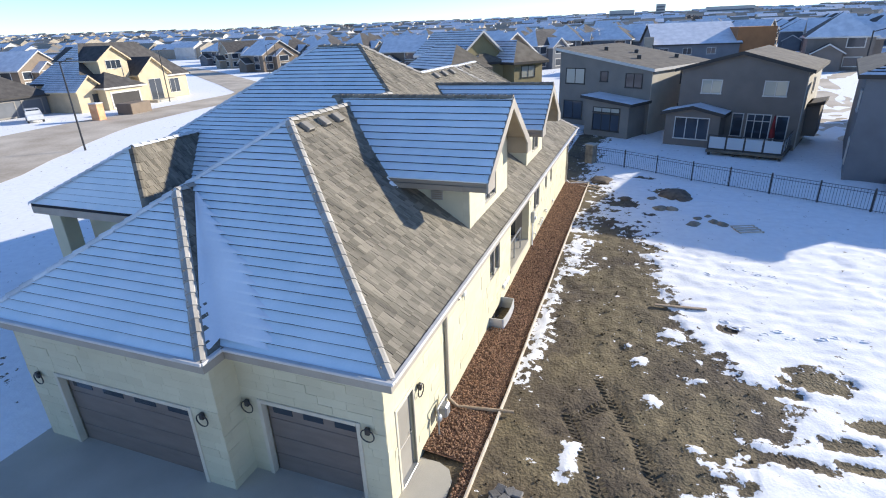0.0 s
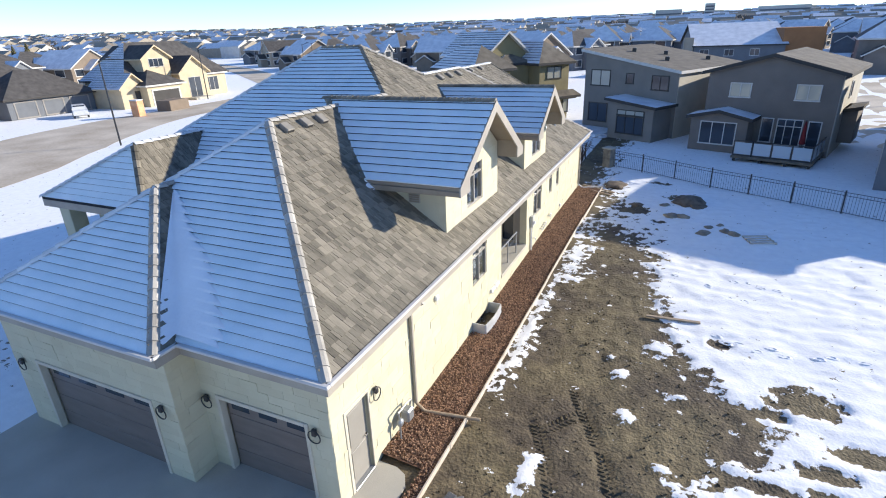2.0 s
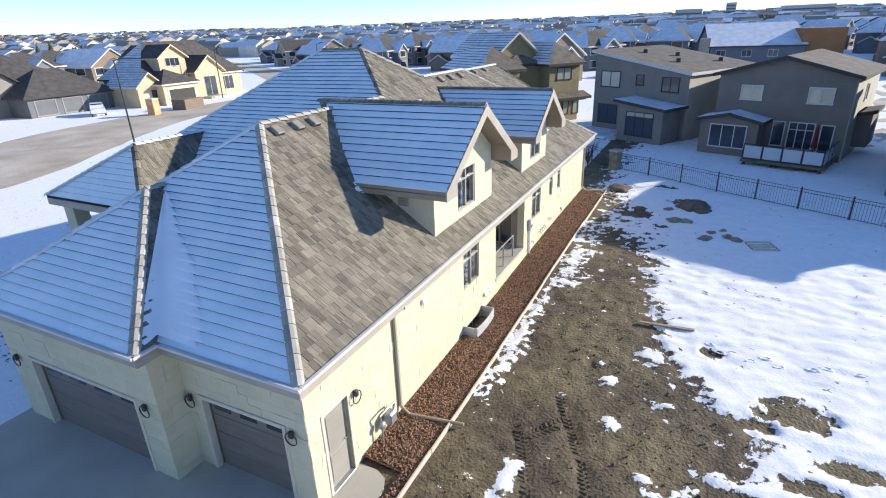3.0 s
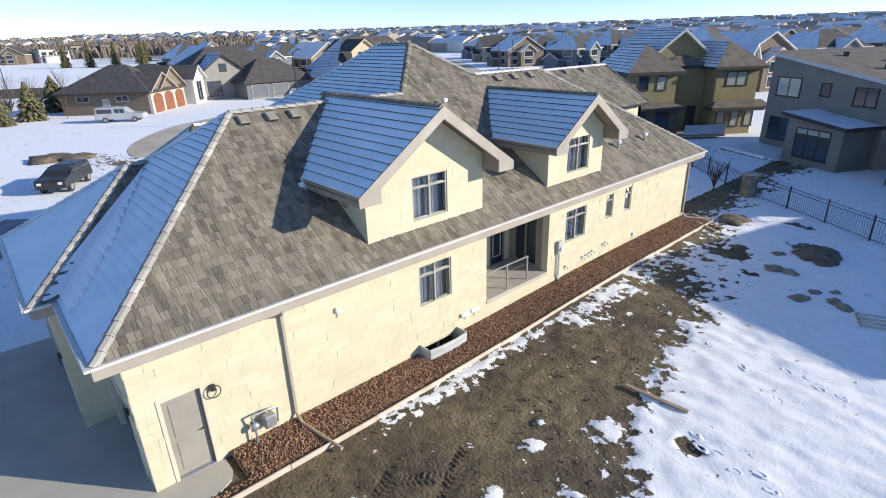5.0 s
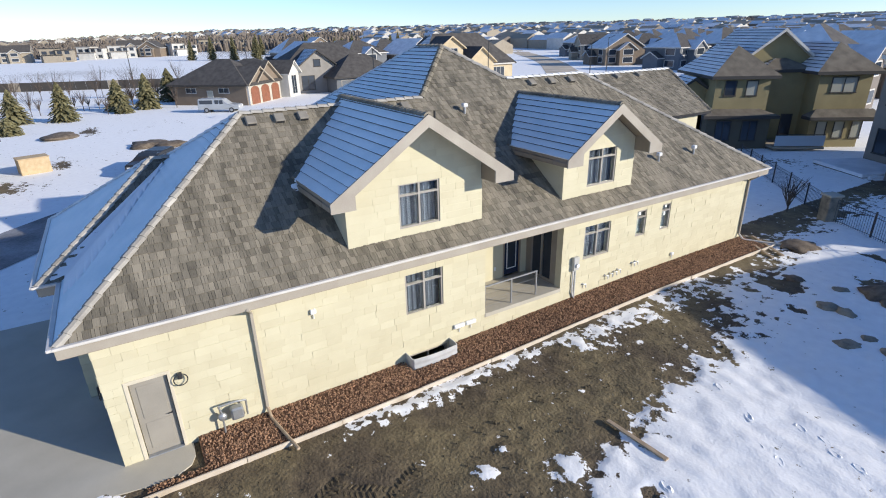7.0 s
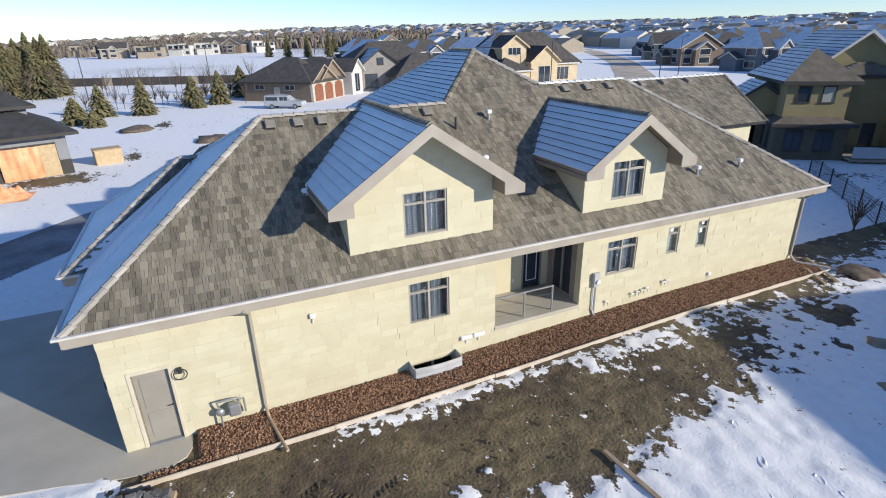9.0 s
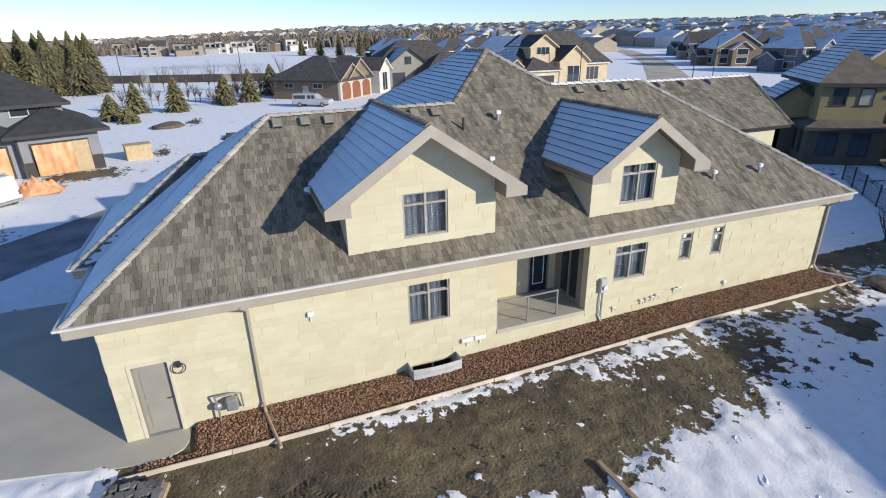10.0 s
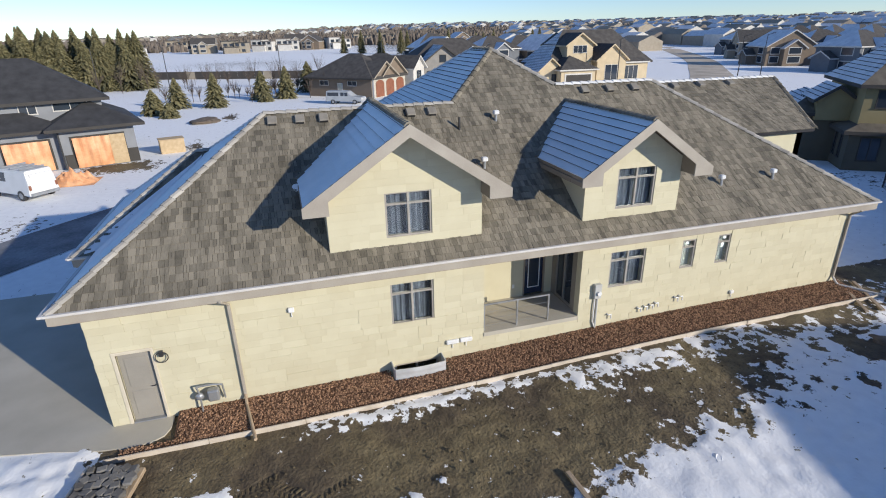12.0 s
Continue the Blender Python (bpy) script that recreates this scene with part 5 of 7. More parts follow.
def block(parent, rz, x0, x1, y0, y1, z0, z1, roof_kind, pitch, wall, tile=SHINGLE, over=0.4, fascia=DTRIM, snow="north", merge=None):
    """One volume of a house: its walls, gables and roof, as parts of parent."""
    bm = bmesh.new()
    add_box(bm, x0, x1, y0, y1, z0 - 0.4, z1)
    planes = roof_planes(roof_kind, x0 - over, x1 + over, y0 - over, y1 + over, z1 - over * pitch + 0.14, pitch)
    if roof_kind in ("gable_y", "gable_x", "shed"):
        if roof_kind == "gable_y":
            tri = [[(x0, y, z1), (x1, y, z1), ((x0 + x1) / 2, y, z1 + (x1 - x0) / 2 * pitch)] for y in (y0, y1)]
        elif roof_kind == "gable_x":
            tri = [[(x, y0, z1), (x, y1, z1), (x, (y0 + y1) / 2, z1 + (y1 - y0) / 2 * pitch)] for x in (x0, x1)]
        else:
            tri = [[(x0, y, z1), (x1, y, z1), (x0, y, z1 + (x1 - x0) * pitch)] for y in (y0, y1)]
        a, b = [[bm.verts.new(p) for p in t] for t in tri]
        bm.faces.new(a)
        bm.faces.new(b[::-1])
        for i in range(3):
            bm.faces.new((a[i], a[(i + 1) % 3], b[(i + 1) % 3], b[i]))
    if merge is not None:
        merge.append(bm)
    else:
        part("wall", bm, wall, parent)
    turn = Matrix.Rotation(radians(rz), 3, "Z")
    for f in planes:
        o, u, v, n = face_axes(f)
        world_n = turn @ n
        white = snow == "all" or (snow == "north" and world_n.y < -0.12) or (snow == "west" and world_n.x < -0.25)
        bm = bmesh.new()
        deck(bm, f, 0.24)
        for fc in bm.faces:
            fc.normal_update()
            fc.material_index = 0 if fc.normal.z > 0.3 else 1
        part("roof", bm, [SNOW_ROOF if white else tile, fascia], parent, "snow-covered roof slope" if white else "")
        if white and snow in ("north", "west") and not merge:
            courses_far(f, parent)


def courses_far(f, parent):
    """Raised course edges, coloured as dark shade lines, on a snowy slope of a neighbour's roof."""
    o, u, v, n = face_axes(f)
    poly = [((Vector(p) - o).dot(u), (Vector(p) - o).dot(v)) for p in f]
    top = max(p[1] for p in poly)
    vs, fs = [], []
    k = 1
    while k * 0.36 < top - 0.1:
        for a0, a1 in spans(poly, k * 0.36):
            b = len(vs)
            for uu, vv, nn in ((a0, 0, 0.004), (a1, 0, 0.004), (a1, 0, 0.065), (a0, 0, 0.065), (a1, 0.05, 0.005), (a0, 0.05, 0.005)):
                vs.append(o + u * uu + v * (k * 0.36 + vv) + n * nn)
            fs += [(b, b + 1, b + 2, b + 3), (b + 3, b + 2, b + 4, b + 5)]
        k += 1
    if vs:
        mesh_object("course_edges", vs, fs, TILE_SHADE, parent)


def opening(parent, face, at, u0, u1, z0, z1, trim=DTRIM, pane=PANE, mulls=1, bar=0.07, transom=False):
    """A window on one face ('s','n' at y, 'e','w' at x) standing a little proud."""
    sg = {"n": -1, "s": 1, "e": 1, "w": -1}[face]

    def bx(name, a, b, c, d, t0, t1, mat, par):
        lo, hi = sorted((at + sg * t0, at + sg * t1))
        if face in "ns":
            return box_part(name, a, b, lo, hi, c, d, mat, par)
        return box_part(name, lo, hi, a, b, c, d, mat, par)
    w = bx("window", u0 + bar, u1 - bar, z0 + bar, z1 - bar, -0.05, 0.012, pane, parent)
    bx("sill", u0 - 0.03, u1 + 0.03, z0 - 0.02, z0 + bar, -0.02, 0.075, trim, w)
    bx("frame", u0, u1, z1 - bar, z1, -0.02, 0.05, trim, w)
    bx("frame", u0, u0 + bar, z0 + bar, z1 - bar, -0.02, 0.05, trim, w)
    bx("frame", u1 - bar, u1, z0 + bar, z1 - bar, -0.02, 0.05, trim, w)
    for i in range(mulls):
        c = u0 + (u1 - u0) * (i + 1) / (mulls + 1)
        bx("mullion", c - bar * 0.4, c + bar * 0.4, z0 + bar, z1 - bar, -0.02, 0.04, trim, w)
    if transom:
        c = z1 - (z1 - z0) * 0.28
        bx("transom", u0 + bar, u1 - bar, c - bar * 0.4, c + bar * 0.4, -0.02, 0.045, trim, w)
    return w


# shed-roofed grey house beyond the fence
h = thing("neighbour_house", "grey-brown two-storey house with a sloping shed roof", "house", (4.4, 41.7, 0.1), -28)
block(h, -28, -9.3, 0, 0, 10.5, 0, 5.55, "shed", 0.165, W_GREY2, SHINGLE_BR, 0.35, WTRIM, snow="none")
block(h, -28, -4.5, -0.3, -2.6, 0, 0, 2.95, "shed", 0.10, W_GREY2, SHINGLE_BR, 0.35, DTRIM, snow="all")
opening(h, "n", 0, -8.6, -6.5, 4.1, 5.5, DTRIM, PANE_PALE)
opening(h, "n", 0, -4.9, -4.1, 4.4, 5.3, DTRIM, PANE, 0)
opening(h, "n", 0, -2.4, -0.8, 4.0, 5.2, DTRIM, PANE)
opening(h, "n", 0, -8.7, -6.6, 0.9, 2.6, DTRIM, PANE)
opening(h, "n", -2.6, -3.7, -1.1, 0.65, 2.1, DTRIM, PANE, 2)
opening(h, "n", -2.6, -3.7, -1.1, 2.16, 2.62, DTRIM, PANE_PALE, 2)
# Thin pale panel paints sunlight onto this side wall.
box_part("sunlit_side", 0.0, 0.035, 0.02, 10.45, 0, 5.5, W_SIDE, h, 0.0, "side wall coloured pale as if sunlit")
opening(h, "e", 0.035, 5.0, 6.0, 4.0, 5.2, DTRIM, PANE, 0)
opening(h, "e", 0.035, 5.0, 6.0, 1.0, 2.3, DTRIM, PANE, 0)
for a, b in ((-7, 4), (-5, 6), (-3, 3), (-2, 8)):
    v = thing("roof_vent", "black vent on a neighbour's roof", "roof vent", group="neighbour roof vents")
    p = h.matrix_basis @ Vector((a, b, 5.7 + 0.165 * -a))
    box_part("hood", p.x - 0.18, p.x + 0.18, p.y - 0.18, p.y + 0.18, p.z - 0.1, p.z + 0.3, BLACK, v, 0.03)
ptf = thing("patio", "low snow-covered timber platform behind the house", "patio", (4.4, 41.7, 0.1), -28)
box_part("platform", -9.4, -5.0, -3.6, -0.05, 0.2, 0.42, SNOW_ROOF, ptf, 0.03)
box_part("skirt", -9.35, -5.05, -3.55, -0.1, -0.2, 0.2, DTRIM, ptf)
for i in range(3):
    box_part("step", -5.0 + i * 0.28, -4.72 + i * 0.28, -3.2, -2.2, -0.2, 0.28 - i * 0.12, SNOW_ROOF, ptf, 0.01)

# gabled brown house with a deck
N2 = ((6.55, 39.6, 0.1), -18)
h = thing("neighbour_house", "dark brown two-storey house with white window trim", "house", *N2)
block(h, -18, 0, 8.3, 0, 9.3, 0, 5.75, "gable_y", 0.27, W_GREY, SHINGLE_BR, 0.42, DTRIM, snow="none")
block(h, -18, -0.3, 3.6, -1.8, 0, 0, 2.7, "gable_y", 0.22, W_GREY, SHINGLE, 0.32, DTRIM, snow="all")
opening(h, "n", 0, 1.55, 3.0, 3.95, 5.0, WTRIM, PANE_PALE, 1)
opening(h, "n", 0, 5.75, 7.25, 3.9, 5.0, WTRIM, PANE_PALE, 1)
opening(h, "n", -1.8, 0.4, 2.9, 0.75, 2.4, WTRIM, PANE, 2)
opening(h, "n", 0, 4.0, 4.8, 0.9, 2.65, WTRIM, PANE, 0)
opening(h, "n", 0, 5.0, 6.6, 0.8, 2.65, WTRIM, PANE, 2, transom=True)
opening(h, "n", 0, 6.9, 7.7, 0.5, 2.6, WTRIM, PANE, 0)
# Another pale panel, for the sun on this house's side.
box_part("sunlit_side", 8.3, 8.335, 0.02, 9.25, 0, 5.7, W_SIDE, h, 0.0, "side wall coloured pale as if sunlit")
opening(h, "e", 8.335, 4.0, 5.0, 3.8, 5.0, WTRIM, PANE, 0)
block(h, -18, 8.3, 9.2, 3.0, 6.0, 1.2, 3.2, "shed", -0.2, W_GREY, SHINGLE, 0.2, DTRIM, snow="none")
box_part("downpipe", 8.28, 8.36, 0.1, 0.18, 0, 5.6, WTRIM, h)
dk = thing("deck", "raised timber deck with frosted glass railing", "deck", *N2)
box_part("deck_floor", 3.4, 8.2, -4.2, -0.05, 0.42, 0.60, SHINGLE_BR, dk, 0.02)
for x in (3.6, 5.2, 6.7, 8.0):
    for y in (-4.0, -0.6):
        box_part("support_post", x - 0.08, x + 0.08, y - 0.08, y + 0.08, -0.4, 0.42, DTRIM, dk)
frost = pane_material("frosted_glass", (0.45, 0.50, 0.54))
for i in range(4):
    a = 3.5 + i * 1.15
    box_part("glass_panel", a + 0.06, a + 1.09, -4.13, -4.11, 0.72, 1.52, frost, dk, 0.0, "frosted glass panel")
    box_part("rail_post", a - 0.03, a + 0.03, -4.15, -4.09, 0.60, 1.64, BLACK, dk)
for i in range(3):
    a = -4.1 + i * 1.3
    box_part("glass_panel", 8.09, 8.11, a + 0.06, a + 1.24, 0.72, 1.52, frost, dk, 0.0, "frosted glass panel")
    box_part("rail_post", 8.07, 8.13, a - 0.03, a + 0.03, 0.60, 1.64, BLACK, dk)
box_part("handrail", 3.47, 8.14, -4.15, -4.09, 1.60, 1.65, BLACK, dk)
box_part("handrail", 8.07, 8.13, -4.09, -0.1, 1.60, 1.65, BLACK, dk)
um = thing("patio_umbrella", "folded dark red patio umbrella on the deck", "umbrella", tuple(Matrix.LocRotScale(N2[0], Euler((0, 0, radians(-18))), None) @ Vector((7.0, -1.6, 0.6))))
bm = bmesh.new()
add_tube(bm, (0, 0, 0.7), (0, 0, 2.2), 0.20, 0.05, 10)
part("canopy", bm, surface("red_cloth", (0.12, 0.012, 0.015), (0.2, 0.02, 0.022), 3, 0.9), um)
tube_part("pole", [(0, 0, 0.0), (0, 0, 2.3)], 0.025, BLACK, um)

# house that throws its shade over the back of the yard
SH = -15
h = thing("neighbour_house", "slate grey two-storey house with a snowy roof", "house", (17.4, 28.6, 0), SH)
block(h, SH, -2.1, 5.9, 0, 13.0, 0, 6.22, "hip", 0.35, W_BLUE, SHINGLE_BR, 0.4, DTRIM)
block(h, SH, 5.9, 13, 3.4, 9.0, 0, 6.22, "hip", 0.35, W_BLUE, SHINGLE_BR, 0.4, DTRIM)
block(h, SH, 0.2, 4.1, -2.4, 0, 0, 0.5, "shed", 0.02, W_BLUE, SHINGLE_BR, 0.2, DTRIM, snow="all")
opening(h, "n", 0, 1.2, 3.0, 0.9, 2.5, WTRIM, PANE)
opening(h, "n", 0, 1.2, 3.0, 3.9, 5.2, WTRIM, PANE)
opening(h, "w", -2.1, 1.4, 2.6, 4.0, 5.2, WTRIM, PANE)
opening(h, "w", -2.1, 1.4, 2.6, 0.9, 2.4, WTRIM, PANE)

# assumed house of that row, added out of view to keep the brown house's yard in shade
h = thing("neighbour_house", "unseen slate grey house added to cast shade", "house")
block(h, 0, 25.5, 33.5, 46.5, 55, 0, 6.2, "hip", 0.45, W_BLUE, SHINGLE_BR, 0.4, DTRIM)
opening(h, "n", 46.5, 27, 29, 0.9, 2.5, WTRIM, PANE)
opening(h, "n", 46.5, 27, 29, 3.9, 5.2, WTRIM, PANE)
opening(h, "w", 25.5, 49, 50.4, 3.9, 5.2, WTRIM, PANE)

# olive house
OL = 53
h = thing("neighbour_house", "olive and dark-green two-storey house with hipped roofs", "house", (-13.3, 41.8, 0.1), OL)
block(h, OL, 0, 4.8, 0, 10, 0, 2.75, "hip", 0.35, W_DKOLIVE, SHINGLE_BR, 0.45, DTRIM, snow="west")
block(h, OL, 0.5, 4.6, 0.7, 8.5, 2.6, 5.95, "hip", 0.85, W_OLIVE, SHINGLE_BR, 0.5, DTRIM, snow="west")
block(h, OL, 4.6, 8.0, 2.2, 9, 0, 6.0, "hip", 0.5, W_OLIVE, SHINGLE_BR, 0.3, DTRIM, snow="west")
block(h, OL, 3.6, 8.6, 3.5, 12, 5.0, 6.9, "gable_y", 0.8, W_OLIVE, SHINGLE_BR, 0.5, WTRIM, snow="west")
block(h, OL, 8.0, 11.8, 0.4, 9, 0, 6.2, "hip", 0.85, W_OLIVE, SHINGLE_BR, 0.5, DTRIM, snow="west")
block(h, OL, 7.8, 12.5, -0.15, 0.4, 2.6, 2.75, "hip", 0.9, W_OLIVE, SHINGLE_BR, 0.35, DTRIM, snow="none")
block(h, OL, -3.2, 0.6, 3, 10, 0, 3.6, "hip", 0.55, W_DKOLIVE, SHINGLE_BR, 0.45, DTRIM, snow="west")
block(h, OL, -1.6, 0.5, 2.5, 5.5, 3.4, 4.6, "gable_y", 0.7, W_OLIVE, SHINGLE_BR, 0.4, DTRIM, snow="west")
opening(h, "n", 0, 0.7, 1.9, 0.7, 2.3, DTRIM, PANE)
opening(h, "n", 0, 2.7, 3.9, 0.7, 2.3, DTRIM, PANE)
opening(h, "w", 0, 1.0, 1.5, 0.7, 2.3, DTRIM, PANE, 0)
opening(h, "w", 0, 2.2, 2.7, 0.7, 2.3, DTRIM, PANE, 0)
opening(h, "n", 0.7, 1.2, 2.1, 4.1, 5.3, DTRIM, PANE, 0)
opening(h, "n", 0.7, 2.8, 3.7, 4.1, 5.3, DTRIM, PANE_PALE, 0)
opening(h, "n", 2.2, 5.0, 5.8, 0.7, 2.5, DTRIM, PANE, 0)
opening(h, "n", 2.2, 6.6, 7.5, 0.3, 2.5, DTRIM, PANE, 0)
for a in (8.5, 9.8, 11.1):
    opening(h, "n", 0.4, a, a + 0.8, 0.8, 2.5, DTRIM, PANE_PALE, 0)
opening(h, "n", 0.4, 8.9, 10.8, 4.3, 5.5, DTRIM, PANE_PALE, 1)
bal = thing("balcony", "low timber balcony with a glass railing", "balcony", (-13.3, 41.8, 0.1), OL)
box_part("floor", 4.85, 8.6, -1.2, 2.15, 0.25, 0.42, W_TAN, bal)
box_part("glass_panel", 4.9, 8.55, -1.15, -1.13, 0.5, 1.3, frost, bal)
box_part("handrail", 4.9, 8.55, -1.17, -1.11, 1.34, 1.39, BLACK, bal)

# house under construction with orange sheets in its garage openings
GC, GR = (-36.2, -6.6, 0.0), 20
h = thing("neighbour_house", "grey house under construction with dark roof", "house", GC, GR)
W_PALE = wallmat("pale_slate_siding", (0.26, 0.27, 0.29))
BLACKROOF = surface("black_shingle", (0.03, 0.03, 0.032), (0.055, 0.055, 0.058), 1.5, 0.85, 0.3, 25)
block(h, GR, -9.5, 0, -5.2, 0, 0, 3.45, "hip", 0.5, W_PALE, BLACKROOF, 0.8, DTRIM, snow="none")
block(h, GR, -9.5, -0.6, -13.0, -5.2, 0, 3.3, "hip", 0.5, W_PALE, BLACKROOF, 0.6, DTRIM, snow="none")
block(h, GR, -10.5, -2.4, -13.0, -1.6, 3.0, 5.35, "hip", 0.66, W_PALE, BLACKROOF, 0.6, DTRIM, snow="none")
TARP = surface("orange_sheet", (0.66, 0.29, 0.13), (0.82, 0.46, 0.25), 1.2, 0.5, 0.3, 8)
OSB = surface("raw_sheathing", (0.45, 0.33, 0.19), (0.56, 0.43, 0.27), 4, 0.9, 0.2, 30)
opening(h, "e", -2.4, -5.0, -2.6, 4.2, 5.05, WTRIM, PANE)
opening(h, "e", -2.4, -7.2, -6.0, 4.1, 5.05, WTRIM, PANE)
for y0 in (-5.2, -9.4):
    box_part("downpipe", -0.02 if y0 > -6 else -0.58, 0.1 if y0 > -6 else -0.48, y0 - 0.06, y0 + 0.06, 0, 3.0, BLACK, h)
for y0, y1 in ((-5.1, -4.5), (-0.85, 0.0)):
    box_part("stone_base", 0.0, 0.06, y0, y1, 0, 1.1, DTRIM, h)
gm = Matrix.LocRotScale(GC, Euler((0, 0, radians(GR))), None)
for xx, y0, y1, z1 in ((0.0, -4.4, -1.9, 2.35), (-0.6, -8.8, -5.9, 2.3)):
    box_part("opening_frame", xx - 0.02, xx + 0.04, y0 - 0.15, y1 + 0.15 if xx else -0.75, 0, z1 + 0.12, DTRIM, h)
    vs, fs = [], []
    for j in range(9):
        for i in range(25):
            s, q = i / 24, j / 8
            vs.append(gm @ Vector((xx + 0.16 + 0.10 * math.sin(q * 3) + 0.06 * math.sin(s * 11 + q * 4) + 0.03 * math.sin(s * 31), y0 + (y1 - y0) * s, 0.02 + (z1 - 0.02) * q)))
    for j in range(8):
        for i in range(24):
            a = j * 25 + i
            fs.append((a, a + 1, a + 26, a + 25))
    t = mesh_object("tarpaulin", vs, fs, TARP, None)
    tagged(t, "orange plastic sheet hung over a garage opening", "tarpaulin", group="orange sheets")
box_part("sheathing", 0.05, 0.11, -1.9, -0.8, 0, 2.35, OSB, h)
vs, fs = [], []
for j in range(22):
    for i in range(22):
        x, y = -29.9 + (i - 10.5) * 0.12, -9.7 + (j - 10.5) * 0.15
        r = math.hypot(i - 10.5, j - 10.5) / 10.5
        vs.append((x, y, max(0, (1 - r * r)) * (0.75 + 0.7 * noise.noise(Vector((x * 2.2, y * 2.2, 0))) + 0.25 * noise.noise(Vector((x * 6, y * 6, 3)))) - 0.06))
for j in range(21):
    for i in range(21):
        a = j * 22 + i
        fs.append((a, a + 1, a + 23, a + 22))
tagged(mesh_object("crumpled_tarpaulin", vs, fs, TARP), "crumpled orange plastic sheet on the ground", "tarpaulin")
bx = thing("crate", "plywood crate standing in the snow", "crate", (-39.3, -4.6, -0.1), 15)
box_part("crate_body", -0.7, 0.7, -1.0, 1.0, 0, 1.2, OSB, bx, 0.03)
box_part("lid", -0.75, 0.75, -1.05, 1.05, 1.2, 1.26, OSB, bx, 0.01)

# bungalow with three arched garage doors
RC, RR = (-73.4, 19.3, 0.0), 47
h = thing("neighbour_house", "brown bungalow with three arched garage doors", "house", RC, RR)
block(h, RR, -12.5, 0, 0, 10, 0, 3.2, "hip", 0.62, W_BROWN, SHINGLE, 0.6, DTRIM, snow="none")
block(h, RR, -8, 0.3, 0.3, 7.0, 0, 3.2, "gable_x", 0.62, W_BROWN, SHINGLE, 0.5, W_TAN, snow="none")
block(h, RR, -8, 0.22, 3.0, 10, 0, 3.4, "gable_x", 0.72, W_BROWN, SHINGLE, 0.5, W_TAN, snow="none")
block(h, RR, -8, 1.2, 11.5, 15.5, 0, 4.0, "gable_x", 0.85, W_WHITE, SHINGLE, 0.5, WTRIM, snow="none")
block(h, RR, -12, -1.5, 10, 18, 0, 3.4, "hip", 0.65, W_WHITE, SHINGLE, 0.5, WTRIM, snow="none")
RED = surface("red_brown_door", (0.20, 0.075, 0.04), (0.28, 0.11, 0.06), 2, 0.5)
box_part("front_panel", 0.28, 0.35, 0.25, 10.0, -0.2, 2.95, W_SIDE, h, 0.0, "cream lower front wall")
for i, y in enumerate((0.7, 3.8, 7.0)):
    xx = 0.36
    box_part("door_pier", 0.0, 0.34, y - 0.55, y - 0.05, 0, 2.9, W_WHITE, h)
    bm = bmesh.new()
    pts = [(y, 0), (y + 2.4, 0), (y + 2.4, 2.0)] + [(y + 1.2 + 1.2 * math.cos(a), 2.0 + 0.6 * math.sin(a)) for a in (0.4, 0.8, 1.2, 1.57, 1.95, 2.35, 2.75)] + [(y, 2.0)]
    a = [bm.verts.new((xx + 0.05, u, z)) for u, z in pts]
    b = [bm.verts.new((xx - 0.35, u, z)) for u, z in pts]
    bm.faces.new(a)
    bm.faces.new(b[::-1])
    for k in range(len(pts)):
        bm.faces.new((a[k], a[(k + 1) % len(pts)], b[(k + 1) % len(pts)], b[k]))
    part("garage_door", bm, RED, h)
opening(h, "e", 1.2, 12.6, 14.4, 0.3, 3.4, WTRIM, PANE)
opening(h, "n", 0, -10.2, -8.4, 1.7, 2.5, WTRIM, PANE)
opening(h, "n", 0, -4.6, -2.8, 1.7, 2.5, WTRIM, PANE)
opening(h, "n", 0, -6.6, -5.6, 0.0, 2.1, WTRIM, PANE_PALE, 0)

# cream house
h = thing("neighbour_house", "cream two-storey house with dark roof and gables", "house")
block(h, 0, -86, -76, 51.5, 72, 0, 4.3, "hip", 1.0, W_CREAM, SHINGLE, 0.6, DTRIM)
block(h, 0, -84, -75, 54.4, 59.5, 3, 7.1, "gable_x", 0.68, W_CREAM, SHINGLE, 0.5, W_CREAM, snow="none")
block(h, 0, -84, -73.5, 59.7, 65.5, 0, 4.6, "gable_x", 0.80, W_CREAM, SHINGLE, 0.5, W_CREAM, snow="none")
block(h, 0, -82, -71.5, 51.6, 58.2, 0, 3.3, "hip", 0.55, W_CREAM, SHINGLE, 0.5, WTRIM, snow="none")
block(h, 0, -80, -73.2, 48.4, 52.6, 0, 3.2, "gable_x", 0.85, W_CREAM, SHINGLE, 0.5, W_CREAM)
block(h, 0, -84, -75.5, 65.5, 71.3, 0, 4.0, "hip", 0.6, W_CREAM, SHINGLE, 0.5, WTRIM, snow="none")
opening(h, "e", -75, 55.6, 58.3, 5.6, 6.9, WTRIM, PANE, 2)
opening(h, "e", -73.5, 61.3, 63.9, 0.2, 3.6, WTRIM, PANE)
opening(h, "e", -75.5, 66.6, 69.6, 0.8, 3.2, WTRIM, PANE, 2)
# Dark panel stands in for the unlit inside of the open garage.
opening(h, "e", -71.5, 52.3, 57.6, 0.05, 2.5, WTRIM, DTRIM, 0, 0.25)
opening(h, "e", -73.2, 50.7, 51.6, 0.2, 2.4, DTRIM, PANE, 0)
box_part("porch_step", -73.5, -71.6, 60.6, 64.6, -0.1, 0.3, CONCRETE, h)
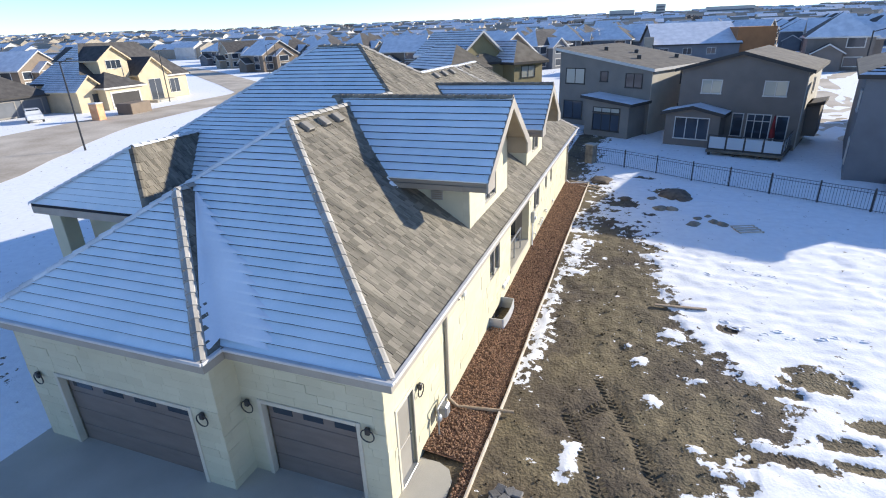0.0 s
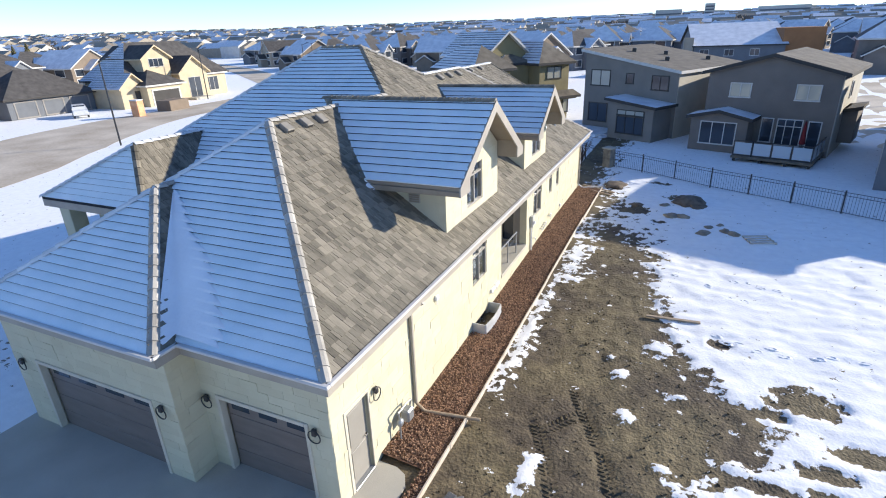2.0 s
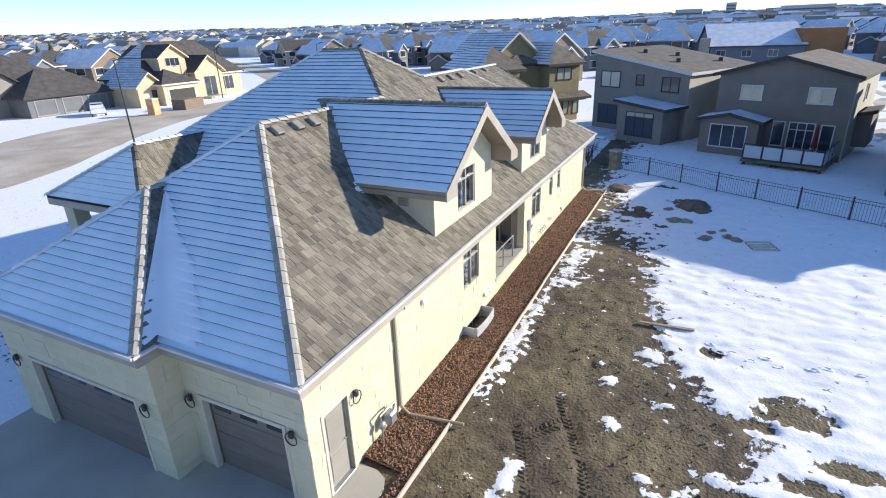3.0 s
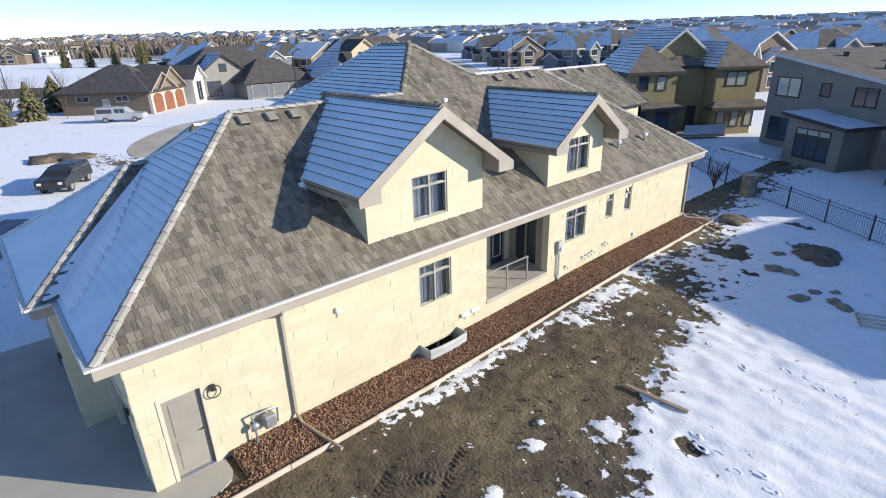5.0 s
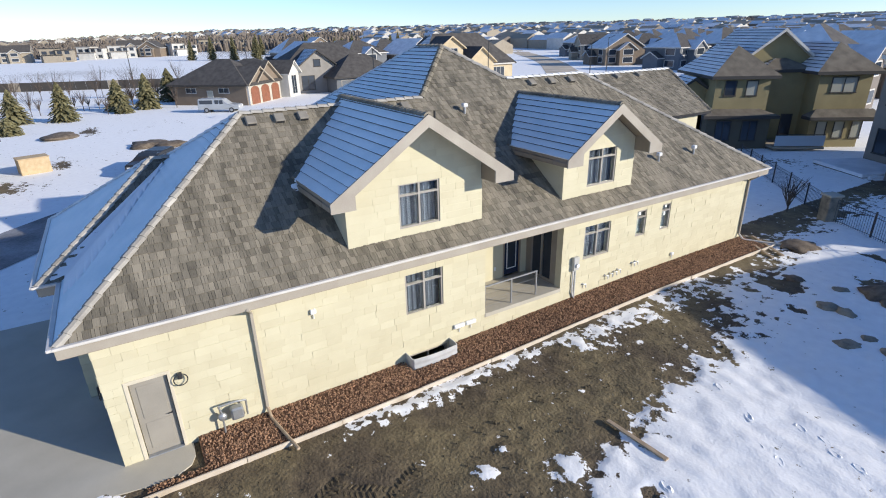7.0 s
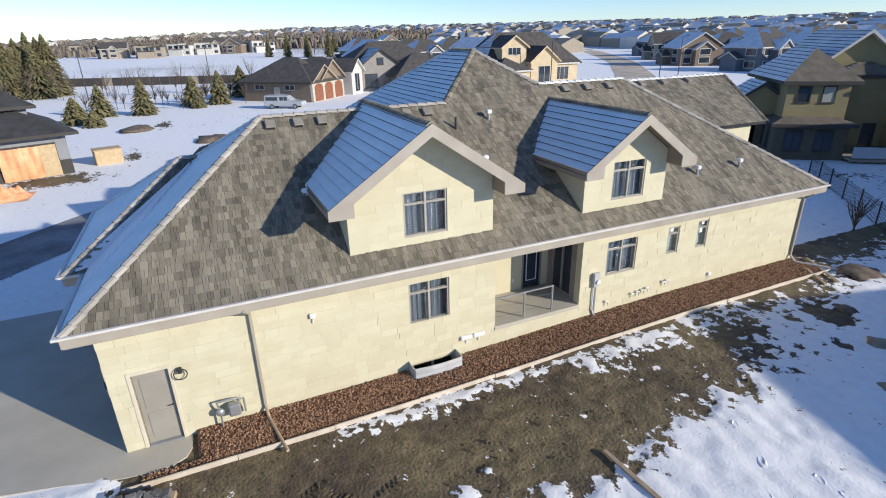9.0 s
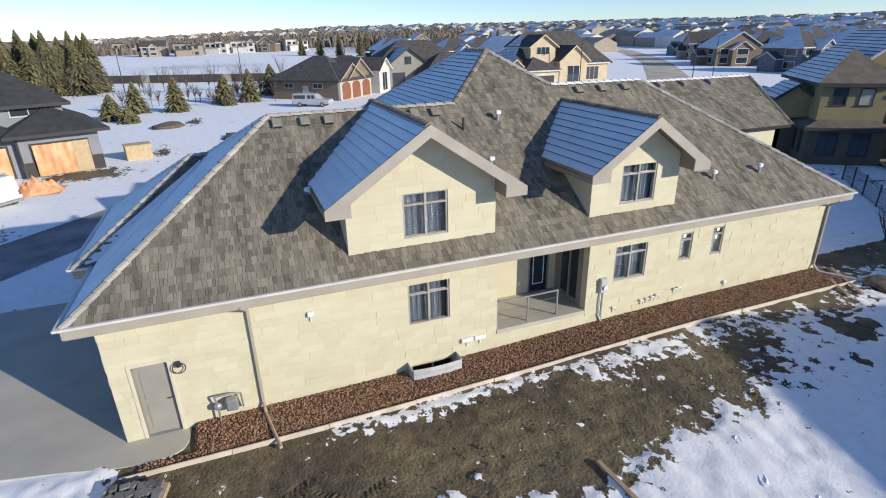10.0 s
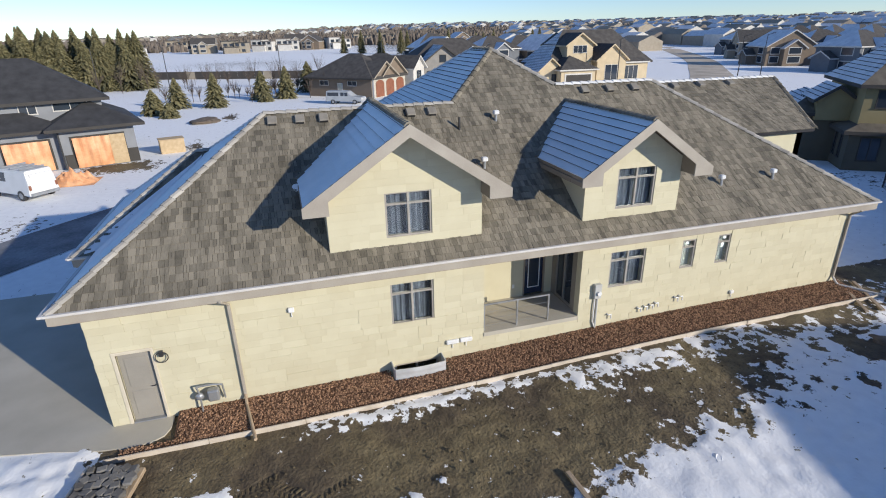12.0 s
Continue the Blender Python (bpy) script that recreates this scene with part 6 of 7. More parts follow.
# slate garages
W_SLATE = wallmat("warm_grey_siding", (0.30, 0.28, 0.255))
h = thing("neighbour_house", "slate house with three garage doors and steep roof", "house", (-79.5, 36.0, 0), 90)
block(h, 90, 0, 12.2, 0, 9, 0, 3.0, "hip", 0.7, W_BLUE, SHINGLE, 0.6, DTRIM, snow="none")
block(h, 90, -5.5, 2.5, 5, 16, 0, 4.3, "gable_y", 0.72, W_SLATE, SHINGLE, 0.6, DTRIM, snow="north")
block(h, 90, -6, 10, 8, 18, 0, 5.0, "hip", 0.65, W_BLUE, SHINGLE, 0.6, DTRIM, snow="none")
for a in (0.8, 4.6, 8.4):
    opening(h, "n", 0, a, a + 3.0, 0.0, 2.3, W_SLATE, W_BLUE, 0, 0.18)
opening(h, "n", 5, -4.6, -2.2, 0.5, 3.0, DTRIM, PANE, 1)
opening(h, "n", 5, -2.2, -0.9, 4.4, 5.7, DTRIM, PANE, 0)

# long terraces with white roofs beyond the brown house
for lab, at, rz, w, d, z in (("dark terrace with a long snow-covered roof", (4.5, 108, 0.3), 8, 15, 20, 4.9),):
    h = thing("terrace", lab, "terraced house", at, rz)
    block(h, rz, 0, w, 0, d, 0, z, "gable_x", 0.36, W_BLUE, SHINGLE, 0.4, DTRIM, snow="all")
    k = 0
    while k * 4.2 + 3.6 < w:
        opening(h, "n", 0, k * 4.2 + 1.0, k * 4.2 + 2.6, 3.0, 4.2, WTRIM, PANE, 1)
        k += 1
    if w == 15:
        box_part("clad_wall", w - 0.5, w + 6.0, 0.5, 9.0, 0, z + 2.6, W_ORANGE, h, 0.0, "rust-coloured cladding")
        box_part("chimney", -1.8, -0.2, -0.3, 1.4, 0, z + 1.4, W_TAN, h)


# ---------------------------------------------------------------- far suburb: a few kinds of house, copied along the streets
def suburb_house(label, wall, tile, w, d, z, rk, pitch, seed):
    h = thing("far_house", label, "house", (0, 0, 0), group="houses of the far streets")
    vols = [(-w / 2, w / 2, -d / 2, d / 2, z, rk, pitch), (-w / 2 + 1, -w / 2 + 5.2, -d / 2 - 2.2, -d / 2 + 1, z * 0.55, "gable_y", 0.6), (w / 2 - 2.5, w / 2 + 1.6, -2.5, 2.5, z * 0.92, "gable_x", 0.7)]
    bm = bmesh.new()
    rv, rf, ri = [], [], []
    for x0, x1, y0, y1, zz, k, pt in vols:
        add_box(bm, x0, x1, y0, y1, -1.0, zz)
        if k == "gable_y":
            tris = [[(x0, y, zz), (x1, y, zz), ((x0 + x1) / 2, y, zz + (x1 - x0) / 2 * pt)] for y in (y0, y1)]
        elif k == "gable_x":
            tris = [[(x, y0, zz), (x, y1, zz), (x, (y0 + y1) / 2, zz + (y1 - y0) / 2 * pt)] for x in (x0, x1)]
        else:
            tris = []
        for t in tris:
            bm.faces.new([bm.verts.new(p) for p in t])
        for f in roof_planes(k, x0 - 0.45, x1 + 0.45, y0 - 0.45, y1 + 0.45, zz - 0.45 * pt + 0.14, pt):
            o, u, v, n = face_axes(f)
            b, m = len(rv), len(f)
            rv += [p for p in f] + [p - Vector((0, 0, 0.25)) for p in f]
            rf += [list(range(b, b + m)), list(range(b + 2 * m - 1, b + m - 1, -1))] + [(b + i, b + m + i, b + m + (i + 1) % m, b + (i + 1) % m) for i in range(m)]
            ri += [1 if n.y < -0.12 else 0] + [2] * (m + 1)
    part("wall", bm, wall, h)
    mesh_object("roof", rv, rf, [tile, SNOW_ROOF, WTRIM], h, "dark roof, snow on its shaded slopes", ri)
    for f, at, lo, hi in (("n", -d / 2, 1.0, 3.4), ("e", w / 2, -d / 2 + 1, -d / 2 + 3), ("e", w / 2 + 1.6, -1.4, 1.4)):
        for zz in (0.8, z - 1.9):
            sg = -1 if f == "n" else 1
            for nm, e, t, mt in (("window", 0.0, 0.06, PANE), ("trim", 0.16, 0.04, WTRIM)):
                lo_, hi_ = sorted((at, at + sg * t))
                if f == "n":
                    box_part(nm, lo - e, hi + e, lo_, hi_, zz - e, zz + 1.4 + e, mt, h)
                else:
                    box_part(nm, lo_, hi_, lo - e, hi + e, zz - e, zz + 1.4 + e, mt, h)
    return h


kinds = [suburb_house("grey far house with snow on its roof", W_BLUE, SHINGLE, 9.5, 12, 5.4, "hip", 0.6, 1),
         suburb_house("tan far house with snow on its roof", W_TAN, SHINGLE, 9.5, 13, 5.2, "gable_y", 0.65, 2),
         suburb_house("white far house with a pale roof", W_WHITE, SHINGLE_BR, 10, 12, 5.6, "hip", 0.5, 3),
         suburb_house("brown far house with a dark roof", W_BROWN, SHINGLE, 11, 12, 4.8, "gable_x", 0.6, 4),
         suburb_house("dark far house with a steep roof", W_GREY, SHINGLE, 9.5, 11, 5.8, "hip", 0.75, 5)]


def modern_house(label, wall, trim):
    """A flat-roofed two-storey house of stacked boxes."""
    h = thing("far_house", label, "house", (0, 0, 0), group="houses of the far streets")
    for x0, x1, y0, y1, z in ((-5, 5, -6.5, 0.5, 6.4), (-4, 6, 0.5, 7, 5.4), (4.4, 7.5, -5, 3, 3.2)):
        box_part("wall", x0, x1, y0, y1, -1.5, z, wall, h)
        box_part("roof", x0 - 0.4, x1 + 0.4, y0 - 0.4, y1 + 0.4, z, z + 0.35, trim, h)
    for x, y0, y1 in ((5.0, -5.6, -3.4), (5.0, -2.2, -0.4), (6.0, 1.2, 3.2), (6.0, 4.4, 6.4)):
        for z in (0.7, 3.7):
            box_part("window", x, x + 0.06, y0, y1, z, z + 1.5, PANE, h)
    return h


kinds += [modern_house("white modern far house with flat roofs", W_WHITE, W_GREY), modern_house("tan modern far house with flat roofs", W_TAN, DTRIM)]
rnd = random.Random(9)
spots = []
for row in range(9):
    y = 74 + row * 21 + (row // 2) * 12
    x = -48.0 - row * 15
    while x < 150 + row * 30:
        off = (x + 72) * 0.69 + (y - 84) * 0.72
        street = -42 < off < 5 and x < -50
        if not (12 < x < 110 and y < 172) and not (-14 < x < 28 and y < 138) and not street and not (-100 < x < -24 and y < 112):
            spots.append((x + rnd.uniform(-1.5, 1.5), y + rnd.uniform(-2, 2)))
        x += 13.5 + (8 if rnd.random() < 0.12 else 0)
for row in range(3):
    x = -104 - row * 24
    y = 42.0 + row * 4
    while y < 250:
        off = (x + 72) * 0.69 + (y - 84) * 0.72
        if off < -42 or off > 5:
            spots.append((x + rnd.uniform(-1.5, 1.5), y + rnd.uniform(-1, 1)))
        y += 15
west = [(-268, -58, 5), (-345, -34, 1), (-335, -16, 6), (-352, 0, 5), (-352, 14, 5), (-350, 29, 3), (-352, 44, 5), (-420, 70, 6), (-430, 90, 6), (-300, 95, 2), (-310, 112, 3), (-420, -60, 6), (-400, 20, 1)]
west += [(35 + 3.1 * k, 112 + 13.2 * k, (4, 0, 4, 3, 0, 4, 1)[k]) for k in range(7)] + [(64 + 3.3 * k, 118 + 13.5 * k, (0, 4, 2, 0, 4, 3)[k]) for k in range(6)] + [(94 + 3.3 * k, 112 + 14 * k, (4, 0, 3, 4, 0)[k]) for k in range(5)]
first = set()
for x, y, i in [(x, y, rnd.choice((0, 0, 1, 3, 4, 4, 2, 0, 3))) for x, y in spots] + west:
    k = kinds[i]
    m = pose(x, y, float(base_height(np.array(x), np.array(y))), 0, 0, rnd.uniform(-12, 12) + rnd.choice((0, 0, -20)))
    if i not in first:
        k.matrix_basis = m
        first.add(i)
    else:
        copy_thing(k, m)

# the town on the horizon: small roofs and bare woods
vs, fs, ix = [], [], []
for i in range(2600):
    a = rnd.uniform(0.2, 3.5)
    r = 260 * math.exp(rnd.random() ** 0.8 * 1.9)
    if a > 2.72 and r < 700:
        continue
    x, y = 5 + r * math.cos(a), 3 + r * math.sin(a)
    w, d, z = rnd.uniform(8, 16) * (1 + r / 1800), rnd.uniform(8, 14), rnd.uniform(3.5, 5.5)
    g = float(rise(np.array(x), np.array(y)))
    z += g
    c = len(vs)
    vs += [(x - w / 2, y - d / 2, g - 4), (x + w / 2, y - d / 2, g - 4), (x + w / 2, y + d / 2, g - 4), (x - w / 2, y + d / 2, g - 4), (x - w / 2, y - d / 2, z), (x + w / 2, y - d / 2, z), (x + w / 2, y + d / 2, z), (x - w / 2, y + d / 2, z), (x - w / 2, y, z + 2.6), (x + w / 2, y, z + 2.6)]
    fs += [(c, c + 1, c + 5, c + 4), (c + 1, c + 2, c + 6, c + 9, c + 5), (c + 2, c + 3, c + 7, c + 6), (c + 3, c, c + 4, c + 8, c + 7), (c + 4, c + 5, c + 9, c + 8), (c + 6, c + 7, c + 8, c + 9)]
    q = rnd.randrange(4)
    ix += [q, q, q, q, 4 if rnd.random() < 0.55 else 0, 5 if rnd.random() < 0.5 else 0]
tagged(mesh_object("distant_town", vs, fs, [W_TAN, W_BLUE, W_WHITE, W_GREY, SNOW_ROOF, SHINGLE], idx=ix), "small roofs of the distant town", "town", kind="stuff")
WOODS = surface("bare_woods", (0.10, 0.082, 0.066), (0.22, 0.18, 0.145), 0.05, 0.95, 0, 0.6)
vs, fs = [], []
for i in range(32000):
    a = rnd.uniform(0.3, 3.6)
    r = 260 * math.exp(rnd.random() * 1.8)
    if (a < 2.6 and r < 620) or (a > 2.6 and r < 385):
        continue
    x, y = 5 + r * math.cos(a), 3 + r * math.sin(a)
    hgt, w = rnd.uniform(3, 6.5), rnd.uniform(0.4, 1.2) * (1 + r / 500)
    g = float(rise(np.array(x), np.array(y)))
    c = len(vs)
    for j in range(5):
        t = j / 5 * 2 * math.pi + i
        q = rnd.uniform(0.6, 1.2)
        vs.append((x + math.cos(t) * w * q, y + math.sin(t) * w * q, g + rnd.uniform(-2, 0.8)))
    for j in range(5):
        t = j / 5 * 2 * math.pi + i
        vs.append((x + math.cos(t) * w * 0.6, y + math.sin(t) * w * 0.6, g + hgt * rnd.uniform(0.55, 1.0)))
    vs.append((x, y, g + hgt))
    for j in range(5):
        n2 = (j + 1) % 5
        fs += [(c + j, c + n2, c + 5 + n2, c + 5 + j), (c + 5 + j, c + 5 + n2, c + 10)]
tagged(mesh_object("distant_woods", vs, fs, WOODS), "bare brown woods between the far houses", "woods", kind="stuff")

# Pale walls and weak window bands put the distance haze into the colours.
for lab, x, y, w, z in (("pale high-rise tower on the horizon", 10, 900, 13, 20), ("low grey block on the horizon", -44, 900, 36, 14), ("low grey block on the horizon", 100, 880, 60, 13)):
    t = thing("tower_block", lab, "tower block", (x, y, float(rise(np.array(x), np.array(y)))))
    box_part("tower", -w / 2, w / 2, 0, 18, -3, z, W_WHITE, t)
    for k in range(int(z / 4) - 1):
        box_part("window_band", -w / 2 + 1, w / 2 - 1, -0.2, 0.1, 3 + k * 4, 4.8 + k * 4, W_BLUE, t)

# ---------------------------------------------------------------- road, trees, vehicles to the west
ROADM = surface("sanded_road", (0.40, 0.33, 0.245), (0.64, 0.56, 0.45), 0.22, 0.9, 0.2, 4, stretch=(1, 1, 1))
LANES = [((-40, 11), 2.0), ((-45, 15), 5.5), ((-52, 22), 7.5), ((-57, 31), 7.0), ((-60, 41), 5.6), ((-61, 52), 4.4), ((-62, 64), 4.2), ((-64, 76), 4.2), ((-72, 84), 4.2), ((-96, 104), 4.2), ((-140, 138), 4.2), ((-235, 200), 4.2)]
pts = [Vector(p) for p, w in LANES]
vs, fs = [], []
curve = []
for i in range(len(pts) - 1):
    p0, p1, p2, p3 = pts[max(i - 1, 0)], pts[i], pts[i + 1], pts[min(i + 2, len(pts) - 1)]
    for k in range(8):
        t = k / 8
        curve.append(0.5 * ((2 * p1) + (p2 - p0) * t + (2 * p0 - 5 * p1 + 4 * p2 - p3) * t * t + (3 * p1 - p0 - 3 * p2 + p3) * t ** 3))
for i, p in enumerate(curve):
    q = curve[min(i + 1, len(curve) - 1)] - curve[max(i - 1, 0)]
    nrm = Vector((-q.y, q.x)).normalized()
    for j in range(5):
        s = (j - 2) * 0.5 * (LANES[i // 8][1] + (LANES[min(i // 8 + 1, 11)][1] - LANES[i // 8][1]) * (i % 8) / 8)
        e = p + nrm * s
        vs.append((e.x, e.y, float(base_height(np.array(e.x), np.array(e.y))) + 0.03 + 0.05 * (1 - abs(j - 2) / 2)))
for i in range(len(curve) - 1):
    for j in range(4):
        a = i * 5 + j
        fs.append((a, a + 1, a + 6, a + 5))
tagged(mesh_object("road", vs, fs, ROADM), "sanded winter road curving past the houses", "road", kind="structure")

vs, fs = [], []
back = [Vector(p) for p in ((20.5, 39), (20.5, 46), (21.5, 56), (24.5, 72), (29, 90), (38, 108), (46, 130), (56, 170))]
for i, p in enumerate(back):
    q = back[min(i + 1, 7)] - back[max(i - 1, 0)]
    nrm = Vector((-q.y, q.x)).normalized()
    for j in (-1, 0, 1):
        e = p + nrm * j * 3.4
        vs.append((e.x, e.y, float(base_height(np.array(e.x), np.array(e.y))) + (0.06 if j == 0 else 0.03)))
for i in range(7):
    for j in range(2):
        a = i * 3 + j
        fs.append((a, a + 1, a + 4, a + 3))
tagged(mesh_object("back_road", vs, fs, ROADM), "sanded street behind the neighbouring houses", "road", kind="structure")
LANEM = surface("wet_lane", (0.10, 0.10, 0.105), (0.30, 0.30, 0.31), 0.5, 0.7, 0.1, 8)
vs, fs = [], []
lane = [Vector(p) for p in ((-6.5, -15.5), (-11.5, -10.8), (-16.6, -7.0), (-21.5, -3.0), (-26.0, 1.0))]
for i, p in enumerate(lane):
    q = lane[min(i + 1, 4)] - lane[max(i - 1, 0)]
    nrm = Vector((-q.y, q.x)).normalized()
    for j in (-1, 0, 1):
        e = p + nrm * j * 2.2
        vs.append((e.x, e.y, float(base_height(np.array(e.x), np.array(e.y))) + (0.05 if j == 0 else 0.03)))
for i in range(4):
    for j in range(2):
        a = i * 3 + j
        fs.append((a, a + 1, a + 4, a + 3))
tagged(mesh_object("lane", vs, fs, LANEM), "dark wet lane between strips of snow", "lane", kind="structure")
NEEDLE = surface("spruce_needles", (0.07, 0.07, 0.032), (0.30, 0.265, 0.13), 1.2, 0.9, 0.2, 12, 0.5, island=True)
BARK = surface("bark", (0.06, 0.045, 0.035), (0.13, 0.10, 0.08), 3, 0.95, 0.4, 20)


def spruce(x, y, hgt, wid, seed, label="dark green spruce standing in the snow"):
    r_ = random.Random(seed)
    t = thing("spruce_tree", label, "tree", (x, y, -0.15), group="spruces")
    bm = bmesh.new()
    add_tube(bm, (0, 0, 0), (0, 0, hgt * 0.95), hgt * 0.018 + 0.04, 0.02, 8)
    part("trunk", bm, BARK, t)
    vs, fs = [], []
    n = int(320 + hgt * 95)
    for i in range(n):
        s = (i / n) ** 0.85
        z = hgt * (0.04 + 0.94 * s)
        R = wid * (1 - s) ** 0.8 * r_.uniform(0.35, 1.25) + 0.08
        a = i * 2.399963 + r_.uniform(-0.4, 0.4)
        c, sn = math.cos(a), math.sin(a)
        drop = 0.22 * R + r_.uniform(0, 0.1) * R
        hw = (0.11 + 0.075 * R) * r_.uniform(0.5, 1.2)
        b = len(vs)
        for f, wv, dz in ((0.05, 0.15, 0.12), (0.55, 1.0, 0.02), (0.82, 0.75, -0.4), (1.0, 0.12, -0.75)):
            for sg in (-1, 1):
                k = wv * hw * sg * r_.uniform(0.7, 1.2)
                vs.append((c * R * f - sn * k, sn * R * f + c * k, z + dz * drop + r_.uniform(-0.06, 0.06)))
            vs.append((c * R * f, sn * R * f, z + dz * drop - 0.12 * hw - 0.05))
        for q in range(3):
            o = b + q * 3
            fs += [(o, o + 3, o + 5, o + 2), (o + 2, o + 5, o + 4, o + 1), (o, o + 1, o + 4, o + 3)]
    mesh_object("crown", vs, fs, NEEDLE, t)


rnd = random.Random(31)
for i in range(50):
    spruce(-108 - rnd.uniform(0, 9), -48 + i * 0.54 + rnd.uniform(-1, 1), rnd.uniform(8.8, 12.6), rnd.uniform(2.6, 3.6), 100 + i, "tall green spruce in a dense row")
for x, y, hh, w in ((-66.8, -11.0, 3.4, 1.9), (-63.2, -8.6, 2.0, 1.5), (-73.0, -9.0, 4.4, 1.8), (-72.2, -3.8, 5.0, 1.8), (-80.0, 2.6, 4.6, 2.0), (-80.0, 6.4, 5.2, 1.9), (-89.0, 10.4, 5.4, 2.2), (-76.5, 3.0, 2.0, 1.3)):
    spruce(x, y, hh, w, int(-x * 7), "young spruce in the snowy verge")
for i in range(14):
    spruce(-250 - rnd.uniform(0, 60), 40 + i * 8, rnd.uniform(9.5, 12), 2.4, 300 + i, "far spruce above the roofs")


def bare_tree(x, y, hgt, seed, label="bare young tree in the snow"):
    r_ = random.Random(seed)
    t = thing("bare_tree", label, "tree", (x, y, 0.0), group="bare trees")
    bm = bmesh.new()
    add_tube(bm, (0, 0, -0.2), (0, 0, hgt * 0.4), 0.05, 0.035, 6)
    part("trunk", bm, BARK, t)
    bm = bmesh.new()
    for i in range(26):
        z0_ = hgt * r_.uniform(0.2, 0.4)
        a = r_.uniform(0, 6.28)
        e = Vector((math.cos(a), math.sin(a), 0)) * hgt * r_.uniform(0.1, 0.32) + Vector((0, 0, hgt * r_.uniform(0.6, 1.0)))
        m = Vector((0, 0, z0_)).lerp(e, 0.5) + Vector((r_.uniform(-0.1, 0.1), r_.uniform(-0.1, 0.1), 0))
        add_tube(bm, (0, 0, z0_), m, 0.022, 0.016, 4)
        add_tube(bm, m, e, 0.016, 0.006, 4)
        e2 = e + Vector((r_.uniform(-0.3, 0.3), r_.uniform(-0.3, 0.3), r_.uniform(-0.1, 0.3))) * hgt * 0.2
        add_tube(bm, m, e2, 0.012, 0.005, 4)
    part("twig_crown", bm, BARK, t)


bare_tree(-0.9, 30.6, 2.2, 1)
for i in range(9):
    bare_tree(-74 - rnd.uniform(0, 14), -8 + i * 3.0, rnd.uniform(2.5, 4.5), 10 + i)
for i in range(18):
    bare_tree(-98 - rnd.uniform(0, 10), -26 + i * 2.5 + rnd.uniform(-1, 1), rnd.uniform(4.0, 6.5), 80 + i, "thin bare tree before the far fence")
for i in range(22):
    bare_tree(-75 - i * 0.9 - rnd.uniform(0, 5), -12 + i * 1.5 + rnd.uniform(-2, 2), rnd.uniform(1.2, 3.4), 40 + i, "leafless shrub in the snowy verge")


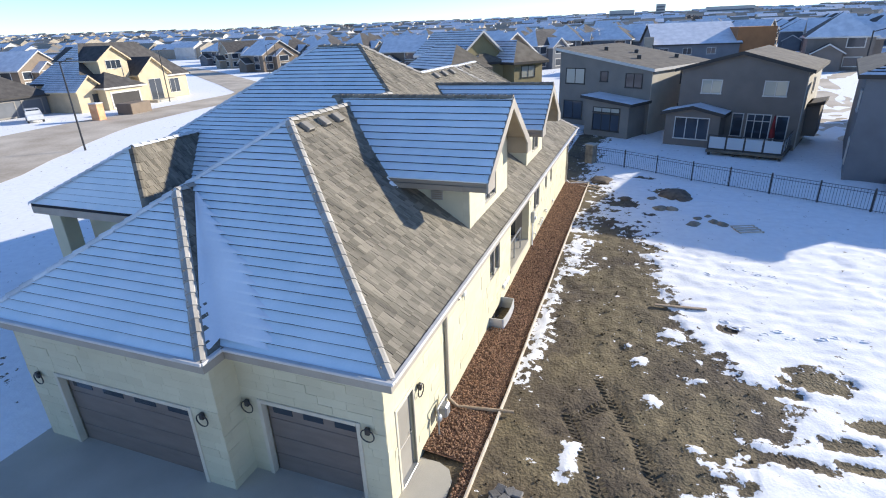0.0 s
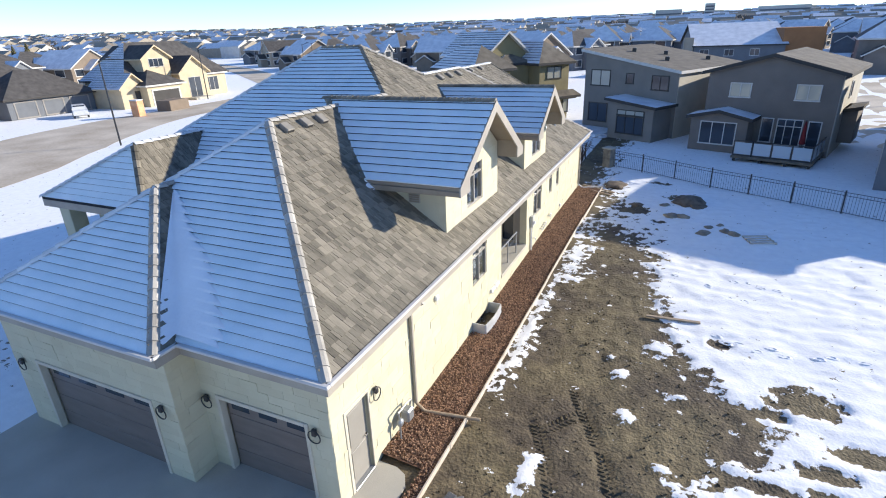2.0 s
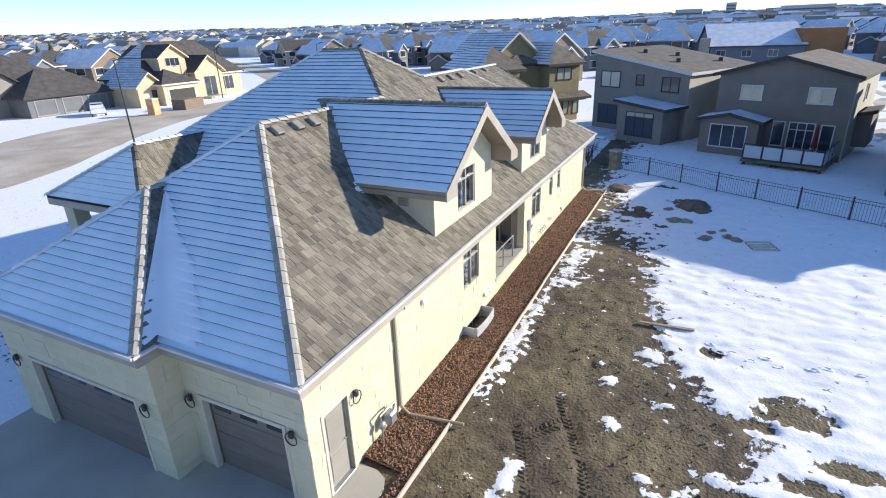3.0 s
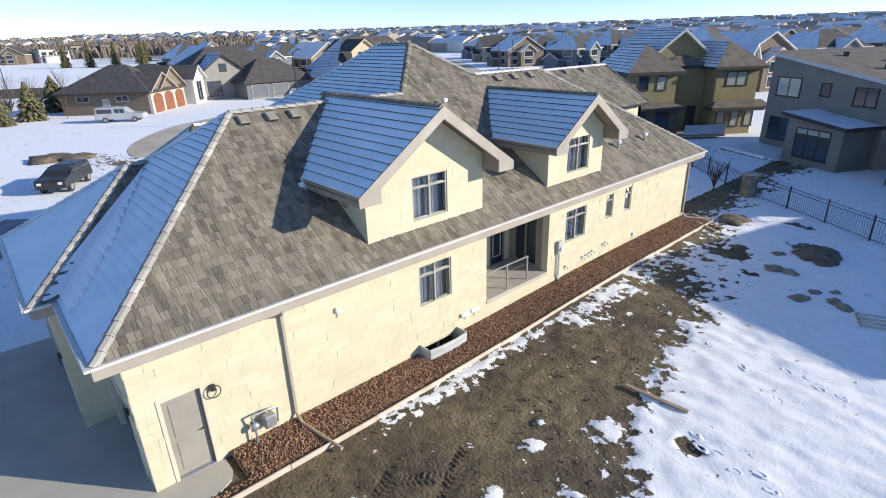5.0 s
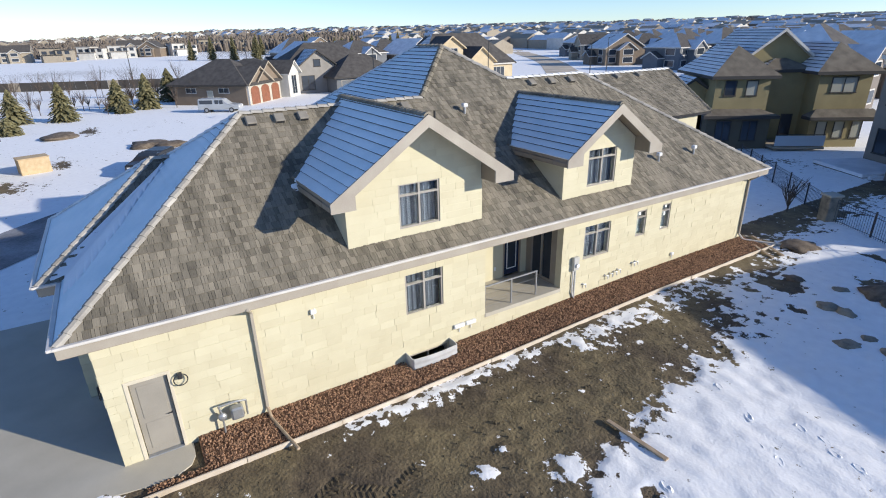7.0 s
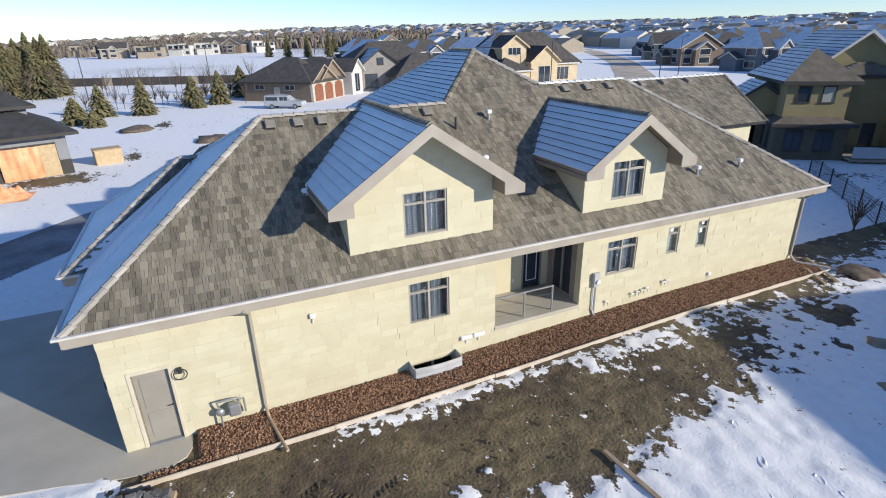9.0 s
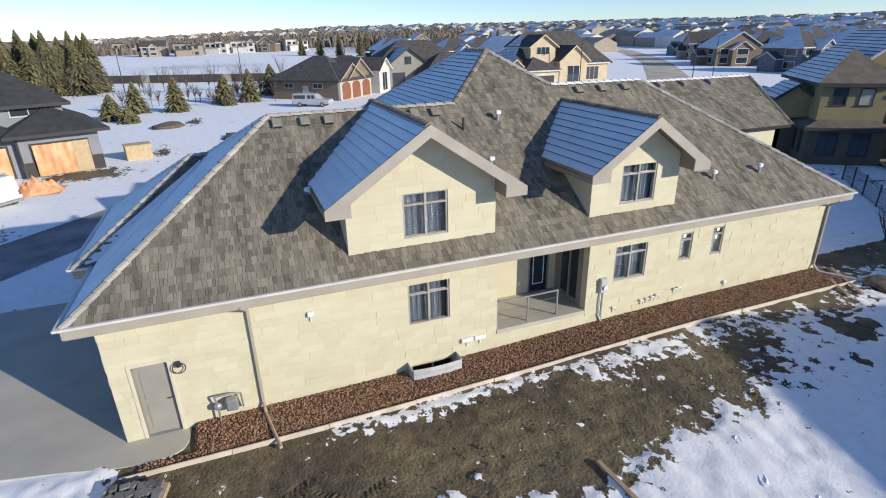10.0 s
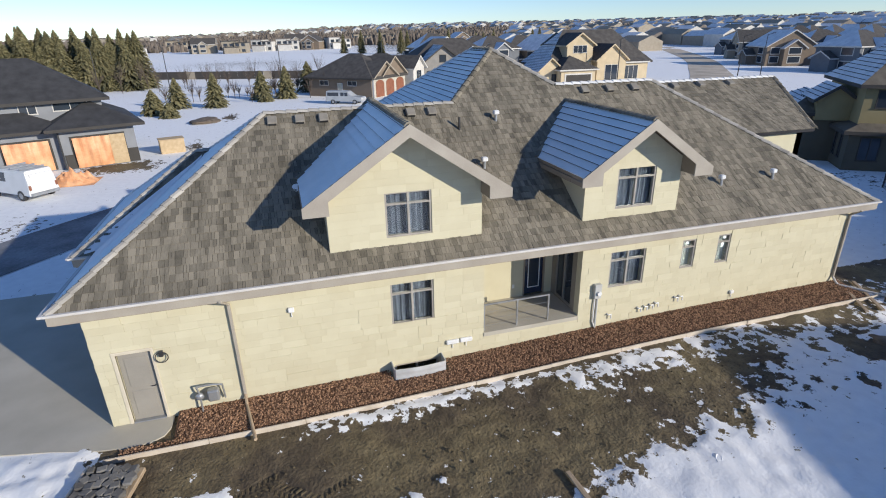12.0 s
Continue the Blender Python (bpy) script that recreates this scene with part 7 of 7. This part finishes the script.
def car(name, label, at, rz, L, W, H, paint, van):
    c = thing(name, label, "car", at, rz)
    hood = 0.22 if van else 0.30
    prof = [(0, 0.35), (0, 0.80), (0.05, 0.95), (L * hood, 1.05), (L * (hood + 0.13), H), (L * 0.97, H), (L, H * 0.6), (L, 0.35)]
    if not van:
        prof = [(0, 0.4), (0, 0.85), (0.08, 1.0), (L * 0.27, 1.08), (L * 0.40, H * 0.97), (L * 0.58, H * 0.97), (L * 0.60, H), (L * 0.985, H), (L, 1.0), (L, 0.4)]
    bm = bmesh.new()
    rows = []
    for s, ins in ((-1, 0.0), (1, 0.0)):
        rows.append([bm.verts.new((x, s * (W / 2 - (0.14 if z > 1.1 else 0.0)), z)) for x, z in prof])
    k = len(prof)
    bm.faces.new(rows[0])
    bm.faces.new(rows[1][::-1])
    for i in range(k):
        bm.faces.new((rows[0][i], rows[1][i], rows[1][(i + 1) % k], rows[0][(i + 1) % k]))
    bmesh.ops.bevel(bm, geom=bm.edges[:], offset=0.06, segments=2, affect="EDGES")
    part("body", bm, paint, c)
    gx0, gx1 = L * (hood + 0.12), L * 0.92
    cuts = ((gx0, gx0 + 0.9),) if van else ((L * 0.38, L * 0.47), (L * 0.49, L * 0.58), (L * 0.64, L * 0.95))
    for a, b in cuts:
        for s in (-1, 1):
            y0_, y1_ = sorted((s * (W / 2 - 0.16), s * (W / 2 - 0.05)))
            box_part("side_window", a, b, y0_, y1_, 1.15, H - 0.2, PANE, c, 0.02)
    m = Matrix.Translation((L * (hood + 0.065), 0, (1.05 + H) / 2)) @ Matrix.Rotation(-math.atan2(H - 1.05, L * 0.13), 4, "Y")
    bm = bmesh.new()
    add_box(bm, -0.38, 0.38, -W / 2 + 0.22, W / 2 - 0.22, 0.0, 0.07, 0.02, m=m)
    part("windscreen", bm, PANE, c)
    box_part("rear_window", L - 0.12, L + 0.01, -W / 2 + 0.3, W / 2 - 0.3, H * 0.66, H - 0.22, PANE if not van else paint, c, 0.02)
    for x in (L * 0.19, L * 0.80):
        for s in (-1, 1):
            bm = bmesh.new()
            add_tube(bm, (x, s * (W / 2 - 0.22), 0.34), (x, s * (W / 2 + 0.01), 0.34), 0.34, seg=18)
            w = part("wheel", bm, BLACK, c)
            bm = bmesh.new()
            add_tube(bm, (x, s * (W / 2), 0.34), (x, s * (W / 2 + 0.025), 0.34), 0.2, seg=12)
            part("rim", bm, GREYMETAL, w)
    for s in (-1, 1):
        box_part("headlight", -0.01, 0.1, s * W * 0.34 - 0.14, s * W * 0.34 + 0.14, 0.68, 0.84, WHITE, c, 0.02)
        box_part("tail_light", L - 0.08, L + 0.012, s * W * 0.42 - 0.07, s * W * 0.42 + 0.07, 0.75, 1.05, RED, c, 0.01)
    box_part("bumper", L - 0.05, L + 0.1, -W / 2 + 0.08, W / 2 - 0.08, 0.35, 0.55, GREYMETAL, c, 0.03)
    if van:
        for i in range(3):
            box_part("roof_rack", L * (0.45 + 0.2 * i), L * (0.45 + 0.2 * i) + 0.06, -W / 2 + 0.2, W / 2 - 0.2, H + 0.03, H + 0.12, GREYMETAL, c)
    return c


PAINT_W = surface("white_car_paint", (0.66, 0.66, 0.65), (0.74, 0.74, 0.73), 1.0, 0.25, 0, 30)
PAINT_S = surface("silver_car_paint", (0.45, 0.46, 0.46), (0.55, 0.56, 0.56), 1.0, 0.3, 0, 30, metal=0.3)
car("cargo_van", "white cargo van with a roof rack", (-28.9, -13.7, -0.08), 50, 4.8, 1.9, 1.95, PAINT_W, True)
car("pickup_truck", "silver pickup with a topper on its bed", (-67.0, 17.0, -0.08), 240, 5.6, 1.95, 1.85, PAINT_S, False)
car("parked_car", "white car parked by the garage", (-70.8, 40.2, -0.08), 150, 4.6, 1.85, 1.6, PAINT_W, False)
car("parked_car", "dark car parked in the driveway", (-31.8, 2.2, -0.08), 150, 4.6, 1.85, 1.5, BLACK, False)
pt = thing("portable_toilet", "orange portable toilet by the road", "portable toilet", (-63.5, 43.5, -0.08), 10)
box_part("cabin", -0.6, 0.6, -0.6, 0.6, 0, 2.1, TARP, pt, 0.05)
box_part("roof", -0.64, 0.64, -0.64, 0.64, 2.1, 2.25, WHITE, pt, 0.06)
bn = thing("dumpster", "brown steel waste bin by the cream house", "waste bin", (-64.5, 50.0, -0.08), 10)
box_part("bin_body", -1.2, 1.2, -2.0, 2.0, 0, 1.5, W_BROWN, bn, 0.05)


def lamp_post(x, y, hgt):
    p = thing("street_lamp", "tall black street lamp", "street lamp", (x, y, -0.1), group="street lamps")
    bm = bmesh.new()
    add_tube(bm, (0, 0, 0), (0, 0, hgt), 0.09, 0.06, 8)
    part("pole", bm, BLACK, p)
    tube_part("arm", [(0, 0, hgt - 0.1), (1.3, 0, hgt + 0.25)], 0.04, BLACK, p)
    box_part("lantern", 1.1, 1.7, -0.12, 0.12, hgt + 0.2, hgt + 0.32, BLACK, p, 0.03)


for x, y in ((-45.6, 27.8), (-66.5, 84.0), (-75.0, 98.0), (-98.0, -14.0), (-104.0, 6.0), (-110.0, 28.0), (22.0, 52.0), (30.0, 70.0), (-100, -26), (-70.5, 62.0)):
    lamp_post(x, y, 8.0)
wf = thing("far_fence", "dark timber fence along the far field", "fence")
for i in range(44):
    a, b = Vector((-150, -52)).lerp(Vector((-112, 36)), i / 44), Vector((-150, -52)).lerp(Vector((-112, 36)), (i + 0.97) / 44)
    bm = bmesh.new()
    d = b - a
    add_box(bm, 0, d.length, -0.05, 0.05, -0.3, 1.7, m=Matrix.Translation((a.x, a.y, 0)) @ Matrix.Rotation(math.atan2(d.y, d.x), 4, "Z"))
    part("panel", bm, DTRIM if i % 9 else W_TAN, wf)
for i, (x, y, s, f) in enumerate(((-46.0, 4.2, 1.5, 0.25), (-44.6, 5.6, 1.1, 0.3), (-57.5, -3.8, 1.6, 0.22), (-45.2, 3.4, 0.9, 0.4))):
    rock(x, y, s, f, 60 + i, DIRT, "earth_mound", "pile of earth and rubble in the snow")
# stacked pavers at the corner of the yard
pv = thing("paver_stack", "pallet heaped with broken grey stone pavers", "pavers", (2.42, 0.42, gz(0.3) + 0.02), 78)
box_part("pallet", -0.62, 0.62, -0.62, 0.62, 0, 0.12, TIMBER, pv, 0.01)
box_part("side_board", -0.70, -0.63, -0.66, 0.66, 0.0, 0.24, EDGING, pv, 0.01)
PAVER = surface("broken_paver", (0.09, 0.085, 0.08), (0.22, 0.21, 0.195), 3, 0.9, 0.4, 30, 0.6)
rr = random.Random(3)
for k in range(2):
    for i in range(6):
        for j in range(5):
            bm = bmesh.new()
            add_box(bm, -rr.uniform(0.07, 0.13), rr.uniform(0.07, 0.12), -rr.uniform(0.08, 0.14), rr.uniform(0.08, 0.13), 0, 0.08, 0.015,
                    m=pose(-0.48 + i * 0.19 + rr.uniform(-0.04, 0.04), -0.46 + j * 0.23 + rr.uniform(-0.04, 0.04), 0.125 + k * 0.085, rr.uniform(-9, 9) * k, rr.uniform(-9, 9) * k, rr.uniform(-40, 40)))
            part("paver", bm, PAVER, pv)
